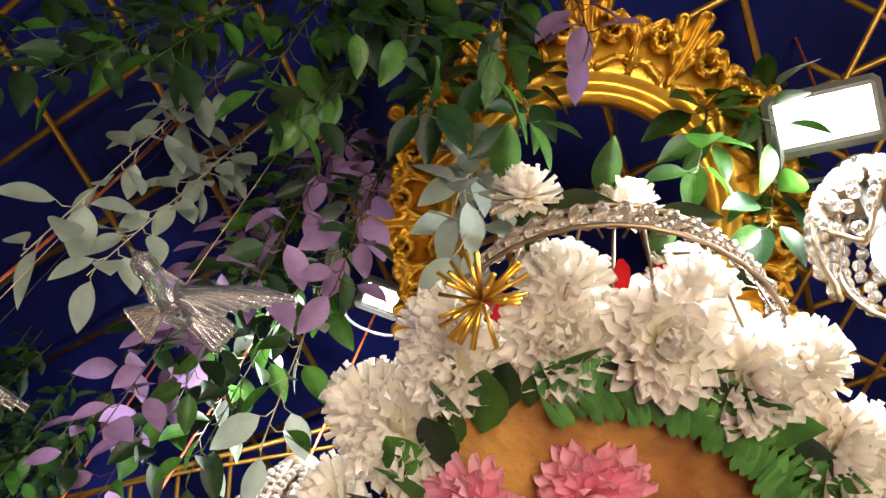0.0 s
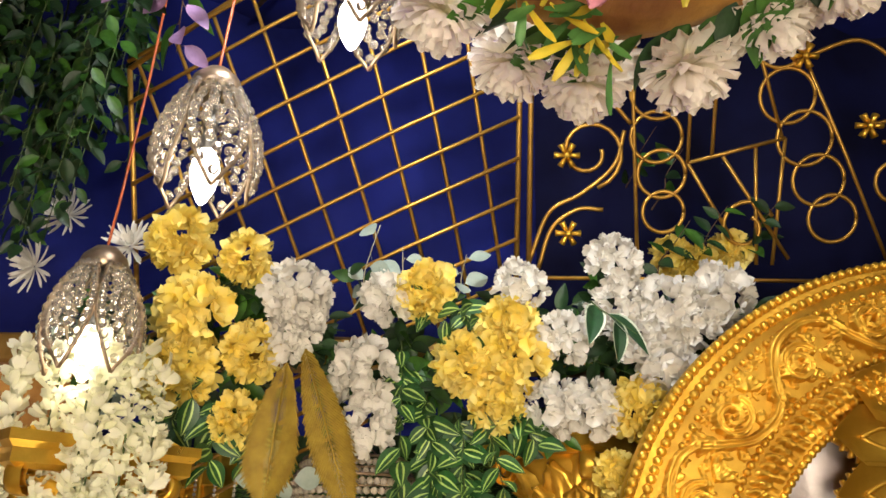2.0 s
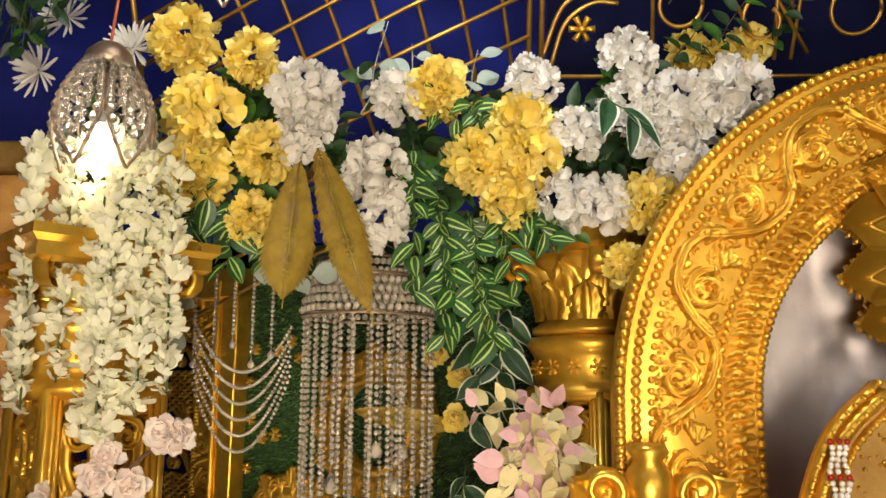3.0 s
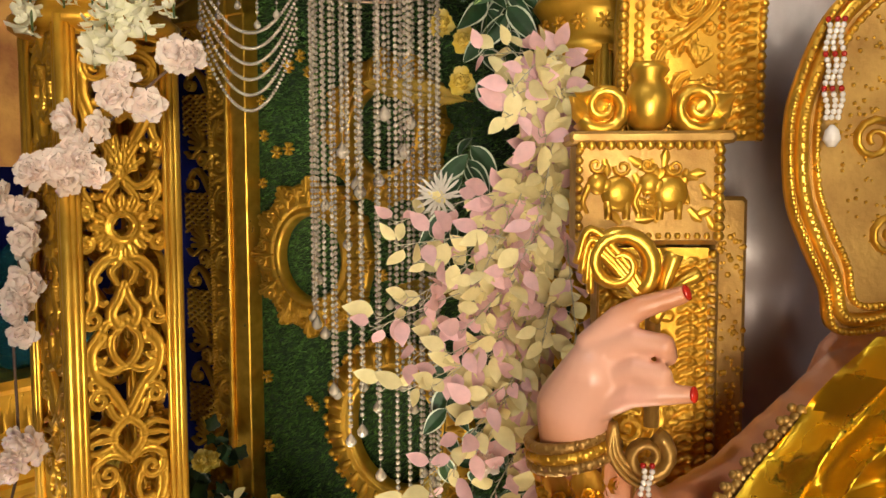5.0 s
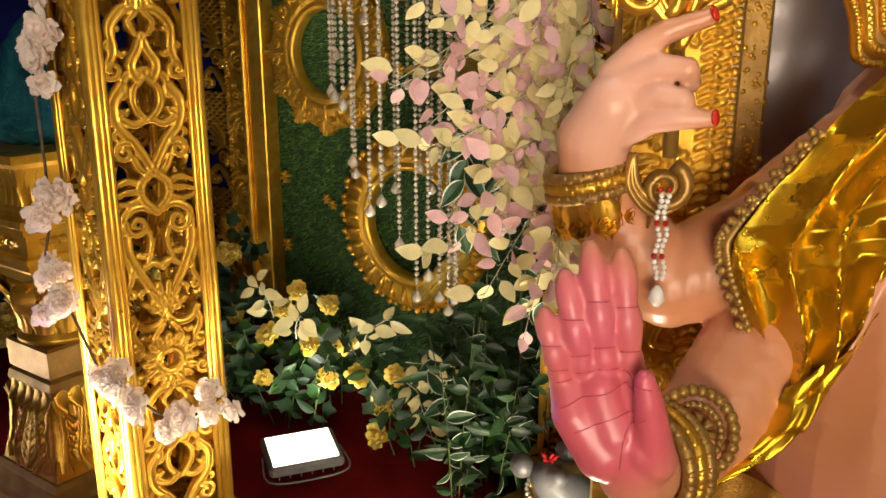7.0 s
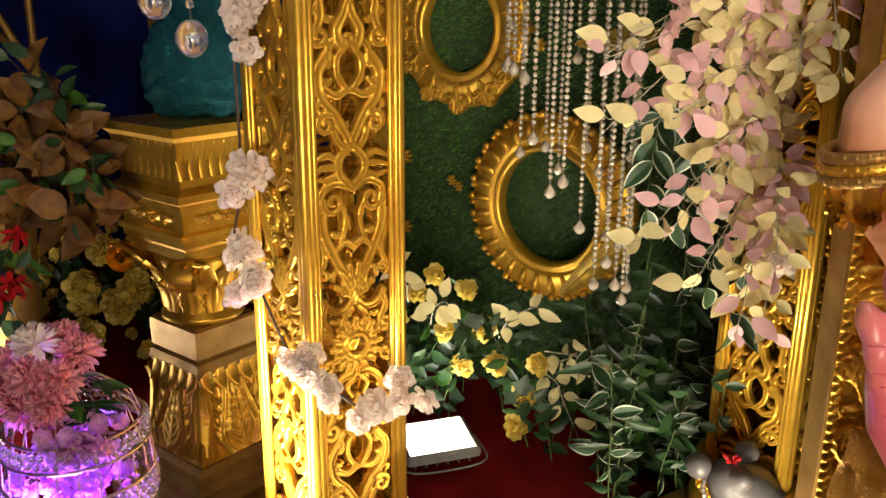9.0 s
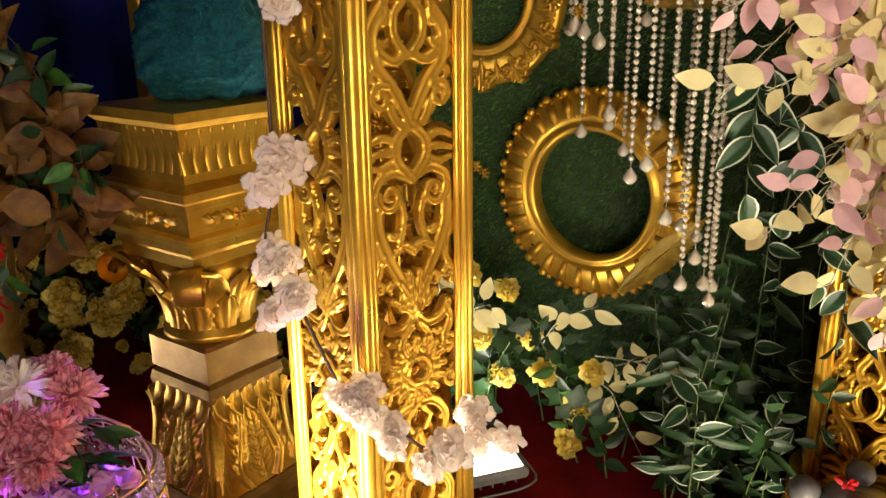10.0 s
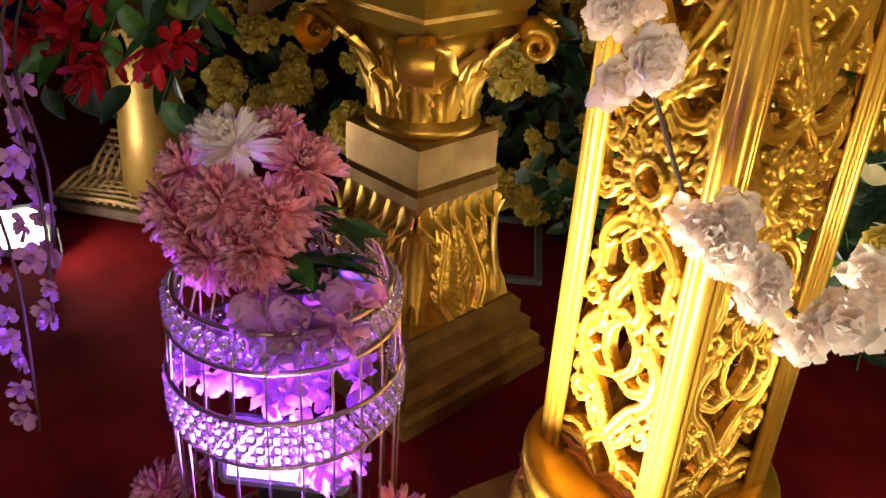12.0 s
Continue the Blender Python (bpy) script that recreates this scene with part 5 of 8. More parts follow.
flood_lamp("lit flood lamp standing on red carpet by flowers", (-0.80, 3.68, -0.02), (-0.74, 3.55, 1.0), 0.29, 0.22, LED_WARM)
flood_lamp("bright white flood lamp hung under the canopy", (0.56, 0.90, 4.19), (0.30, 0.5, 3.4), 0.17, 0.085, LED)
flood_lamp("lit flood lamp hung among hanging leaves", (-0.17, 1.78, 4.36), (-0.1, 1.0, 3.4), 0.09, 0.055, LED)
flood_lamp("violet flood lamp glowing inside birdcage", (-1.63, 2.35, 0.31), (-1.50, 1.5, 0.72), 0.20, 0.085, LED_PURPLE)
flood_lamp("white flood lamp on carpet beyond hanging blossoms", (-3.17, 3.5, -0.04), (-2.67, 2.7, 0.7), 0.22, 0.14, LED)

# ---- crystal tulip lamps ----
def bead_petal(mb_beads, mb_wire, R, H):
    """A bulging petal-shaped net of crystals; z down the petal, x outwards."""
    def surf(u, v):
        w = 0.60 * R * math.sin(math.pi * (0.16 + 0.80 * u)) ** 0.75
        out = R * (0.30 + 0.72 * math.sin(math.pi * (0.06 + 0.66 * u)))
        return Vector((out * math.cos(v * w / R), out * math.sin(v * w / R) * 1.05, -H * u))
    rows = 11
    for i in range(rows):
        u = 0.05 + 0.90 * i / (rows - 1)
        w = 0.60 * R * math.sin(math.pi * (0.16 + 0.80 * u)) ** 0.75
        n = max(1, int(2 * w / 0.027))
        for j in range(n):
            v = 0 if n == 1 else -0.86 + 1.72 * j / (n - 1)
            ball(mb_beads, surf(u, v), 0.0122, 8, 6)
    for sx in (1, -1):
        tube(mb_wire, [surf(k / 10, sx) for k in range(11)] + [surf(1, 0) + Vector((0, 0, -0.02))], 0.0048, 5)


def tulip_lamp_parts(th):
    R, H = 0.115, 0.27
    for i in range(5):
        b, w = MB(), MB()
        bead_petal(b, w, R, H)
        M = rot("Z", 72 * i + 10)
        petal_ob = part("petal_frame", w, ROSE_WIRE, th, "", M)
        part("crystal_net", b, CRYSTAL, petal_ob, "net of round clear crystals")["kind"] = "stuff"
    mb = MB()
    lathe(mb, [(0.012, 0.05), (0.03, 0.045), (0.055, 0.02), (0.065, -0.012), (0.06, -0.016), (0.02, -0.01)], 20)
    part("cap", mb, ROSE_WIRE, th, "bronze metal cap")
    mb = MB()
    lathe(mb, [(0.014, -0.01), (0.016, -0.12), (0.018, -0.165)], 12)
    part("lamp_holder", mb, LAMP_BODY, th)
    mb = MB()
    lathe(mb, [(0.016, -0.165), (0.030, -0.195), (0.033, -0.225), (0.026, -0.26), (0.012, -0.29), (0.002, -0.30)], 16)
    part("candle_bulb", mb, BULB, th, "lit candle bulb")


lamp0 = thing("pendant_lamp", "tulip pendant lamp of clear crystals on silver wire", "lamp", "crystal tulip lamps", at(-0.545, 2.10, 3.575))
tulip_lamp_parts(lamp0)
LAMPS = [(-0.545, 2.10, 3.575), (-0.885, 2.42, 3.245), (-0.215, 1.98, 3.90), (-0.80, 1.44, 3.60), (0.66, 0.98, 4.13)]
copies = [lamp0] + [copy_thing(lamp0, at(*p) @ rot("Z", 31 * i)) for i, p in enumerate(LAMPS) if i]
for i, p in enumerate(LAMPS):
    bulb_light("pendant_bulb_light", (p[0], p[1], p[2] - 0.33), 0.5)
    mb = MB()
    q = Vector(p)
    tube(mb, smooth_path([q + Vector((0, 0, 0.045)), q + Vector((0.01, 0.02, 0.3)), q + Vector((0.03, 0.03, 0.8)), Vector((q.x + 0.04, q.y + 0.05, 5.03))], 5), 0.004, 5)
    part("flex", mb, CABLE, copies[i], "orange twisted flex", copies[i].matrix_basis.inverted())

# clear plastic doves
def dove(label, M):
    th = thing("dove", label, "ornament", "clear doves", M)
    mb = MB()
    lathe(mb, [(0.004, -0.050), (0.020, -0.036), (0.031, -0.005), (0.031, 0.020), (0.023, 0.046), (0.018, 0.060), (0.020, 0.074), (0.017, 0.088), (0.006, 0.098), (0.001, 0.112)], 16, aim((0, 0, 0), (-0.80, 0.60, 0.1)))
    part("body", mb, CLEAR, th)
    for name_, root, tip0, tip1, n in (("wing", (0.0, 0.016), (0.175, 0.062), (0.055, -0.006), 9), ("wing", (-0.012, -0.004), (-0.022, -0.066), (-0.064, -0.028), 8), ("tail", (0.026, -0.014), (0.105, -0.010), (0.088, -0.050), 6)):
        fan = MB()
        a0, a1 = Vector((*tip0, 0)), Vector((*tip1, 0))
        r0 = Vector((*root, 0))
        for k in range(n):
            t = k / (n - 1)
            tip = a0.lerp(a1, t)
            ctl = r0.lerp(tip, 0.55) + Vector((0, 0.012 * (1 - t), 0))
            ribbon(fan, smooth_path([r0.lerp(a1, 0.12 * t), ctl, tip], 4), 0.016, 0.004, at(0, 0, 0.012 + 0.0016 * k), 0.011, 0.0012)
        cover = [r0, r0.lerp(a0, 0.35) + Vector((0, 0.006, 0)), r0.lerp(a0, 0.8)]
        if name_ == "wing":
            ribbon(fan, smooth_path(cover, 4), 0.030, 0.010, at(0, 0, 0.014), 0.008, 0.002)
        part(name_, fan, CLEAR, th)


DOVE = Matrix(((1, 0, 0, 0), (0, -0.8, -0.6, 0), (0, 0.6, -0.8, 0), (0, 0, 0, 1)))
dove("clear plastic dove hanging with spread wings", at(-0.415, 1.25, 3.605) @ DOVE)
dove("clear plastic dove hanging beside crystal lamp", at(-0.71, 1.30, 3.40) @ DOVE @ rot("Z", -22))
mb = MB()
tube(mb, [(-0.42, 1.25, 3.65), (-0.42, 1.26, 5.03)], 0.0012, 4)
solid("dove_thread", mb, ROSE_WIRE, "thin thread holding a clear dove", "thread", "", "dove threads")
mb = MB()
tube(mb, [(-0.70, 1.34, 3.42), (-0.70, 1.35, 5.03)], 0.0012, 4)
solid("dove_thread", mb, ROSE_WIRE, "thin thread holding a clear dove", "thread", "", "dove threads")

# ---- hanging flower basket ----
BC, BT = Vector((0.28, 1.27, 3.38)), Vector((0, 0.958, -0.287))
BN = Vector((1, 0, 0)).cross(BT)
basket = thing("flower_basket", "hanging basket ringed with cream and pink chrysanthemums", "flower basket", "", at(*BC))
BM = Matrix(((1, BT.x, BN.x, 0), (0, BT.y, BN.y, 0), (0, BT.z, BN.z, 0), (0, 0, 0, 1)))
mb = MB()
lathe(mb, [(0.02, 0.03), (0.27, 0.03), (0.30, 0.05), (0.30, 0.08), (0.28, 0.10), (0.02, 0.11)], 40, BM)
part("base_board", mb, WOODY, basket, "brown stained round board")
DOWN = -BN
rb = random.Random(21)
for i in range(15):
    a = 2 * math.pi * i / 15 + rb.uniform(-0.05, 0.05)
    r = 0.335 + rb.uniform(-0.02, 0.02)
    p = Vector((r * math.cos(a), 0, 0)) + BT * (r * math.sin(a)) + BN * rb.uniform(-0.01, 0.05)
    d = Vector((math.cos(a), 0, 0)) * 0.55 + BT * math.sin(a) * 0.45 + DOWN * 1.0
    head("chrysanthemum", MUM[i % 3], basket, p, d, rb, rb.uniform(1.15, 1.32), "cream white chrysanthemum")
for i in range(14):
    a = 2 * math.pi * (i + 0.5) / 14
    p = Vector((0.37 * math.cos(a), 0, 0)) + BT * (0.37 * math.sin(a)) + BN * 0.09
    head("chrysanthemum", MUM[(i + 1) % 3], basket, p, Vector((math.cos(a), 0, 0)) + BT * math.sin(a) + DOWN * 0.15, rb, rb.uniform(1.0, 1.2), "cream white chrysanthemum")
for p, s, d in (((-0.05, -0.10, 0.03), 1.25, (0.0, -0.3, -1)), ((-0.20, -0.10, -0.04), 1.05, (-0.6, -0.2, -1)), ((0.07, -0.10, -0.02), 1.2, (0.5, 0, -1)), ((-0.07, -0.08, -0.15), 1.45, (-0.05, -0.55, -1)), ((0.03, -0.05, -0.15), 0.95, (0.6, 0.1, -1)), ((-0.16, 0.02, -0.10), 0.9, (-0.5, 0.2, -1))):
    head("chrysanthemum", PINK[rb.randrange(2)], basket, Vector(p), Vector(d), rb, s, "pink chrysanthemum")
for i in range(44):
    a = 2 * math.pi * i / 44
    p = Vector(((0.25 + 0.02 * (i % 2)) * math.cos(a), 0, 0)) + BT * (0.26 * math.sin(a)) + DOWN * -0.01
    part("leaf", LEAF["ficus" if i % 3 else "dark"], None, basket, "", along(p, Vector((math.cos(a + 0.8), 0, 0)) + BT * math.sin(a + 0.8) + DOWN * 0.25, rb.uniform(-40, 40), rb.uniform(1.0, 1.5)))
for i in range(9):
    p = Vector((rb.uniform(-0.18, 0.12), rb.uniform(-0.12, 0.02), rb.uniform(-0.12, 0.02)))
    part("leaf", LEAF["dark" if i % 2 else "ficus"], None, basket, "", along(p, (rb.uniform(-1, 1), rb.uniform(-1, 0.6), -0.4), rb.uniform(-60, 60), rb.uniform(1.0, 1.3)))
for k, (px_, py_, pz_) in enumerate(((-0.18, -0.02, -0.08), (-0.15, 0.03, -0.16), (0.05, -0.02, -0.12), (0.10, 0.02, -0.10), (-0.08, 0.06, -0.20))):
    mb = MB()
    for q in range(16):
        L = rb.uniform(0.045, 0.075)
        vs, fs = petal(L, 0.014, 0.2, 0.2)
        mb.add(vs, fs, aim((px_ + rb.uniform(-.03, .03), py_ + rb.uniform(-.02, .02), pz_ + rb.uniform(-.03, .03)), (rb.uniform(-1, 1), rb.uniform(-1, .3), -rb.uniform(0.3, 1))) @ rot("Y", -90), q % 2)
    part("sprig", mb.mesh("sprig", [YELLOW_TIP, GREEN_SPRIG]), None, basket, "yellow tipped green sprig")
for i in range(10):
    mb = MB()
    a = 2.2 + 0.2 * i
    c0 = Vector((0.27 * math.cos(a + 1.9), 0, 0)) + BT * (0.27 * math.sin(a + 1.9)) + DOWN * 0.005
    dirv = Vector((-math.sin(a + 1.9), 0, 0)) + BT * math.cos(a + 1.9)
    for q in range(9):
        for sx in (1, -1):
            vs, fs = petal(0.05 * (1 - 0.05 * q), 0.016, 0.1, 0.1)
            rad = Vector((math.cos(a + 1.9), 0, 0)) + BT * math.sin(a + 1.9)
            mb.add(vs, fs, along(c0 + dirv * (0.014 * q), rad * sx + dirv * 0.25 + DOWN * 0.1, rb.uniform(-20, 20)))
    part("fern_frond", mb, GREEN_SPRIG, basket, "short green fern frond")
gb = MB()
for q in range(34):
    dv = Vector((rb.uniform(-1, 1), rb.uniform(-1, 1), rb.uniform(-1, 1))).normalized()
    tube(gb, [dv * 0.004, dv * 0.06 + Vector((0, 0, 0.004))], 0.0022, 4, None, 0.0035)
part("tinsel_burst", gb, GOLD_BRIGHT, basket, "gold tinsel burst", at(-0.265, -0.335, 0.06))
# upper wire cage of the basket with flowers on it
for k, (rr, zz) in enumerate(((0.27, 0.30), (0.25, 0.36), (0.24, 0.40))):
    mb = MB()
    tube(mb, [(rr * math.cos(t * math.pi / 18) - 0.02, rr * math.sin(t * math.pi / 18) - 0.08, zz) for t in range(37)], 0.004, 5)
    part("wire_hoop", mb, ROSE_WIRE, basket)
mb = MB()
for i in range(46):
    for zz, rr in ((0.315, 0.265), (0.345, 0.257), (0.375, 0.248)):
        a = 2 * math.pi * (i + 0.5 * (zz > 0.33)) / 46
        ball(mb, (rr * math.cos(a) - 0.02, rr * math.sin(a) - 0.08, zz), 0.0135, 6, 5)
part("crystal_band", mb, CRYSTAL, basket, "band of clear crystals")["kind"] = "stuff"
for i in range(18):
    a = 2 * math.pi * i / 18
    mb = MB()
    tube(mb, [(0.30 * math.cos(a) - 0.02, 0.30 * math.sin(a) - 0.08, 0.10), (0.24 * math.cos(a) - 0.02, 0.24 * math.sin(a) - 0.08, 0.40), (0.1 * math.cos(a) - 0.02, 0.1 * math.sin(a) - 0.08, 0.52)], 0.0025, 4)
    part("cage_wire", mb, ROSE_WIRE, basket)
for i in range(7):
    a = 2 * math.pi * i / 7
    head("lily", LILY[i % 2], basket, Vector((0.17 * math.cos(a) - 0.02, 0.17 * math.sin(a) - 0.08, 0.24)), (math.cos(a), math.sin(a), -0.6), rb, 1.3, "deep pink silk flower")
for p in ((-0.22, -0.20, 0.52), (-0.05, -0.22, 0.54), (0.08, -0.14, 0.52), (-0.14, -0.05, 0.54)):
    head("chrysanthemum", MUM[rb.randrange(3)], basket, Vector(p), (p[0], p[1] - 0.2, 0.1), rb, 1.0, "cream white chrysanthemum")
    part("leaf", LEAF["dark"], None, basket, "", along(Vector(p) + Vector((0.04, 0, -0.02)), (1, -0.5, 0.1), 10, 1.5))
    part("leaf", LEAF["ficus"], None, basket, "", along(Vector(p) + Vector((-0.03, 0, 0.02)), (-0.3, -0.9, 0.1), 30, 1.4))
mb = MB()
tube(mb, [(-0.02, -0.08, 0.50), (-0.02, -0.08, 1.4)], 0.004, 5)
part("hanging_cord", mb, ROSE_WIRE, basket)

# ---- leaf sprays hanging under the canopy ----
rs = random.Random(33)
G = "leaf sprays under the canopy"
for base, tip, kinds, n, size, stem, lab in (
    ((-0.15, 1.15, 4.65), (-0.14, 0.98, 3.92), ("ficus", "dark", "dark"), 24, 1.15, STEM, "hanging spray of glossy green leaves"),
    ((-0.35, 1.2, 4.65), (-0.34, 1.05, 3.88), ("ficus", "dark"), 24, 1.1, STEM, "hanging spray of glossy green leaves"),
    ((0.02, 1.1, 4.6), (0.02, 1.0, 3.98), ("ficus", "dark"), 18, 1.1, STEM, "hanging spray of glossy green leaves"),
    ((-0.25, 1.0, 4.6), (-0.22, 0.92, 4.05), ("dark", "dark", "ficus"), 22, 1.1, STEM, "hanging spray of dark green leaves"),
    ((0.05, 0.9, 4.55), (0.10, 0.86, 4.10), ("purple",), 9, 1.2, STEM_BROWN, "hanging spray of mauve leaves"),
    ((0.42, 1.0, 4.5), (0.33, 0.98, 3.98), ("ficus",), 14, 1.25, STEM, "hanging spray of bright green leaves"),
    ((0.50, 0.95, 4.45), (0.46, 0.93, 4.12), ("ficus", "ficus", "pale"), 12, 1.2, STEM, "hanging spray of bright green leaves"),
    ((-0.75, 1.2, 4.6), (-0.76, 1.08, 3.85), ("ficus", "dark"), 22, 1.15, STEM, "hanging spray of green leaves"),
    ((-0.95, 1.3, 4.6), (-0.90, 1.1, 3.85), ("ficus", "dark", "dark"), 22, 1.15, STEM, "hanging spray of green leaves"),
    ((-0.60, 1.5, 4.6), (-0.60, 1.32, 3.68), ("pale",), 26, 1.0, STEM_PALE, "hanging spray of pale silver leaves"),
    ((-0.02, 1.3, 4.5), (-0.05, 1.10, 3.86), ("pale",), 18, 1.1, STEM_PALE, "hanging spray of pale silver leaves"),
    ((0.02, 1.35, 4.4), (-0.02, 1.16, 3.82), ("pale",), 14, 1.1, STEM_PALE, "hanging spray of pale silver leaves"),
    ((-0.26, 1.4, 4.6), (-0.20, 1.25, 3.74), ("purple", "purple", "dark"), 26, 1.05, STEM_BROWN, "hanging spray of mauve leaves"),
    ((-0.30, 1.5, 4.6), (-0.24, 1.46, 3.55), ("pale", "ficus"), 26, 0.95, STEM_PALE, "hanging spray of pale and green leaves"),
    ((-0.44, 1.5, 4.6), (-0.40, 1.42, 3.62), ("dark", "ficus"), 26, 1.0, STEM, "hanging spray of green leaves"),
    ((-0.52, 1.6, 4.6), (-0.50, 1.50, 3.52), ("purple",), 20, 1.0, STEM_BROWN, "hanging spray of mauve leaves"),
    ((-0.60, 1.9, 4.6), (-0.62, 2.02, 3.62), ("purple", "purple", "ficus"), 24, 1.15, STEM_BROWN, "hanging spray of mauve leaves"),
    ((-0.72, 1.95, 4.6), (-0.72, 1.98, 3.74), ("purple", "dark"), 22, 1.1, STEM_BROWN, "hanging spray of mauve leaves"),
    ((-0.42, 1.8, 4.6), (-0.44, 1.85, 3.80), ("pale", "ficus"), 24, 1.0, STEM_PALE, "hanging spray of pale leaves"),
    ((-0.52, 1.75, 4.6), (-0.52, 1.85, 3.72), ("dark", "ficus"), 24, 1.0, STEM, "hanging spray of green leaves"),
    ((-0.30, 0.9, 4.6), (-0.30, 0.92, 4.02), ("dark", "dark", "ficus"), 24, 1.2, STEM, "hanging spray of dark green leaves"),
    ((-0.08, 0.9, 4.6), (-0.06, 0.92, 4.02), ("dark", "dark", "ficus"), 24, 1.2, STEM, "hanging spray of dark green leaves"),
    ((-0.45, 1.0, 4.6), (-0.42, 1.05, 3.90), ("dark", "ficus"), 24, 1.1, STEM, "hanging spray of dark green leaves"),
    ((-0.60, 1.1, 4.6), (-0.62, 1.05, 3.95), ("ficus", "dark"), 20, 1.2, STEM, "hanging spray of green leaves"),
    ((-0.70, 1.35, 4.6), (-0.70, 1.30, 3.66), ("pale",), 18, 1.1, STEM_PALE, "hanging spray of pale silver leaves"),
    ((-0.36, 1.35, 4.6), (-0.33, 1.28, 3.70), ("purple", "purple", "dark"), 22, 1.0, STEM_BROWN, "hanging spray of mauve leaves"),
    ((-0.34, 1.62, 4.5), (-0.36, 1.60, 3.55), ("dark", "ficus", "dark"), 26, 1.0, STEM, "hanging spray of green leaves"),
    ((0.60, 1.1, 4.5), (0.50, 1.05, 4.0), ("ficus", "dark"), 14, 1.2, STEM, "hanging spray of bright green leaves"),
):
    spray("leaf_spray", lab, base, tip, kinds, int(n * 1.5), rs, 0.0, size * 1.0, stem, 0.003, 0.9, G, 0.05, start=0.2)
for i in range(30):
    x, y = rs.uniform(-1.5, -1.0), rs.uniform(2.45, 2.9)
    z1 = rs.uniform(3.35, 3.9)
    spray("ivy_trail", "dense trail of small dark green leaves", (x, y, z1 + 0.75), (x + rs.uniform(-.05, .05), y - 0.06, z1), ("dark", "dark", "dark", "ficus"), 30, rs, 0.0, 0.85, STEM, 0.003, 0.8, "hedge of ivy trails", 0.03)

# ---- flower border on the beam ----
border = random.Random(44)


def border_head(name, meshes, x, z, lab, s=1.0, y=2.76, group="heads of the flower border"):
    ob = new(name, meshes[border.randrange(len(meshes))])
    ob.matrix_basis = aim((x, y, z), (border.uniform(-0.3, 0.3), -1, border.uniform(-0.25, 0.35)), border.uniform(0, 360), s)
    return tagged(ob, lab, "flower", group)


for x, z, k in ((-0.822, 3.445, 1.05), (-0.614, 3.391, 0.85), (-0.749, 3.225, 1.15), (-0.81, 3.044, 0.95), (-0.75, 3.036, 0.95), (-0.571, 3.104, 0.9), (-0.592, 2.91, 0.75), (0.051, 3.079, 0.95), (-0.066, 3.293, 0.9), (0.181, 3.087, 1.0), (0.174, 3.198, 0.9), (0.14, 2.962, 0.8), (0.542, 2.954, 0.95), (0.465, 2.775, 0.7)):
    border_head("hydrangea", HYD_Y, x, z, "yellow silk hydrangea head on the beam", k * 1.28)
for x, z, k in ((-0.45, 3.285, 1.1), (-0.453, 3.147, 0.9), (-0.43, 3.21, 0.8), (-0.244, 3.045, 1.05), (-0.224, 2.903, 0.9), (-0.182, 3.267, 0.85), (0.208, 3.318, 0.85), (0.337, 3.163, 0.85), (0.486, 3.249, 0.9), (0.49, 3.396, 0.9), (0.625, 3.248, 1.1), (0.61, 3.079, 1.15), (0.781, 3.282, 1.15), (0.301, 2.962, 0.9), (0.414, 2.962, 0.85), (0.712, 3.206, 0.9), (0.57, 3.16, 0.9)):
    border_head("hydrangea", HYD_W, x, z, "white silk hydrangea head on the beam", k * 1.22)
for x, z in ((-1.181, 3.528), (-1.253, 3.358), (-0.975, 3.428)):
    border_head("spider_mum", SPIKY, x, z, "white spidery chrysanthemum by the beam", 1.1)
for x, z, in ((0.72, 3.48), (0.90, 3.50), (0.80, 3.44)):
    border_head("hydrangea", HYD_Y, x, z, "yellow silk hydrangea in shade behind arch", 0.95, 2.95)
mb_leaf = "leaf sprays of the flower border"
for i in range(84):
    x = -1.15 + 2.05 * i / 83
    z = 3.10 + border.uniform(-0.16, 0.22)
    spray("border_leaves", "dark green leaf sprig among silk flowers", (x, 2.98, z), (x + border.uniform(-.16, .16), 2.78, z + border.uniform(-0.14, 0.12)), ("dark", "dark", "ficus"), 10, border, 0.02, 1.0, STEM, 0.0025, 1.0, mb_leaf)
for (x, z), (dx, dz), n in (((-0.14, 3.16), (0.02, -0.5), 20), ((-0.06, 3.0), (0.05, -0.4), 22), ((0.02, 2.95), (0.05, -0.36), 20), ((0.08, 3.01), (0.08, -0.30), 18), ((0.16, 2.95), (0.10, -0.12), 12), ((0.02, 3.26), (0.06, -0.12), 8), ((-0.10, 3.28), (0.1, -0.1), 8), ((-0.78, 2.96), (-0.04, -0.22), 14), ((-0.66, 2.98), (0.02, -0.22), 16), ((-0.56, 2.90), (0.05, -0.16), 10), ((-0.80, 3.05), (0.1, -0.1), 8), ((0.05, 2.80), (0.05, -0.25), 16), ((-0.04, 2.86), (0.0, -0.3), 16)):
    spray("striped_leaf_trail", "trailing stem of green leaves striped pale yellow", (x, 2.82, z), (x + dx, 2.70, z + dz), ("stripe",), n, border, 0.02, 1.05, STEM, 0.003, 1.0, "striped leaf trails")
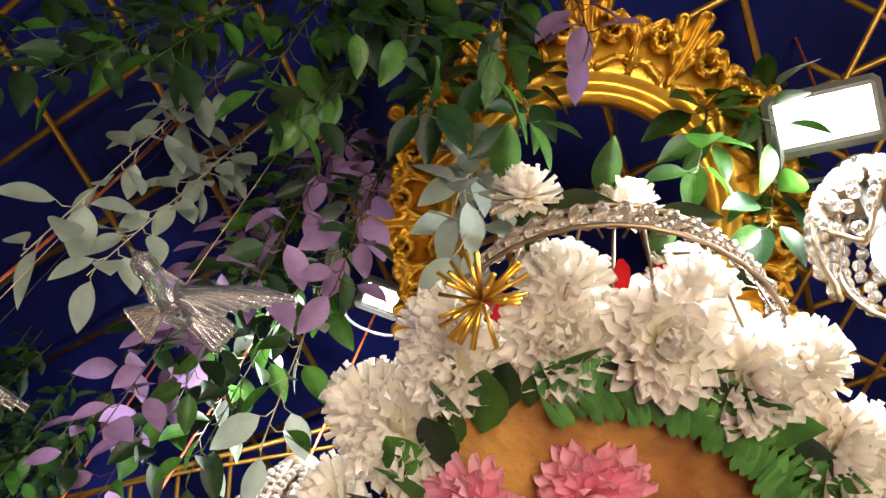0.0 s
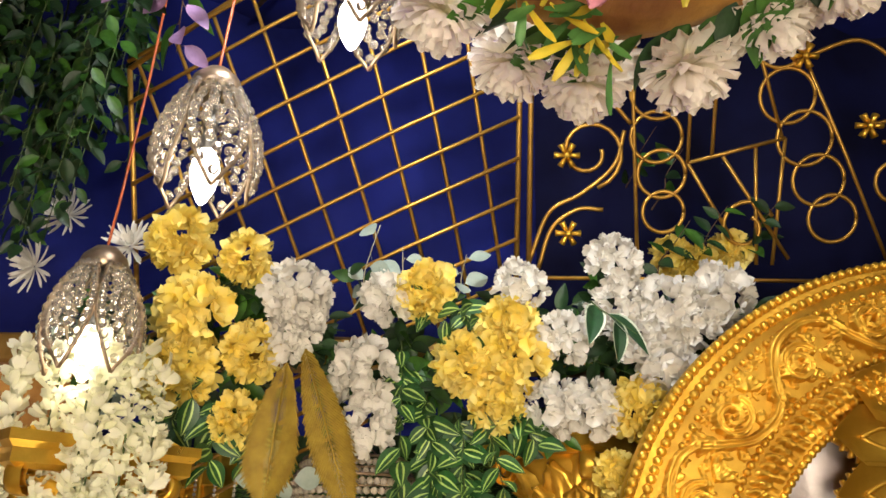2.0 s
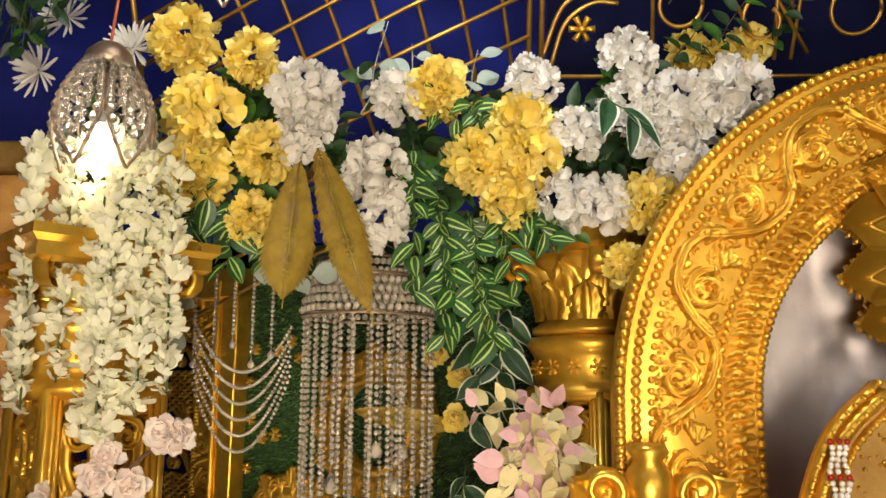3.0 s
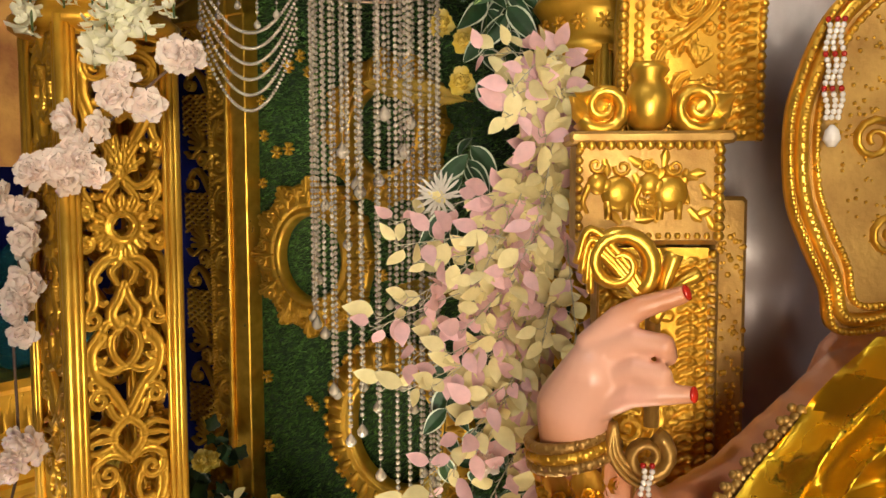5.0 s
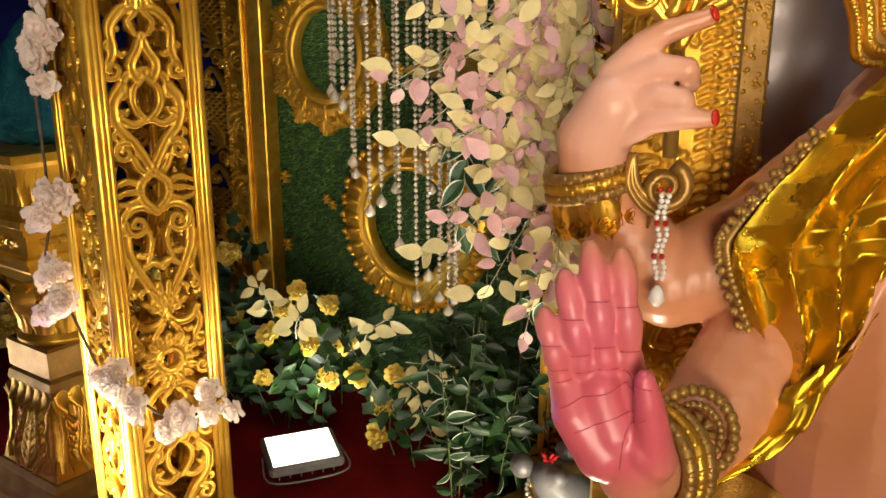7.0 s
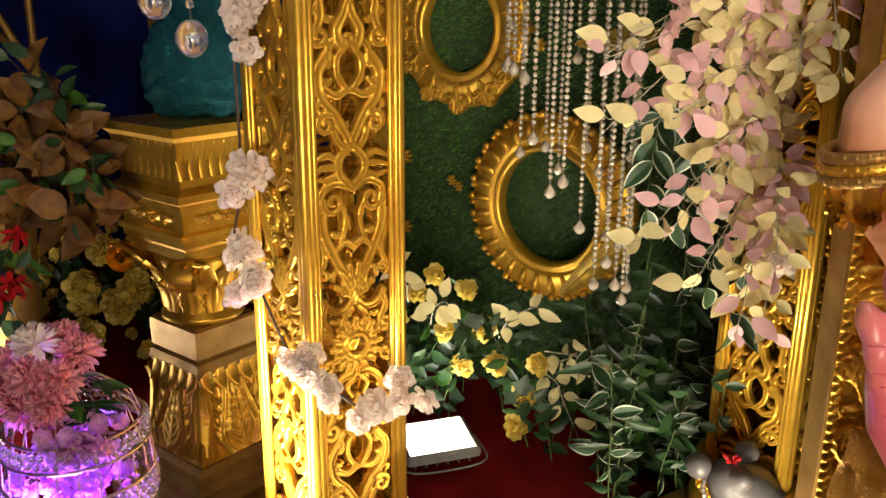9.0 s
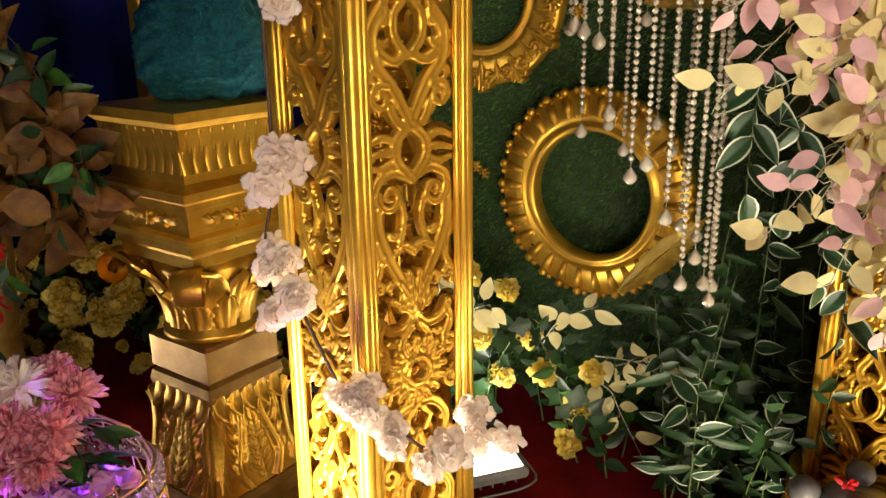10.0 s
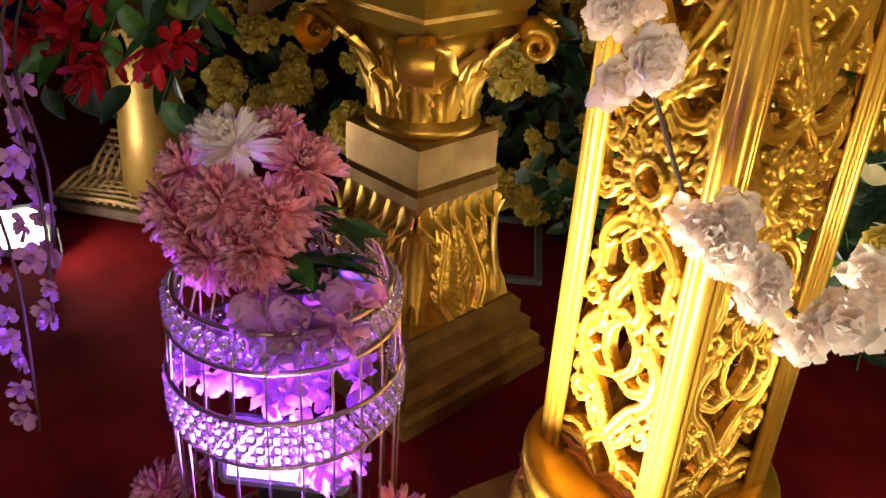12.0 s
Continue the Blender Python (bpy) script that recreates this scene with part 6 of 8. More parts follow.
for (x, z), (dx, dz), n in (((-0.30, 3.25), (0.09, 0.24), 7), ((-0.14, 3.28), (0.0, 0.14), 5), ((0.02, 3.30), (0.03, 0.10), 5), ((-0.62, 2.85), (0.22, -0.12), 10), ((-0.88, 2.75), (0.14, -0.18), 9), ((-1.12, 3.2), (-0.06, -0.16), 8), ((-0.98, 3.0), (-0.06, -0.06), 6)):
    spray("eucalyptus_sprig", "sprig of pale round silvery leaves", (x, 2.84, z), (x + dx, 2.72, z + dz), ("round",), n, border, 0.0, 1.05, STEM_PALE, 0.0028, 1.2, "pale sprigs of the border", 0.03)
spray("edged_leaf_sprig", "single long green leaf edged white", (0.40, 2.66, 3.24), (0.50, 2.56, 3.12), ("edged",), 3, border, 0, 1.3, STEM, 0.003, 0.4)
for (x, z), k in (((0.78, 3.50), 10), ((0.94, 3.52), 10), ((0.66, 3.45), 8), ((0.58, 3.78), 4), ((0.66, 3.70), 4)):
    spray("rose_leaf_sprig", "sprig of green rose leaves before dark cloth", (x, 2.95, z - 0.05), (x + 0.08, 2.80, z + 0.10), ("ficus", "dark", "dark"), k, border, 0.02, 1.0, STEM_BROWN, 0.003, 1.1, "rose leaf sprigs")


# gold cycas leaves
def cycas(label, base, tip, W, n=46):
    base, tip = Vector(base), Vector(tip)
    X_ = (tip - base).normalized()
    Z_ = (Vector((0, -1, 0)) + X_ * X_.y).normalized()
    Y_ = Z_.cross(X_)
    th = thing("gold_leaf", label, "leaf", "gold feather leaves", at(*base) @ Matrix((X_, Y_, Z_)).transposed().to_4x4())
    L = (tip - base).length
    mb = MB()
    tube(mb, [(0, 0, 0), (L / 2, 0, 0.012), (L, 0, 0)], 0.005, 5, None, 0.002)
    part("midrib", mb, LEAF_GOLD, th)
    mb = MB()
    for i in range(n):
        t = (i + 0.5) / n
        w = W / 2 * math.sin(math.pi * (0.10 + 0.88 * t ** 0.85)) ** 1.1 * (1 + 0.06 * math.sin(i * 2.4))
        for sx in (1, -1):
            vs, fs = petal(w * 1.25, L / n * 0.72, 0.10, 0.5)
            mb.add(vs, fs, at(L * t * 0.93, 0, 0.008) @ rot("Z", sx * 34))
    part("leaflet_blade", mb, LEAF_GOLD, th)


cycas("broad gold painted feather leaf hung from flowers", (-0.44, 2.66, 3.05), (-0.465, 2.62, 2.64), 0.21)
cycas("gold painted feather leaf beside crystal fringe", (-0.40, 2.70, 3.10), (-0.225, 2.66, 2.60), 0.17)
cycas("gold painted leaf leaning at foot of grass wall", (-0.30, 3.72, 0.62), (-0.02, 3.60, 0.95), 0.15)
cycas("gold painted leaf behind crystal strands", (-0.36, 3.3, 2.36), (0.02, 3.35, 2.30), 0.12)
cycas("gold painted leaf behind crystal strands", (-0.30, 3.45, 1.62), (0.05, 3.4, 1.66), 0.12)

# ---- crystal fringe chandelier ----
ch = thing("crystal_chandelier", "round chandelier with long strands of clear crystals", "chandelier", "", at(-0.31, 3.25, 0))
mb = MB()
for zz, rr in ((2.86, 0.17), (2.80, 0.20), (2.67, 0.225)):
    tube(mb, [(rr * math.cos(t * math.pi / 20), rr * math.sin(t * math.pi / 20), zz) for t in range(41)], 0.005, 5)
tube(mb, [(0, 0, 2.86), (0, 0, 3.3)], 0.004, 5)
for t in range(6):
    tube(mb, [(0, 0, 2.95), (0.17 * math.cos(t), 0.17 * math.sin(t), 2.86)], 0.003, 4)
part("hoop", mb, ROSE_WIRE, ch)
mb = MB()
for zz in (2.69, 2.72, 2.75, 2.78, 2.81, 2.84):
    rr = 0.225 - max(0, zz - 2.70) * 0.36
    for t in range(52):
        a = 2 * math.pi * (t + 0.5 * (round(zz * 100) % 2)) / 52
        ball(mb, (rr * math.cos(a), rr * math.sin(a), zz), 0.0125, 6, 4)
part("crystal_band", mb, BEAD, ch, "band of clear crystals")["kind"] = "stuff"


def strand(th, x, y, z0, z1, r=0.0105, gap=0.0245, drop=0.026, name="crystal_strand"):
    mb = MB()
    n = int((z0 - z1) / gap)
    for i in range(n):
        ball(mb, (x, y, z0 - gap * i), r, 6, 4, 1.0)
    tube(mb, [(x, y, z0), (x, y, z1)], 0.0012, 3)
    lathe(mb, [(0.001, z1), (drop * 0.45, z1 - drop * 0.5), (drop * 0.85, z1 - drop * 1.1), (drop * 0.8, z1 - drop * 1.6), (drop * 0.4, z1 - drop * 2.0), (0.001, z1 - drop * 2.1)], 8, at(x, y, 0))
    ob = part(name, mb, BEAD, th)
    return ob


rc = random.Random(8)
for i in range(26):
    a = 2 * math.pi * (i + 0.3 * rc.random()) / 26
    x, y = 0.215 * math.cos(a), 0.215 * math.sin(a)
    f = (x + 0.215) / 0.43
    if y < 0.03:
        z1 = 1.46 - 0.72 * f + rc.uniform(-0.10, 0.12) if f > 0.25 else 1.55 + rc.uniform(-0.2, 0.15)
    else:
        z1 = 1.5 + rc.uniform(-0.25, 0.5) - 0.5 * f
    strand(ch, x, y, 2.67, z1, 0.0082, 0.0205, 0.022)
for i in range(9):
    a = 2 * math.pi * i / 9 + 0.2
    strand(ch, 0.12 * math.cos(a), 0.12 * math.sin(a), 2.68, 2.05 + rc.uniform(-0.05, 0.25), 0.009, 0.024, 0.026)
swag = thing("bead_swag", "looped strings of small clear beads across panel", "beads")
for k in range(6):
    mb = MB()
    a, b = Vector((-0.80, 2.95, 2.62 - 0.035 * k)), Vector((-0.53, 3.05, 2.62 - 0.03 * k))
    n = 46
    for i in range(n + 1):
        t = i / n
        p = a.lerp(b, t) + Vector((0, 0, -(0.14 + 0.015 * k) * 4 * t * (1 - t)))
        ball(mb, p, 0.006, 5, 4)
    part("bead_string", mb, BEAD, swag)["kind"] = "stuff"
for k in range(5):
    strand(swag, -0.82 + 0.06 * k, 3.0, 2.78, 2.52 + 0.03 * (k % 3), 0.006, 0.014, 0.014, "bead_drop")

# ---- wisteria over the left pillar ----
for i, (x, z0, z1) in enumerate(((-1.045, 2.96, 2.37), (-0.965, 2.98, 2.44), (-0.905, 2.96, 2.30), (-0.835, 2.98, 2.28), (-0.77, 2.96, 2.36), (-0.715, 2.92, 2.42), (-0.87, 3.0, 2.52))):
    y = 2.42 + 0.025 * (i % 3)
    z0 -= 0.03
    th = thing("wisteria", "hanging strand of cream white wisteria blossom", "wisteria", "wisteria strands", at(x, y, z0 + 0.1))
    mb = MB()
    tube(mb, smooth_path([(0, 0.05, 0.05), (0, 0, -0.2), (border.uniform(-.02, .02), 0, z1 - z0 - 0.1)], 5), 0.003, 5)
    part("stem", mb, STEM, th)
    mb = MB()
    L = z0 - z1 + 0.1
    n = int(L / 0.0075)
    vs, fs = petal(0.034, 0.027, 0.42, 0.35)
    for q in range(n):
        t = q / n
        a = q * 137.5
        rr = border.uniform(0.008, 0.034) * (1 - 0.5 * t)
        M = at(0, 0, -L * t) @ rot("Z", a) @ at(rr * 0.5, 0, 0) @ rot("Y", border.uniform(-55, 60)) @ rot("X", border.uniform(-50, 50)) @ Matrix.Scale(border.uniform(0.6, 1.25), 4)
        mb.add(vs, fs, M @ rot("X", 25))
        mb.add(vs, fs, M @ rot("Z", 40) @ rot("X", -30))
        if q % 2:
            mb.add(vs, fs, M @ rot("Z", -40) @ rot("Y", -35))
    part("blossom", mb, CREAM_WIST, th, "cream white florets")["kind"] = "stuff"

# ---- blossom garland round the pillar ----
garland = thing("blossom_garland", "garland of blush white silk blossoms on brown vine", "garland", "", at(0, 0, 0))
GP = [(-0.70, 2.46, 2.31), (-0.78, 2.45, 2.24), (-0.90, 2.44, 2.13), (-0.93, 2.44, 2.05), (-1.0, 2.45, 2.06), (-1.12, 2.5, 1.97), (-1.135, 2.5, 1.84), (-1.14, 2.5, 1.75), (-1.16, 2.5, 1.66), (-1.17, 2.52, 1.31), (-1.19, 2.5, 1.14), (-1.12, 2.46, 1.04), (-1.02, 2.42, 0.85), (-0.94, 2.40, 0.81), (-0.83, 2.43, 0.72), (-0.73, 2.50, 0.76)]
mb = MB()
tube(mb, smooth_path(GP, 5), 0.004, 5)
part("vine", mb, STEM_BROWN, garland)
for i, p in enumerate(GP):
    for k in range(3):
        q = Vector(p) + Vector((border.uniform(-.05, .05), border.uniform(-.04, .0), border.uniform(-.04, .04)))
        head("blossom", BLOSSOM[(i + k) % 3], garland, q, (border.uniform(-0.6, 0.6), -1, border.uniform(-0.2, 0.6)), border, border.uniform(0.72, 0.98), "blush white silk blossom")


# ---- the seated statue ----
def capsule(mb, pts, radii, seg=14):
    """A rounded limb through points with a radius at each."""
    P = [Vector(p) for p in pts]
    fine, rad = [], []
    for i in range(len(P) - 1):
        for k in range(5):
            t = k / 5
            fine.append(P[i].lerp(P[i + 1], t))
            rad.append(radii[i] + (radii[i + 1] - radii[i]) * t)
    fine.append(P[-1])
    rad.append(radii[-1])
    for p, r in zip(fine, rad):
        ball(mb, p, r, seg, 9)


body = MB()
capsule(body, [(1.10, 2.28, 0.45), (1.08, 2.20, 0.85), (1.05, 2.26, 1.20), (1.05, 2.32, 1.50)], [0.44, 0.43, 0.34, 0.26], 24)
capsule(body, [(0.92, 2.26, 1.50), (0.62, 2.20, 1.30), (0.43, 2.20, 1.22)], [0.17, 0.135, 0.105], 18)
capsule(body, [(0.43, 2.20, 1.22), (0.31, 2.21, 1.36), (0.245, 2.20, 1.46)], [0.10, 0.085, 0.070], 18)
capsule(body, [(0.245, 2.20, 1.46), (0.245, 2.17, 1.54), (0.275, 2.13, 1.62)], [0.072, 0.082, 0.066], 18)
capsule(body, [(0.275, 2.14, 1.68), (0.325, 2.11, 1.738), (0.365, 2.09, 1.765), (0.44, 2.07, 1.793)], [0.034, 0.029, 0.025, 0.019])
capsule(body, [(0.285, 2.12, 1.665), (0.355, 2.08, 1.70), (0.405, 2.06, 1.695), (0.42, 2.09, 1.668)], [0.032, 0.026, 0.0235, 0.021])
capsule(body, [(0.285, 2.12, 1.61), (0.355, 2.07, 1.645), (0.40, 2.05, 1.637), (0.412, 2.08, 1.612)], [0.032, 0.025, 0.0225, 0.020])
capsule(body, [(0.285, 2.12, 1.555), (0.345, 2.07, 1.592), (0.395, 2.05, 1.60), (0.452, 2.04, 1.602)], [0.032, 0.025, 0.023, 0.018])
capsule(body, [(0.90, 2.22, 1.35), (0.64, 2.12, 1.12), (0.50, 2.02, 0.97)], [0.18, 0.135, 0.115], 18)
capsule(body, [(0.50, 2.02, 0.97), (0.40, 1.92, 0.93), (0.31, 1.83, 0.95)], [0.105, 0.085, 0.072], 18)
capsule(body, [(0.31, 1.82, 0.97), (0.265, 1.82, 1.04), (0.24, 1.83, 1.10)], [0.066, 0.064, 0.052], 18)
capsule(body, [(0.245, 1.81, 1.00), (0.190, 1.82, 1.07), (0.172, 1.835, 1.13)], [0.056, 0.044, 0.032], 16)
capsule(body, [(0.315, 1.80, 1.02), (0.302, 1.83, 1.10), (0.292, 1.835, 1.15)], [0.056, 0.046, 0.032], 16)
capsule(body, [(0.235, 1.825, 1.04), (0.236, 1.832, 1.12)], [0.060, 0.047], 16)
FINGER = [0.98, 1.06, 0.80, 1.03, 1.05, 0.79, 1.0, 0.98, 0.62]
FINGERS = (((0.166, 1.135), (0.128, 1.262), 0.0240), ((0.204, 1.150), (0.164, 1.335), 0.0258), ((0.246, 1.155), (0.207, 1.388), 0.0268), ((0.291, 1.150), (0.264, 1.376), 0.0262))
for (bx, bz), (fx, fz), fr0 in FINGERS:
    n = len(FINGER)
    capsule(body, [(bx + (fx - bx) * i / (n - 1), 1.835 + 0.012 * (i / (n - 1)) ** 2 - 0.018 * math.sin(math.pi * i / (n - 1)), bz + (fz - bz) * i / (n - 1)) for i in range(n)], [fr0 * q for q in FINGER])
capsule(body, [(0.335, 1.79, 1.00), (0.322, 1.765, 1.09), (0.312, 1.758, 1.13), (0.302, 1.752, 1.175)], [0.046, 0.031, 0.028, 0.019])
capsule(body, [(1.05, 2.2, 0.30), (0.75, 2.20, 0.40), (0.50, 2.35, 0.42), (0.55, 2.5, 0.30)], [0.30, 0.25, 0.20, 0.17], 18)

SKIN = mat("painted_skin", (0.68, 0.32, 0.165), (0.61, 0.255, 0.12), 0.34, 0, 4, 0.04, 30)
nt = SKIN.node_tree
geo = nt.nodes.new("ShaderNodeTexCoord")
last = nt.nodes["Principled BSDF"].inputs["Base Color"].links[0].from_socket
for centre, radius, colour, amount in (((0.235, 1.70, 1.10), 0.24, (0.66, 0.09, 0.15), 0.85), ((0.20, 1.74, 1.29), 0.18, (0.66, 0.12, 0.19), 0.8), ((0.34, 2.02, 1.55), 0.08, (0.60, 0.18, 0.16), 0.5), ((0.30, 2.10, 1.62), 0.20, (0.80, 0.48, 0.37), 0.6)):
    ds = nt.nodes.new("ShaderNodeVectorMath")
    ds.operation = "DISTANCE"
    ds.inputs[1].default_value = centre
    nt.links.new(geo.outputs["Object"], ds.inputs[0])
    mr = nt.nodes.new("ShaderNodeMapRange")
    mr.interpolation_type = "SMOOTHSTEP"
    mr.inputs["From Min"].default_value, mr.inputs["From Max"].default_value = radius * 0.45, radius
    mr.inputs["To Min"].default_value, mr.inputs["To Max"].default_value = amount, 0
    nt.links.new(ds.outputs["Value"], mr.inputs["Value"])
    mx = nt.nodes.new("ShaderNodeMix")
    mx.data_type = "RGBA"
    nt.links.new(mr.outputs["Result"], mx.inputs["Factor"])
    nt.links.new(last, mx.inputs["A"])
    mx.inputs["B"].default_value = (*colour, 1)
    last = mx.outputs["Result"]
nt.links.new(last, nt.nodes["Principled BSDF"].inputs["Base Color"])
NAIL = mat("red_nail", (0.62, 0.03, 0.01), (0.5, 0.02, 0.01), 0.2, 0, 20, 0, 1)

raw = new("statue_form", body.mesh("statue_form", SKIN))
rm = raw.modifiers.new("remesh", "REMESH")
rm.mode, rm.voxel_size, rm.use_smooth_shade = "VOXEL", 0.0062, True
sm = raw.modifiers.new("smooth", "SMOOTH")
sm.iterations, sm.factor = 2, 0.5
dc = raw.modifiers.new("decimate", "DECIMATE")
dc.ratio = 0.4
bpy.context.view_layer.update()
shape = bpy.data.meshes.new_from_object(raw.evaluated_get(bpy.context.evaluated_depsgraph_get()))
bpy.data.objects.remove(raw)
shape.materials.clear()
shape.materials.append(SKIN)
shape.materials.append(NAIL)
CREASE = mat("palm_crease", (0.50, 0.055, 0.10), (0.44, 0.04, 0.08), 0.45, 0, 20, 0, 1)
shape.materials.append(CREASE)
bmj = bmesh.new()
bmj.from_mesh(shape)
skin_tree = BVHTree.FromBMesh(bmj)
creases = MB()
lines = [[(0.160, 1.095), (0.20, 1.118), (0.25, 1.132), (0.285, 1.150)], [(0.185, 1.055), (0.24, 1.082), (0.30, 1.105)], [(0.305, 1.105), (0.275, 1.06), (0.268, 0.99)], [(0.152, 1.140), (0.180, 1.148)], [(0.188, 1.160), (0.222, 1.166)], [(0.228, 1.168), (0.265, 1.170)], [(0.272, 1.168), (0.310, 1.162)]]
for (bx, bz), (fx, fz), fr0 in FINGERS:
    for t in (0.25, 0.625):
        cx, cz = bx + (fx - bx) * t, bz + (fz - bz) * t
        lines.append([(cx - fr0 * 0.68, cz - 0.003), (cx, cz), (cx + fr0 * 0.68, cz - 0.001)])
for ln in lines:
    pts = []
    for p in smooth_path([(a, 0, b) for a, b in ln], 5):
        hit = skin_tree.ray_cast(Vector((p.x, 1.5, p.z)), Vector((0, 1, 0)))[0]
        if hit and hit.y < 1.86:
            pts.append(hit)
    if len(pts) > 2:
        tube(creases, pts, 0.0011, 5)
nails = MB()
for p, d in (((0.448, 2.058, 1.800), (0.85, -0.6, 0.45)), ((0.458, 2.028, 1.605), (0.8, -0.7, 0.1)), ((0.320, 1.748, 1.150), (0.85, -0.5, 0.25))):
    ball(nails, (0, 0, 0), 0.015, 10, 6, 0.45, aim(p, d) @ Matrix.Diagonal((0.85, 1.15, 1, 1)))
tmp = nails.mesh("nails", NAIL)
for f in bmj.faces:
    f.material_index = 0
k0 = len(bmj.faces)
bmj.from_mesh(tmp)
for f in list(bmj.faces)[k0:]:
    f.material_index = 1
k0 = len(bmj.faces)
bmj.from_mesh(creases.mesh("creases", CREASE))
for f in list(bmj.faces)[k0:]:
    f.material_index = 2
for f in bmj.faces:
    f.smooth = True
bmj.to_mesh(shape)
bmj.free()
statue = new("statue", shape)
tagged(statue, "large painted seated statue raising one palm before arch", "statue")

CLOTH = mat("gold_lame_cloth", (0.84, 0.54, 0.03), (0.70, 0.42, 0.02), 0.27, 0.88, 7, 0.14, 420)
CLOTH_DARK = mat("ochre_cloth", (0.45, 0.24, 0.03), (0.30, 0.15, 0.02), 0.4, 0.6, 16, 0.4, 200)


def drape_surface(left, right, bulge, folds, seed, y0, nu=46, nv=30, depth=0.02):
    L, R_ = smooth_path([Vector((a, 0, b)) for a, b in left], 8), smooth_path([Vector((a, 0, b)) for a, b in right], 8)

    def fn(a, b):
        p = L[int(a * (len(L) - 1))].lerp(R_[int(a * (len(R_) - 1))], b)
        f = depth * (2 * abs(math.sin(b * folds * math.pi + 1.1 * math.sin(a * 4 + seed) + 0.5 * noise.noise(Vector((a * 3, b * 3, seed))))) ** 0.6 - 1.2) + depth * 0.9 * noise.noise(Vector((p.x * 9, p.z * 7, seed)))
        return (p.x, y0 - bulge * math.sin(math.pi * min(1, b * 0.8 + 0.1)) + f - 0.02 * noise.noise(Vector((b * 5, a * 9, seed + 3))), p.z)
    return grid(fn, nu, nv)


shawl = thing("shawl", "shiny gold cloth draped across the statue chest", "cloth")
mb = MB()
vs, fs = drape_surface([(0.80, 1.72), (0.67, 1.57), (0.53, 1.39), (0.515, 1.31), (0.58, 1.12), (0.60, 1.0)], [(1.08, 1.74), (1.02, 1.62), (0.92, 1.48), (0.84, 1.34), (0.78, 1.22), (0.66, 1.01)], 0.12, 4, 1.0, 2.06, 90, 70, 0.026)
mb.add(vs, fs)
cl = part("drape", mb, CLOTH, shawl)
mb = MB()
vs, fs = drape_surface([(0.62, 1.08), (0.58, 0.98), (0.46, 0.89), (0.30, 0.82)], [(0.78, 1.24), (0.68, 1.02), (0.50, 0.86), (0.30, 0.74)], 0.05, 2, 4.0, 1.96, 30, 14, 0.014)
mb.add(vs, fs)
part("tail", mb, CLOTH, shawl)
mb = MB()
edge = smooth_path([(0.67, 2.05, 1.57), (0.53, 2.05, 1.39), (0.512, 2.04, 1.31), (0.58, 2.02, 1.12), (0.60, 2.0, 1.0)], 14)
for i, p in enumerate(edge):
    ball(mb, p, 0.013, 6, 4)
    ball(mb, Vector(p) + Vector((-0.018, 0.0, 0.006 * (-1) ** i)), 0.010, 6, 4)
part("beaded_hem", mb, GOLD_DULL, shawl, "gold beaded lace hem")
mb = MB()
vs, fs = drape_surface([(0.34, 0.80), (0.30, 0.60), (0.33, 0.30), (0.36, -0.1)], [(1.2, 0.72), (1.2, 0.5), (1.2, 0.3), (1.2, -0.1)], 0.34, 7, 7.0, 2.42, 30, 50, 0.022)
mb.add(vs, fs)
solid("dhoti_cloth", mb, CLOTH_DARK, "ochre gold cloth wrapped over the statue legs", "cloth")

# jewellery on the statue
def bangle(label, p, axis, R, tube_r, cuff):
    th = thing("bangle", label, "bangle", "statue bangles", aim(p, axis))
    for k, (rr, z) in enumerate(((R, 0), (R * 0.96, tube_r * 1.7), (R * 1.02, -tube_r * 1.7))):
        mb = MB()
        tube(mb, [(rr * math.cos(t * math.pi / 20), rr * math.sin(t * math.pi / 20), z) for t in range(41)], tube_r, 7)
        for t in range(52):
            ball(mb, (rr * 1.05 * math.cos(t * math.pi / 26), rr * 1.05 * math.sin(t * math.pi / 26), z + tube_r * 0.25 * (-1) ** t), tube_r * 0.72, 6, 4)
        part("hoop", mb, GOLD_DULL if k else GOLD, th)
    if cuff:
        mb = MB()
        for i in range(9):
            a = 40 * i
            acanthus(mb, R * 0.7, cuff, 0.01, rot("Z", a) @ at(R * 0.98, 0, -tube_r * 2) @ rot("Z", 90) @ rot("X", -90), 4, 8, 8)
            ribbon(mb, spiral(0, cuff * 0.6, 0.022, 0, 1.3, 1, 10), 0.011, 0.012, rot("Z", a) @ at(R * 1.0, 0, -tube_r * 2) @ rot("Z", 90) @ rot("X", -90), 0.006)
        part("filigree_cuff", mb, GOLD_BRIGHT, th)


bangle("wide old gold bangle on raised wrist", (0.243, 2.20, 1.455), (-0.25, -0.02, 0.97), 0.092, 0.013, 0.10)
bangle("gold rope bangle round the lower wrist", (0.36, 1.88, 0.945), (-0.75, -0.62, 0.12), 0.105, 0.015, 0.0)
mb = MB()
M = aim((0.435, 1.90, 1.0), (-0.2, -0.9, 0.2))
for t in range(26):
    a = 2 * math.pi * t / 26
    ball(mb, (0.075 * math.cos(a), 0.085 * math.sin(a), 0), 0.014, 7, 5, 1, M)
    ball(mb, (0.05 * math.cos(a), 0.058 * math.sin(a), 0.006), 0.009, 6, 4, 1, M)
rosette(mb, 0, 0, 0.04, 9, 0.015, M)
solid("arm_medallion", mb, GOLD_DULL, "round old gold arm medallion with beaded rim", "jewellery")
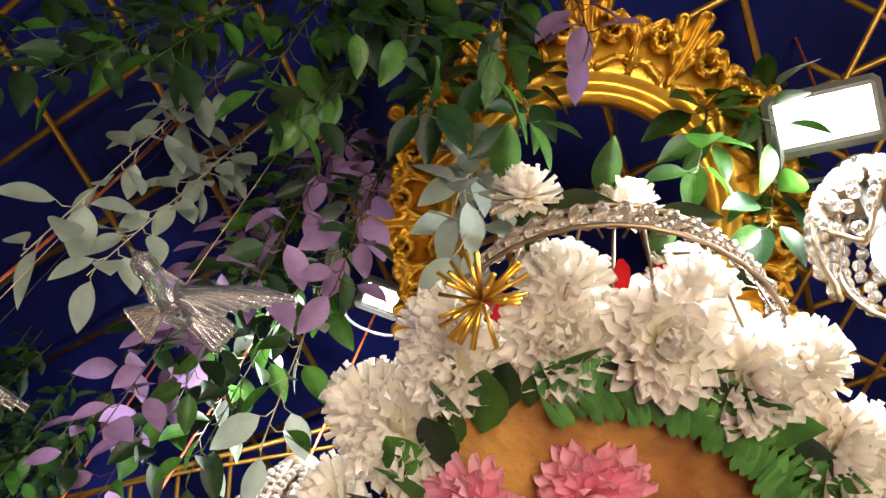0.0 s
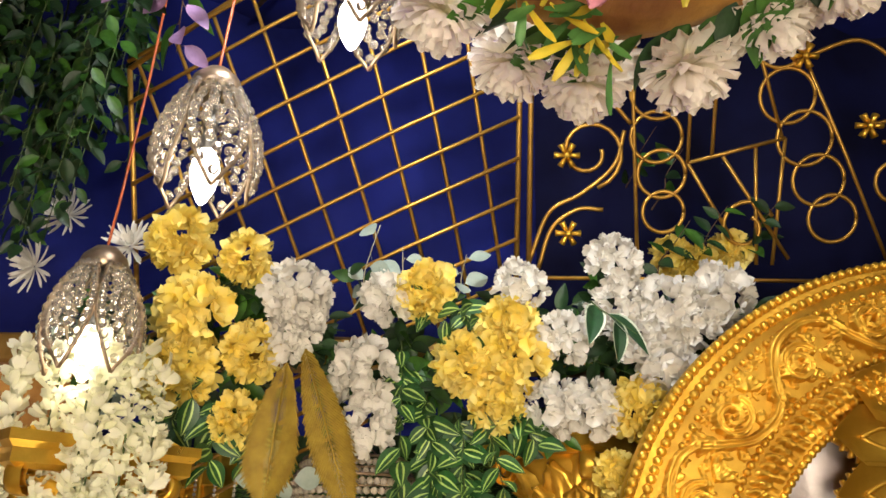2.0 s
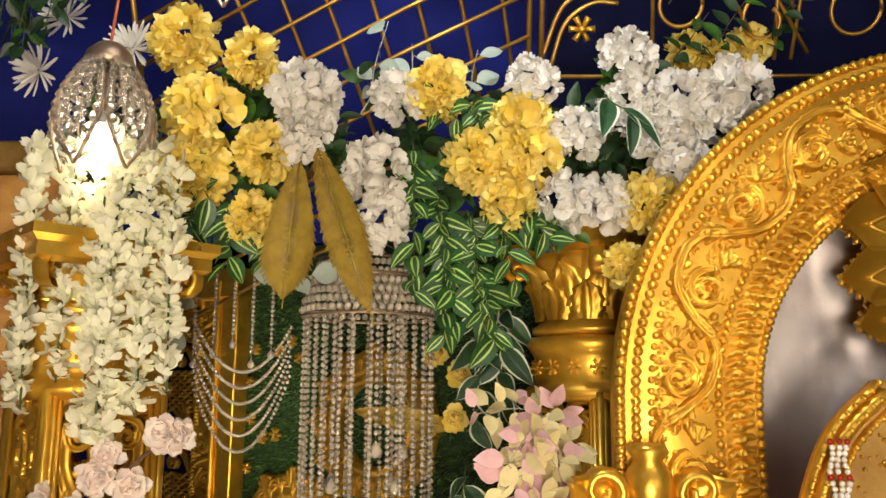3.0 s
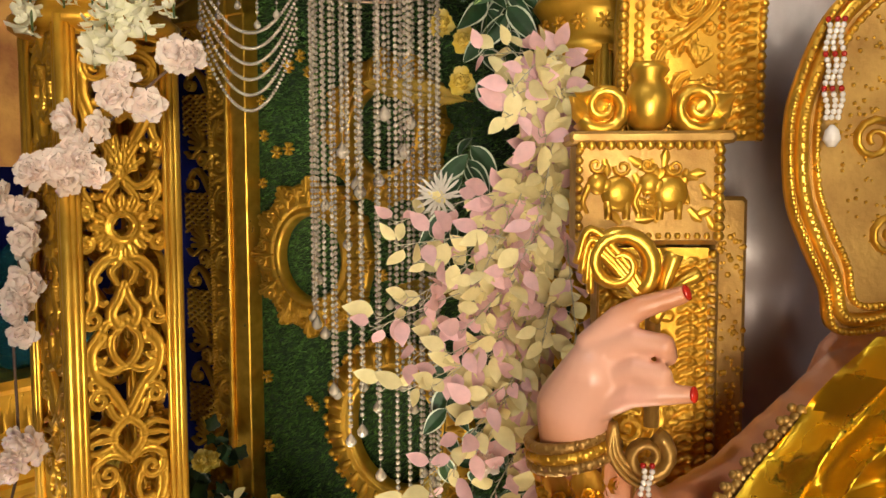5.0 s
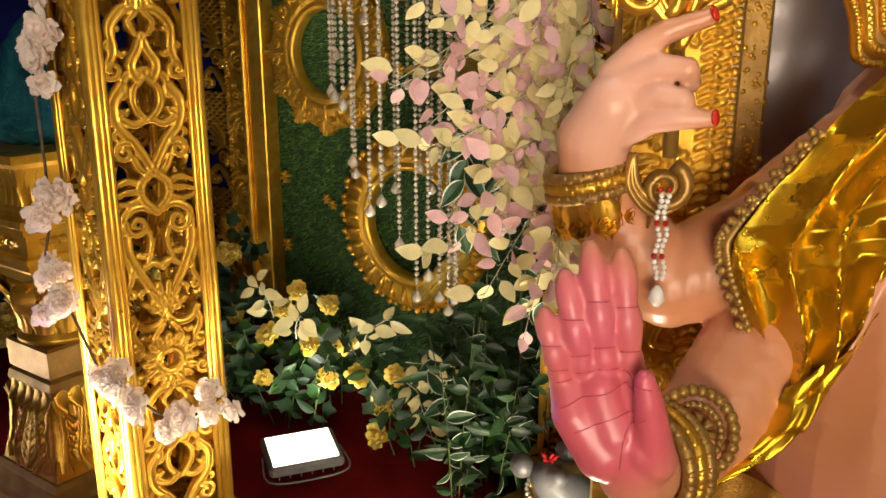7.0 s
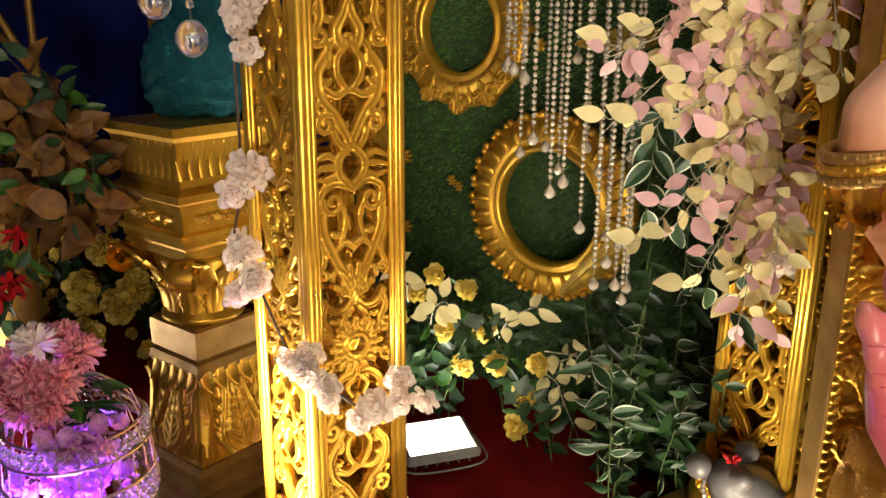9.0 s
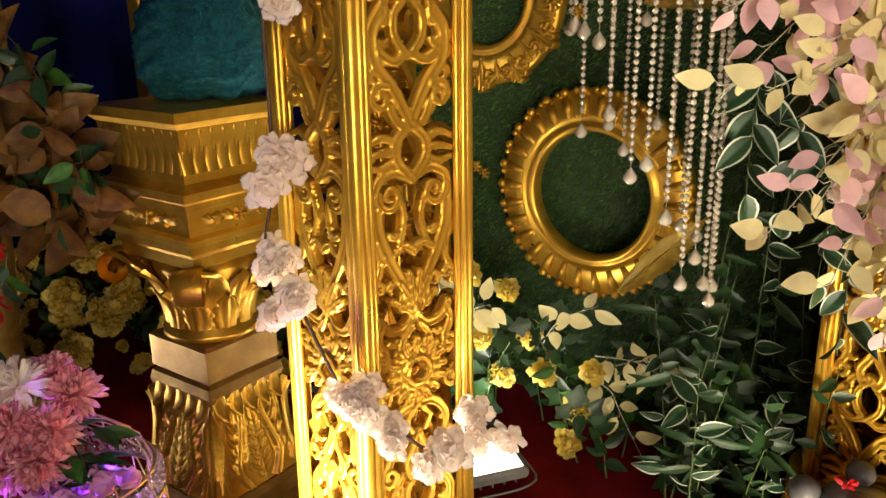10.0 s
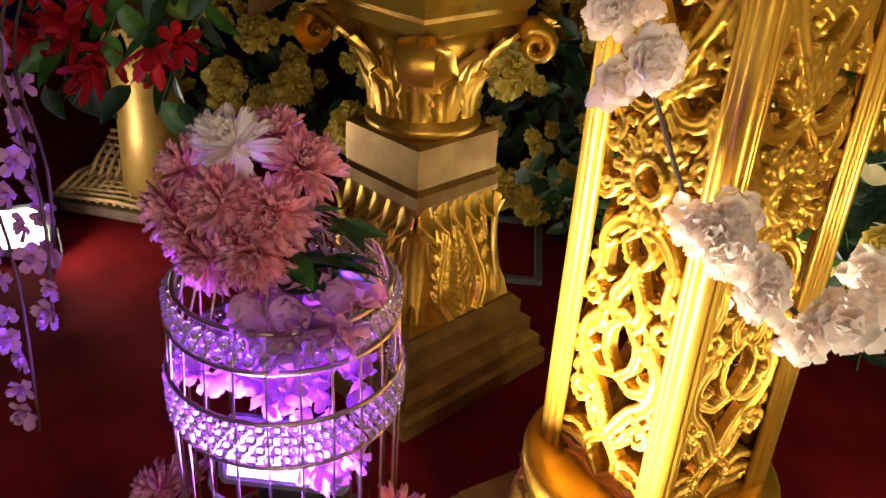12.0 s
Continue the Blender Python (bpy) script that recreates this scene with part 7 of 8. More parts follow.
RED_BEAD = mat("red_bead", (0.45, 0.02, 0.01), (0.35, 0.01, 0.01), 0.25, 0, 30, 0, 1)


def tassel(label, p, L, n=3, bottom=True):
    th = thing("tassel", label, "tassel", "pearl tassels", at(*p))
    for k in range(n):
        mb, mr_ = MB(), MB()
        for i in range(int(L / 0.0115)):
            ball(mb if i % 6 else mr_, ((k - (n - 1) / 2) * 0.014 + 0.004 * math.sin(i * 0.9 + k), -0.002 * k, -0.0115 * i), 0.0062, 6, 5)
        part("pearl_string", mb, PEARL, th)
        part("red_string", mr_, RED_BEAD, th, "red beads")["kind"] = "stuff"
    mb = MB()
    lathe(mb, [(0.004, -L), (0.014, -L - 0.012), (0.018, -L - 0.03), (0.008, -L - 0.045)], 10)
    part("cap", mb, PEARL, th)


tassel("red and white pearl tassel hung from bangle", (0.372, 2.04, 1.46), 0.20, 2)
tassel("red and white pearl tassel on gold plate", (0.757, 2.16, 2.34), 0.21)

# flower-headed staff held in the raised fist
staff = thing("held_ornament", "bronze gold scrolled weapon head in raised fist", "ornament", "", upright(0.37, 2.13, 1.65, 0))
mb = MB()
ribbon(mb, spiral(-0.045, 0.20, 0.075, -0.9, 1.5, 1, 26), 0.040, 0.03, None, 0.018)
for k in range(4):
    ribbon(mb, smooth_path([(0.03, 0.10, 0), (-0.02 - 0.02 * k, 0.19 + 0.01 * k, 0), (-0.10, 0.27 - 0.02 * k, 0), (-0.13 + 0.01 * k, 0.20 - 0.02 * k, 0)], 6), 0.022, 0.022, None, 0.014)
ribbon(mb, smooth_path([(0.03, 0.08, 0), (0.05, 0.16, 0), (0.07, 0.22, 0)], 5), 0.02, 0.022, None, 0.035)
ribbon(mb, smooth_path([(0.03, 0.08, 0), (0.07, 0.15, 0), (0.12, 0.18, 0)], 5), 0.02, 0.022, None, 0.03)
part("upper_scroll", mb, GOLD_BRIGHT, staff)
mb = MB()
ribbon(mb, spiral(0.02, -0.20, 0.05, 1.2, 1.6, -1, 22), 0.034, 0.03, None, 0.014)
for k in range(3):
    ribbon(mb, smooth_path([(-0.05, -0.13, 0), (-0.055 + 0.01 * k, -0.20, 0), (0.0 + 0.012 * k, -0.26 + 0.008 * k, 0), (0.06, -0.235 + 0.012 * k, 0)], 6), 0.018, 0.02, None, 0.012)
ribbon(mb, [(0.0, -0.25), (-0.01, -0.29)], 0.016, 0.014, None, 0.004)
part("lower_scroll", mb, GOLD_DULL, staff)
mb = MB()
tube(mb, [(0.03, 0.10, -0.01), (0.03, -0.14, -0.01)], 0.016, 10)
part("shaft", mb, GOLD_DULL, staff)

# gilded side plate of the headdress
plate = thing("headdress_plate", "gilded beaded plate at the side of headdress", "headdress", "", upright(0, 2.20, 0, 0))
OUT = [(0.86, 2.46), (0.76, 2.36), (0.70, 2.22), (0.682, 2.12), (0.69, 1.98), (0.725, 1.88), (0.765, 1.79), (0.785, 1.705), (0.86, 1.70), (0.95, 1.735), (1.10, 1.80), (1.25, 1.82)]
rim = smooth_path([(a, b, 0) for a, b in OUT], 6)
mb = MB()
n = len(rim)
vs = [(p.x, p.y, 0.0) for p in rim] + [(1.25, 2.46, 0.0)] + [(p.x, p.y, -0.03) for p in rim] + [(1.25, 2.46, -0.03)]
mb.add(vs, [tuple(range(n + 1)), tuple(reversed(range(n + 1, 2 * n + 2)))] + [(i, i + n + 1, i + n + 2, i + 1) for i in range(n)])
part("board", mb, GOLD_DULL, plate, "brown gold glitter board", smooth=False)
centre = Vector((1.10, 2.12, 0))
for k, (f, w, h) in enumerate(((0.99, 0.016, 0.016), (0.93, 0.030, 0.020), (0.86, 0.012, 0.016))):
    mb = MB()
    ring_pts = [centre.lerp(p, f) for p in rim]
    ribbon(mb, ring_pts, w, h)
    for q in ring_pts[::1]:
        ball(mb, q + Vector((0, 0, h * 0.8)), 0.008, 6, 4)
    part("beaded_border", mb, GOLD_BRIGHT, plate)
mb = MB()
for (cx, cy), sg in (((0.90, 1.90), 1), ((0.98, 1.98), -1), ((0.86, 2.10), 1), ((0.93, 2.22), -1), ((1.04, 1.88), 1)):
    ribbon(mb, spiral(cx, cy, 0.045, 1, 1.5, sg, 16), 0.018, 0.016, None, 0.009)
    palmette(mb, cx + 0.03, cy - 0.03, -1 + sg, 0.06, 4, 0.012)
part("scroll_relief", mb, GOLD, plate)
mb = MB()
for q in range(520):
    x, y = rnd.uniform(0.72, 1.2), rnd.uniform(1.76, 2.42)
    if (x - 1.10) ** 2 / 0.34 ** 2 + (y - 2.12) ** 2 / 0.34 ** 2 < 1:
        ball(mb, (x, y, 0.002), rnd.uniform(0.0025, 0.0055), 5, 4)
part("glitter", mb, GOLD_BRIGHT, plate, "gold glitter grains")["kind"] = "stuff"

# ---- mouse figurine ----
MOUSE = mat("dark_grey_paint", (0.10, 0.095, 0.10), (0.065, 0.062, 0.066), 0.4, 0, 14, 0.1, 60)
mb = MB()
capsule(mb, [(0.38, 3.02, 0.12), (0.30, 2.98, 0.22), (0.25, 2.96, 0.27)], [0.13, 0.11, 0.075], 16)
capsule(mb, [(0.25, 2.96, 0.27), (0.27, 2.90, 0.31)], [0.07, 0.03], 12)
ball(mb, (0.15, 2.99, 0.30), 0.045, 12, 8)
ball(mb, (0.30, 3.0, 0.355), 0.04, 12, 8)
capsule(mb, [(0.38, 3.02, FLOOR + 0.10), (0.38, 3.0, 0.1)], [0.17, 0.14], 14)
solid("mouse_figurine", mb, MOUSE, "dark grey mouse figurine beside gold pillar foot", "figurine")
mb = MB()
for i in range(26):
    a = 2 * math.pi * i / 26
    ball(mb, (0.25 + 0.085 * math.cos(a), 2.96 + 0.075 * math.sin(a), 0.225 + 0.03 * math.sin(a)), 0.009, 6, 4)
solid("pearl_collar", mb, PEARL, "pearl collar round the grey mouse figurine", "collar")
mb = MB()
for i in range(14):
    vs, fs = petal(0.035, 0.012, 0.3, 0.2)
    mb.add(vs, fs, aim((0.24, 2.94, 0.345), (rnd.uniform(-1, 1), rnd.uniform(-1, 1), 0.6)) @ rot("Y", -90))
solid("red_crest", mb, RED_PETAL, "small red crest on the grey mouse figurine", "ornament")

# ---- cream and pink leaf spray beside the arch ----
rp = random.Random(71)
for i in range(44):
    t = i / 43
    bx, bz = 0.30 - 0.05 * t, 2.35 - 1.15 * t
    tx, tz = bx + rp.uniform(-0.48, 0.02) * (0.55 + 0.6 * math.sin(math.pi * t)), bz + rp.uniform(-0.42, 0.10)
    kinds = ("pink", "pink", "cream") if i % 3 == 0 else ("cream", "cream", "cream", "pink")
    spray("leaf_branch", "branch of cream and pink silk leaves", (bx, 2.88, bz), (tx, 2.70 + rp.uniform(-.12, .12), tz), kinds, 20, rp, 0.05, 0.80, STEM_PALE, 0.0028, 1.1, "cream and pink leaf branches", 0.04, start=0.2)
for x, y, z in ((0.06, 2.75, 1.22), (0.24, 2.72, 1.08)):
    ob = new("blossom", BLOSSOM[1])
    ob.matrix_basis = aim((x, y, z), (-0.2, -1, 0.2), 30, 0.85)
    tagged(ob, "blush silk blossom among cream leaves", "flower", "blossoms among cream leaves")
ob = new("spider_mum", SPIKY[0])
ob.matrix_basis = aim((-0.07, 2.80, 1.98), (-0.2, -1, 0.2), 10, 0.9)
tagged(ob, "white spidery chrysanthemum among pink leaves", "flower", "blossoms among cream leaves")
for x, y, z in ((0.0, 3.22, 2.48), (-0.01, 3.16, 2.34), (-0.08, 3.3, 2.55)):
    ob = new("yellow_rose", ROSE_Y[0])
    ob.matrix_basis = aim((x, y, z), (-0.1, -1, 0.1), 30, 1.25)
    tagged(ob, "yellow silk rose beside pillar", "rose", "yellow roses by the pillar")
for x0, z0, x1, z1 in ((0.08, 2.75, 0.05, 2.30), (0.14, 2.7, 0.12, 2.4), (0.02, 2.2, -0.06, 1.75), (0.10, 1.5, 0.02, 1.05), (0.20, 1.3, 0.12, 0.85), (-0.04, 1.5, -0.08, 1.1), (0.26, 1.15, 0.20, 0.7)):
    spray("edged_leaf_branch", "branch of green leaves edged white", (x0, 3.15, z0), (x1, 3.02, z1), ("edged",), 10, rp, 0.02, 1.25, STEM, 0.003, 0.9, "white edged leaf branches")

# ---- planting at the foot of the green wall ----
for i in range(40):
    x = -1.35 + 1.65 * rp.random()
    y = 4.55 - 0.55 * (x + 0.9) + rp.uniform(-0.55, -0.1)
    z = FLOOR + rp.uniform(0.0, 0.25)
    kinds = ("dark", "dark", "ivy") if i % 2 else ("dark", "ivy", "ficus")
    spray("foot_planting", "dark green leafy plant on red carpet", (x, y, FLOOR), (x + rp.uniform(-.25, .25), y - rp.uniform(0.05, 0.3), z + rp.uniform(0.25, 0.65)), kinds, 16, rp, 0.1, 1.15, STEM, 0.004, 1.1, "plants along grass wall")
for i in range(22):
    x = rp.uniform(-0.15, 0.35)
    y = rp.uniform(3.15, 3.75)
    spray("dark_planting", "dark leafy plant with white edged leaves", (x, y, FLOOR), (x + rp.uniform(-.15, .15), y - 0.15, rp.uniform(0.3, 1.05)), ("dark", "dark", "lance", "edged", "dark"), 16, rp, 0.1, 0.95, STEM, 0.004, 1.0, "dark plants behind pillar")
for x, z, y in ((-0.84, 0.62, 3.9), (-0.69, 0.56, 3.9), (-0.61, 0.42, 3.8), (-0.79, 0.36, 3.9), (-0.37, 0.30, 3.72), (-0.44, 0.17, 3.7), (-0.45, 0.02, 3.7), (-0.56, 0.26, 3.8), (-0.92, 0.5, 4.0), (-1.02, 0.35, 4.05), (-0.72, 0.2, 3.9), (-1.05, 0.15, 4.0)):
    ob = new("yellow_rose", ROSE_Y[rp.randrange(2)])
    ob.matrix_basis = aim((x, y, z), (rp.uniform(-0.4, 0.4), -1, 0.5), rp.uniform(0, 360), rp.uniform(1.2, 1.6))
    tagged(ob, "pale yellow silk rose low by grass wall", "rose", "yellow roses by grass wall")
for (x, z), (x1, z1) in (((-0.35, 0.35), (-0.02, 0.28)), ((-0.30, 0.30), (0.06, 0.36)), ((-0.35, 0.25), (-0.18, 0.0)), ((-0.95, 0.55), (-0.98, 0.80)), ((-0.85, 0.45), (-0.75, 0.62)), ((-0.55, 0.4), (-0.38, 0.62))):
    spray("cream_leaf_sprig", "sprig of cream leaves over dark planting", (x, 3.88, z - 0.05), (x1, 3.58, z1), ("cream",), 8, rp, 0.04, 0.95, STEM_PALE, 0.0028, 1.0, "cream sprigs by grass wall", 0.03)

# ---- birdcage with flowers ----
cage = thing("birdcage", "silver wire birdcage with crystal bands lit violet", "birdcage", "", at(-1.635, 2.40, 0))
R0 = 0.195
for z, rr in ((FLOOR + 0.02, R0), (0.02, R0), (0.425, R0), (0.51, R0), (0.60, R0 * 0.97), (0.66, R0 * 0.9)):
    mb = MB()
    tube(mb, [(rr * math.cos(t * math.pi / 20), rr * math.sin(t * math.pi / 20), z) for t in range(41)], 0.0045, 6)
    part("hoop", mb, ROSE_WIRE, cage)
for i in range(24):
    a = 2 * math.pi * i / 24
    mb = MB()
    prof = [(R0, FLOOR + 0.02), (R0, 0.3), (R0, 0.5), (R0 * 0.97, 0.60), (R0 * 0.8, 0.70), (R0 * 0.45, 0.76), (0.02, 0.79)]
    tube(mb, [(r * math.cos(a), r * math.sin(a), z) for r, z in prof], 0.0022, 4)
    part("bar", mb, ROSE_WIRE, cage)
for z0, z1, rr in ((0.43, 0.505, R0), (0.605, 0.655, R0 * 0.95)):
    mb = MB()
    rows = 4 if z1 - z0 > 0.06 else 2
    for k in range(rows):
        for i in range(48):
            a = 2 * math.pi * (i + 0.5 * (k % 2)) / 48
            ball(mb, (rr * math.cos(a), rr * math.sin(a), z0 + (z1 - z0) * (k + 0.5) / rows), 0.0105, 7, 5)
    part("crystal_band", mb, CRYSTAL, cage, "band of round crystals")["kind"] = "stuff"
bunch = thing("flower_bunch", "bunch of dusty pink carnations on birdcage", "flowers", "", at(-1.645, 2.38, 0.79) @ Matrix.Scale(0.88, 4))
for p, pale in (((-0.03, -0.06, 0.13), 1), ((-0.14, -0.03, 0.06), 0), ((-0.03, -0.12, 0.05), 0), ((-0.10, -0.10, -0.03), 0), ((0.03, -0.13, -0.03), 0), ((0.07, -0.01, 0.09), 0), ((-0.12, 0.05, 0.09), 1), ((0.0, 0.03, 0.12), 0), ((-0.16, -0.06, -0.01), 0), ((0.05, -0.10, 0.03), 0), ((-0.06, -0.12, -0.06), 0)):
    head("carnation", (DUSTY_PALE if pale else DUSTY)[0 if pale else rp.randrange(2)], bunch, Vector(p), Vector(p) + Vector((0, -0.08, 0.04)), rp, rp.uniform(0.95, 1.15), "dusty pink carnation head")
for i in range(14):
    part("leaf", LEAF["ficus" if i % 2 else "dark"], None, bunch, "", along((0.08 + rp.uniform(-.05, .05), -0.07 + rp.uniform(-.05, .05), -0.03 + rp.uniform(-.06, .05)), (1, rp.uniform(-1, 0.6), rp.uniform(-0.6, 0.4)), rp.uniform(-50, 50), 1.25))
for nm, pts, grp in (("cage_blossom", [(-0.10, -0.05, 0.50), (0.02, -0.08, 0.52), (0.08, 0.0, 0.48), (-0.02, 0.02, 0.46), (-0.08, 0.06, 0.5), (0.10, -0.08, 0.38), (0.05, -0.12, 0.66), (0.12, -0.10, 0.67)], "lilac blossoms in birdcage"), ("base_blossom", [(-0.22, -0.14, 0.10), (-0.25, -0.05, 0.16), (-0.14, -0.22, 0.06), (0.06, -0.22, 0.10), (0.16, -0.16, 0.16), (0.22, -0.05, 0.22), (0.20, 0.0, 0.10), (0.24, -0.12, 0.08), (-0.02, -0.24, 0.04), (0.13, -0.2, 0.03), (-0.26, 0.06, 0.08)], "lilac blossoms round birdcage")):
    for p in pts:
        ob = new(nm, (LILACS if nm[0] == "c" else DUSTY)[rp.randrange(2)])
        ob.matrix_basis = aim((-1.635 + p[0], 2.40 + p[1], p[2]), (p[0], p[1] - 0.1, 0.15), rp.uniform(0, 360), rp.uniform(0.95, 1.2))
        tagged(ob, "lilac pink silk blossom by wire birdcage", "flower", grp)
mb = MB()
lathe(mb, [(0.08, FLOOR), (0.09, FLOOR + 0.01), (0.09, FLOOR + 0.40), (0.08, FLOOR + 0.42)], 30, at(-1.635, 2.46, 0))
solid("cage_drum", mb, DARK, "dark cloth covered drum inside the birdcage", "stand")
spray("fern_sprig", "short green fern sprig on red carpet", (-1.36, 2.40, 0.05), (-1.16, 2.38, 0.14), ("lance", "dark"), 12, rp, 0.02, 0.7, STEM, 0.003, 1.0)

# ---- autumn and red flower arrangement left of the pedestal ----
for i in range(42):
    bx, bz = rp.uniform(-2.32, -1.74), rp.uniform(1.0, 1.52)
    spray("autumn_branch", "branch of brown and amber autumn leaves", (bx - 0.1, 3.05, bz - 0.1), (bx + rp.uniform(-.20, .10), 2.80, bz + rp.uniform(-.15, .18)), ("autumn", "autumn", "dark") if i % 4 else ("dark", "ficus"), 9, rp, 0.03, 0.95, STEM_BROWN, 0.003, 1.0, "autumn leaf branches", 0.03)
for i in range(26):
    ob = new("red_lily", LILY[rp.randrange(2)])
    x, z = rp.uniform(-2.36, -1.92), rp.uniform(0.86, 1.16)
    ob.matrix_basis = aim((x, 2.70 + rp.uniform(-.08, .08), z), (rp.uniform(-.6, .6), -1, rp.uniform(-0.9, 0.3)), rp.uniform(0, 360), rp.uniform(0.9, 1.25))
    tagged(ob, "bright red silk lily under autumn leaves", "flower", "red silk lilies")
for i in range(8):
    x = rp.uniform(-2.25, -1.9)
    spray("lily_leaves", "green lily leaves below red flowers", (x, 2.75, 1.05), (x + rp.uniform(-.12, .12), 2.65, 0.80), ("ficus", "dark"), 7, rp, 0.0, 1.1, STEM, 0.003, 0.8, "lily leaf sprigs")
mb = MB()
lathe(mb, [(0.10, FLOOR), (0.13, FLOOR + 0.02), (0.12, 0.3), (0.15, 0.7), (0.17, 0.95), (0.14, 0.97)], 24, at(-2.9, 4.0, 0))
solid("floor_vase", mb, GOLD_DULL, "tall old gold vase holding autumn leaves", "vase")
for k, (x, y, z0, z1) in enumerate(((-1.99, 2.28, 1.02, 0.55), (-2.08, 2.30, 0.95, 0.30), (-2.02, 2.34, 1.0, 0.62))):
    th = thing("blossom_trail", "hanging trail of small lilac pink blossoms", "blossom", "lilac blossom trails", at(x, y, 0))
    mb = MB()
    tube(mb, smooth_path([(-0.12, 0.72, z0 + 0.12), (-0.08, 0.25, z0 + 0.12), (0, 0, z0), (0.02, 0, (z0 + z1) / 2), (0, 0, z1)], 5), 0.003, 5)
    part("stem", mb, STEM_BROWN, th)
    small_b = flower("small_blossom", 0.026, (5, 3), LILAC, (5, 60), (1.0, 0.75), 0.2, 0, 30 + k)
    n = int((z0 - z1) / 0.05)
    for i in range(n):
        head("small_blossom", small_b, th, Vector((rp.uniform(-.02, .02), rp.uniform(-.02, .01), z0 - 0.055 * i)), (rp.uniform(-0.6, 0.6), -1, 0), rp, rp.uniform(0.8, 1.2))

# peacock-blue glitter vessel on the pedestal
TEAL = mat("teal_glitter", (0.03, 0.22, 0.28), (0.008, 0.05, 0.07), 0.20, 0.8, 90, 1.0, 300)
mb = MB()
prof = [(0.10, 1.36), (0.17, 1.38), (0.205, 1.44), (0.21, 1.52), (0.19, 1.60), (0.15, 1.68), (0.10, 1.76), (0.05, 1.82), (0.01, 1.84)]
vs, n = [], 72
zs = np.linspace(prof[0][1], prof[-1][1], 56)
prof = list(zip(np.interp(zs, [p[1] for p in prof], [p[0] for p in prof]).tolist(), zs.tolist()))
for r, z in prof:
    for i in range(n):
        a = 2 * math.pi * i / n
        q = r * (1 + 0.035 * abs(math.sin(8 * a + z * 10)) + 0.03 * math.sin(5 * a) + 0.022 * math.sin(z * 110 + 2.5 * math.sin(4 * a)))
        vs.append((q * math.cos(a), q * math.sin(a), z + 0.01 * math.sin(9 * a)))
fs = [(k * n + i, k * n + (i + 1) % n, (k + 1) * n + (i + 1) % n, (k + 1) * n + i) for k in range(len(prof) - 1) for i in range(n)]
mb.add(vs, fs + [tuple(reversed(range(n)))])
solid("glitter_vessel", mb, TEAL, "teal glitter pleated vessel on gold pedestal", "vessel", M=at(-1.61, 3.40, 0))

# hanging crystal drops
for x, y, z in ((-0.995, 1.86, 1.68), (-1.05, 1.85, 1.74)):
    mb = MB()
    for k in range(5):
        ball(mb, (x, y, z + 0.055 + 0.05 * k), 0.008, 7, 5)
    ball(mb, (x, y, z), 0.028, 9, 7, 1.1)
    tube(mb, [(x, y, z + 0.02), (x, y, 5.03)], 0.0012, 4)
    solid("hanging_crystal", mb, CLEAR, "clear faceted crystal drop on a thread", "crystal", "", "hanging crystals")

# ---- far left: yellow flower bank, mats and gold stand ----
for i in range(52):
    x = -3.6 + 2.4 * rp.random()
    y = 4.62 + 0.42 * (-(x + 1.9)) * 0.4 + rp.uniform(-0.15, 0.2)
    z = FLOOR + rp.uniform(0.05, 0.9)
    spray("bank_leaves", "dark leafy stems of the flower bank", (x, y + 0.15, z - 0.1), (x + rp.uniform(-.15, .15), y - 0.1, z + rp.uniform(0.0, 0.2)), ("dark", "dark", "ivy"), 12, rp, 0.03, 1.2, STEM, 0.004, 1.1, "leaves of the flower bank")
for i in range(130):
    x = -3.6 + 2.4 * rp.random()
    y = 4.44 + 0.42 * (-(x + 1.9)) * 0.5 + rp.uniform(-0.12, 0.1)
    ob = new("yellow_flower", (ROSE_Y + ROSE_Y + HYD_Y[:1])[rp.randrange(5)])
    ob.matrix_basis = aim((x, y, FLOOR + rp.uniform(0.06, 0.85)), (rp.uniform(-.4, .6), -1, 0.3), rp.uniform(0, 360), rp.uniform(0.9, 1.4))
    tagged(ob, "yellow silk flower in the bank along wall", "flower", "yellow flowers of the bank")
MAT_W = mat("woven_cane", (0.42, 0.27, 0.11), (0.26, 0.15, 0.05), 0.6, 0, 30, 0.3, 150)
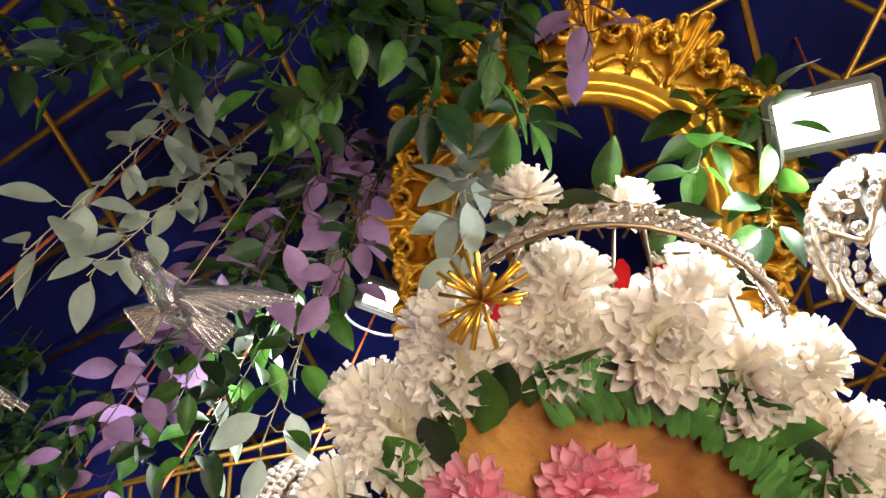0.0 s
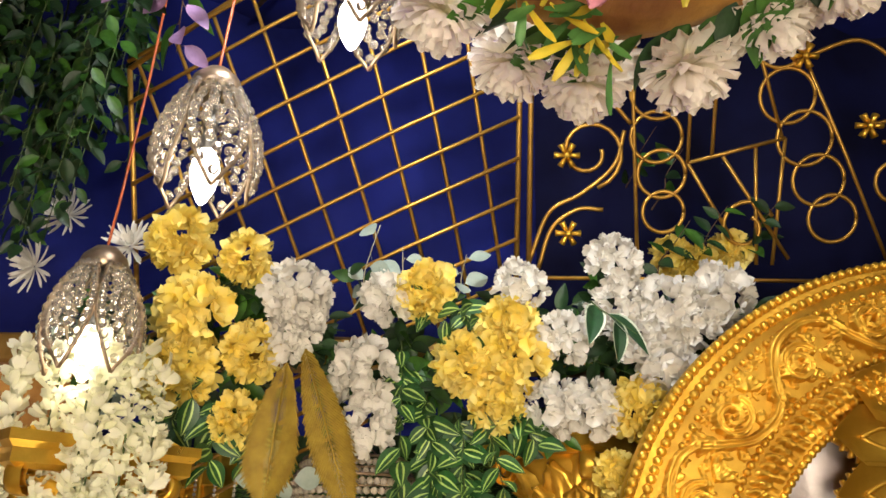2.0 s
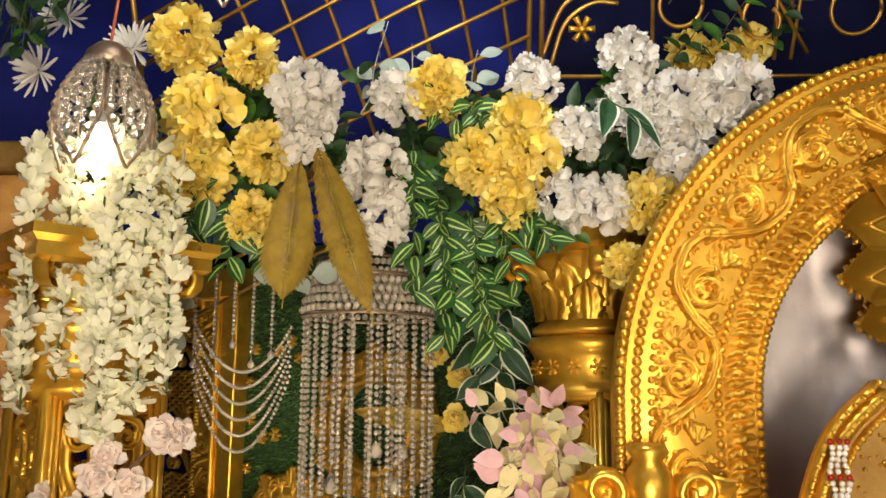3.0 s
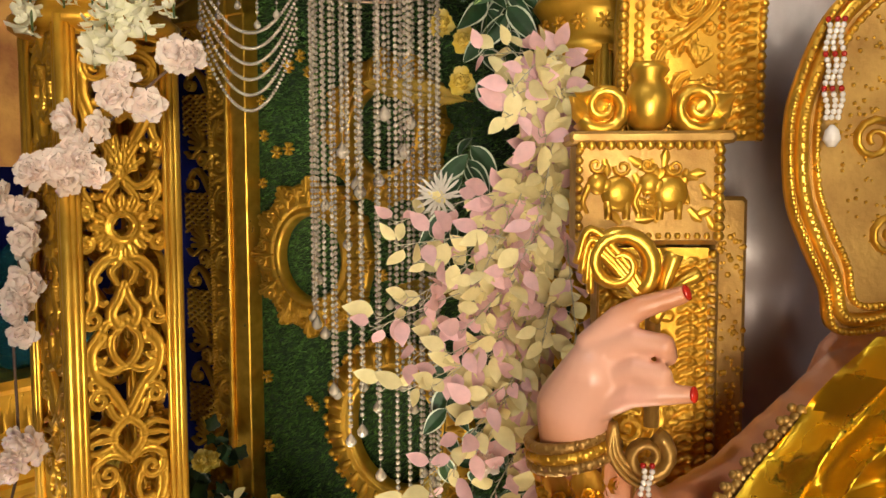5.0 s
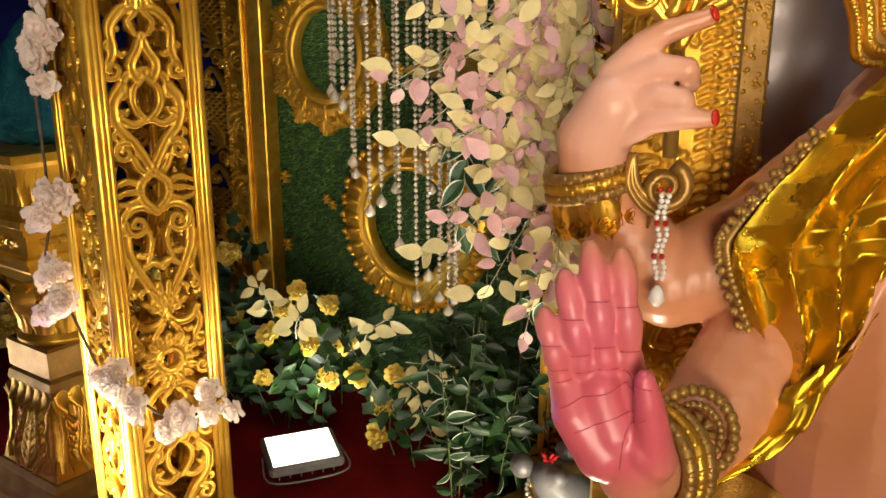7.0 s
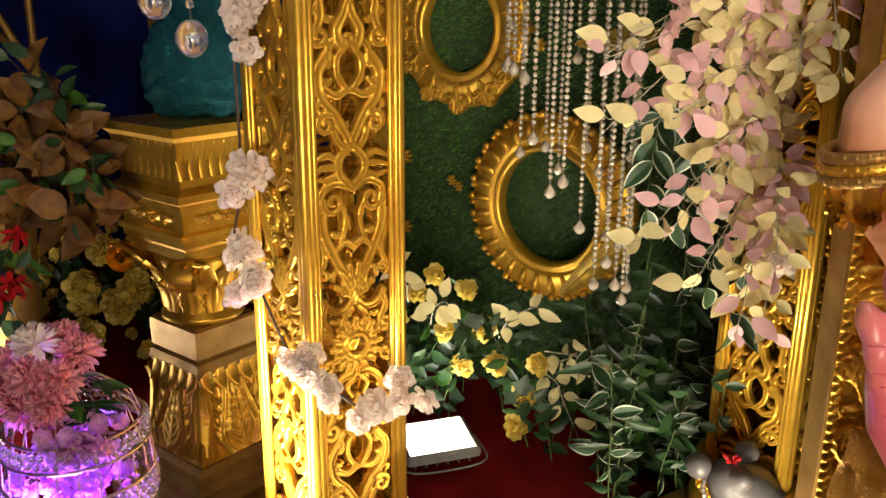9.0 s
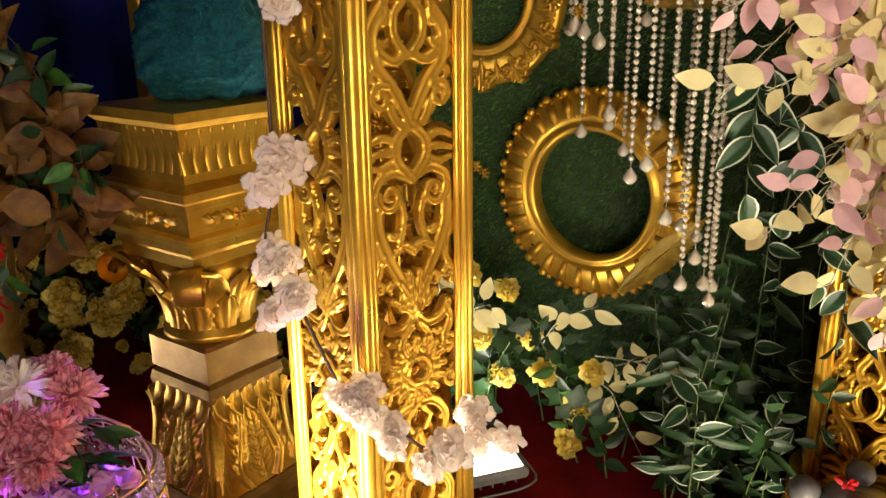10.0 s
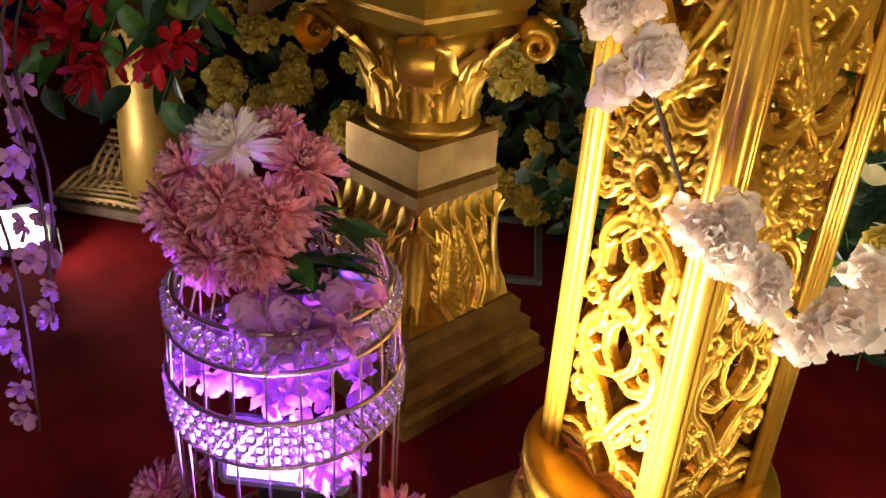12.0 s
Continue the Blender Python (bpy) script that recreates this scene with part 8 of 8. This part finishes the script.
fan = thing("woven_mat", "folded openwork cane mat on low stand", "mat", "", at(-2.98, 3.98, FLOOR + 0.10))
for k, tilt in ((0, 6), (1, 38)):
    mb = MB()
    for i in range(15):
        for M in (rot("X", tilt), ):
            tube(mb, [M @ Vector((-0.26 + 0.037 * i, -0.16, 0.01)), M @ Vector((-0.26 + 0.037 * i, 0.0, 0.03)), M @ Vector((-0.26 + 0.037 * i, 0.16, 0.0))], 0.009, 5)
            if i < 10:
                tube(mb, [M @ Vector((-0.27, -0.16 + 0.034 * i, 0.012)), M @ Vector((0, -0.16 + 0.034 * i, 0.026)), M @ Vector((0.27, -0.16 + 0.034 * i, 0.008))], 0.009, 5)
    part("weave", mb, MAT_W, fan, "", at(0.05 * k, 0.08 * k, 0.05 * k))
mb = MB()
box(mb, 0.6, 0.4, 0.04, at(0, 0.02, -0.04))
for lx in (-0.26, 0.26):
    for ly in (-0.14, 0.16):
        box(mb, 0.03, 0.03, 0.06, at(lx, ly, -0.075))
part("low_stand", mb, STEM_BROWN, fan, "dark wooden low stand", smooth=False)
fr_ = thing("floor_frame", "thin grey metal frame lying on red carpet", "frame", "", at(-1.62, 4.15, FLOOR + 0.012) @ rot("Z", 8))
for sx, sy, p in ((0.5, 0.03, (0, 0.25, 0)), (0.5, 0.03, (0, -0.25, 0)), (0.03, 0.47, (0.235, 0, 0)), (0.03, 0.47, (-0.235, 0, 0))):
    mb = MB()
    box(mb, sx, sy, 0.024, at(*p), 0.004)
    part("rail", mb, LAMP_BODY, fr_, smooth=False)
stand = thing("gold_stand", "gold bars of a stand before blue drape", "stand", "", at(-3.3, 5.0, 0))
for a, b in (((-0.55, 0, 2.4), (0.05, 0, 1.35)), ((0.05, 0, 2.8), (0.05, 0, 1.2)), ((-0.3, 0, 1.75), (0.15, 0, 1.25)), ((0.05, 0, 1.2), (0.05, 0, FLOOR)), ((-0.5, 0, 1.2), (-0.5, 0, FLOOR))):
    mb = MB()
    tube(mb, [a, b], 0.022, 8)
    part("bar", mb, GOLD_DULL, stand)
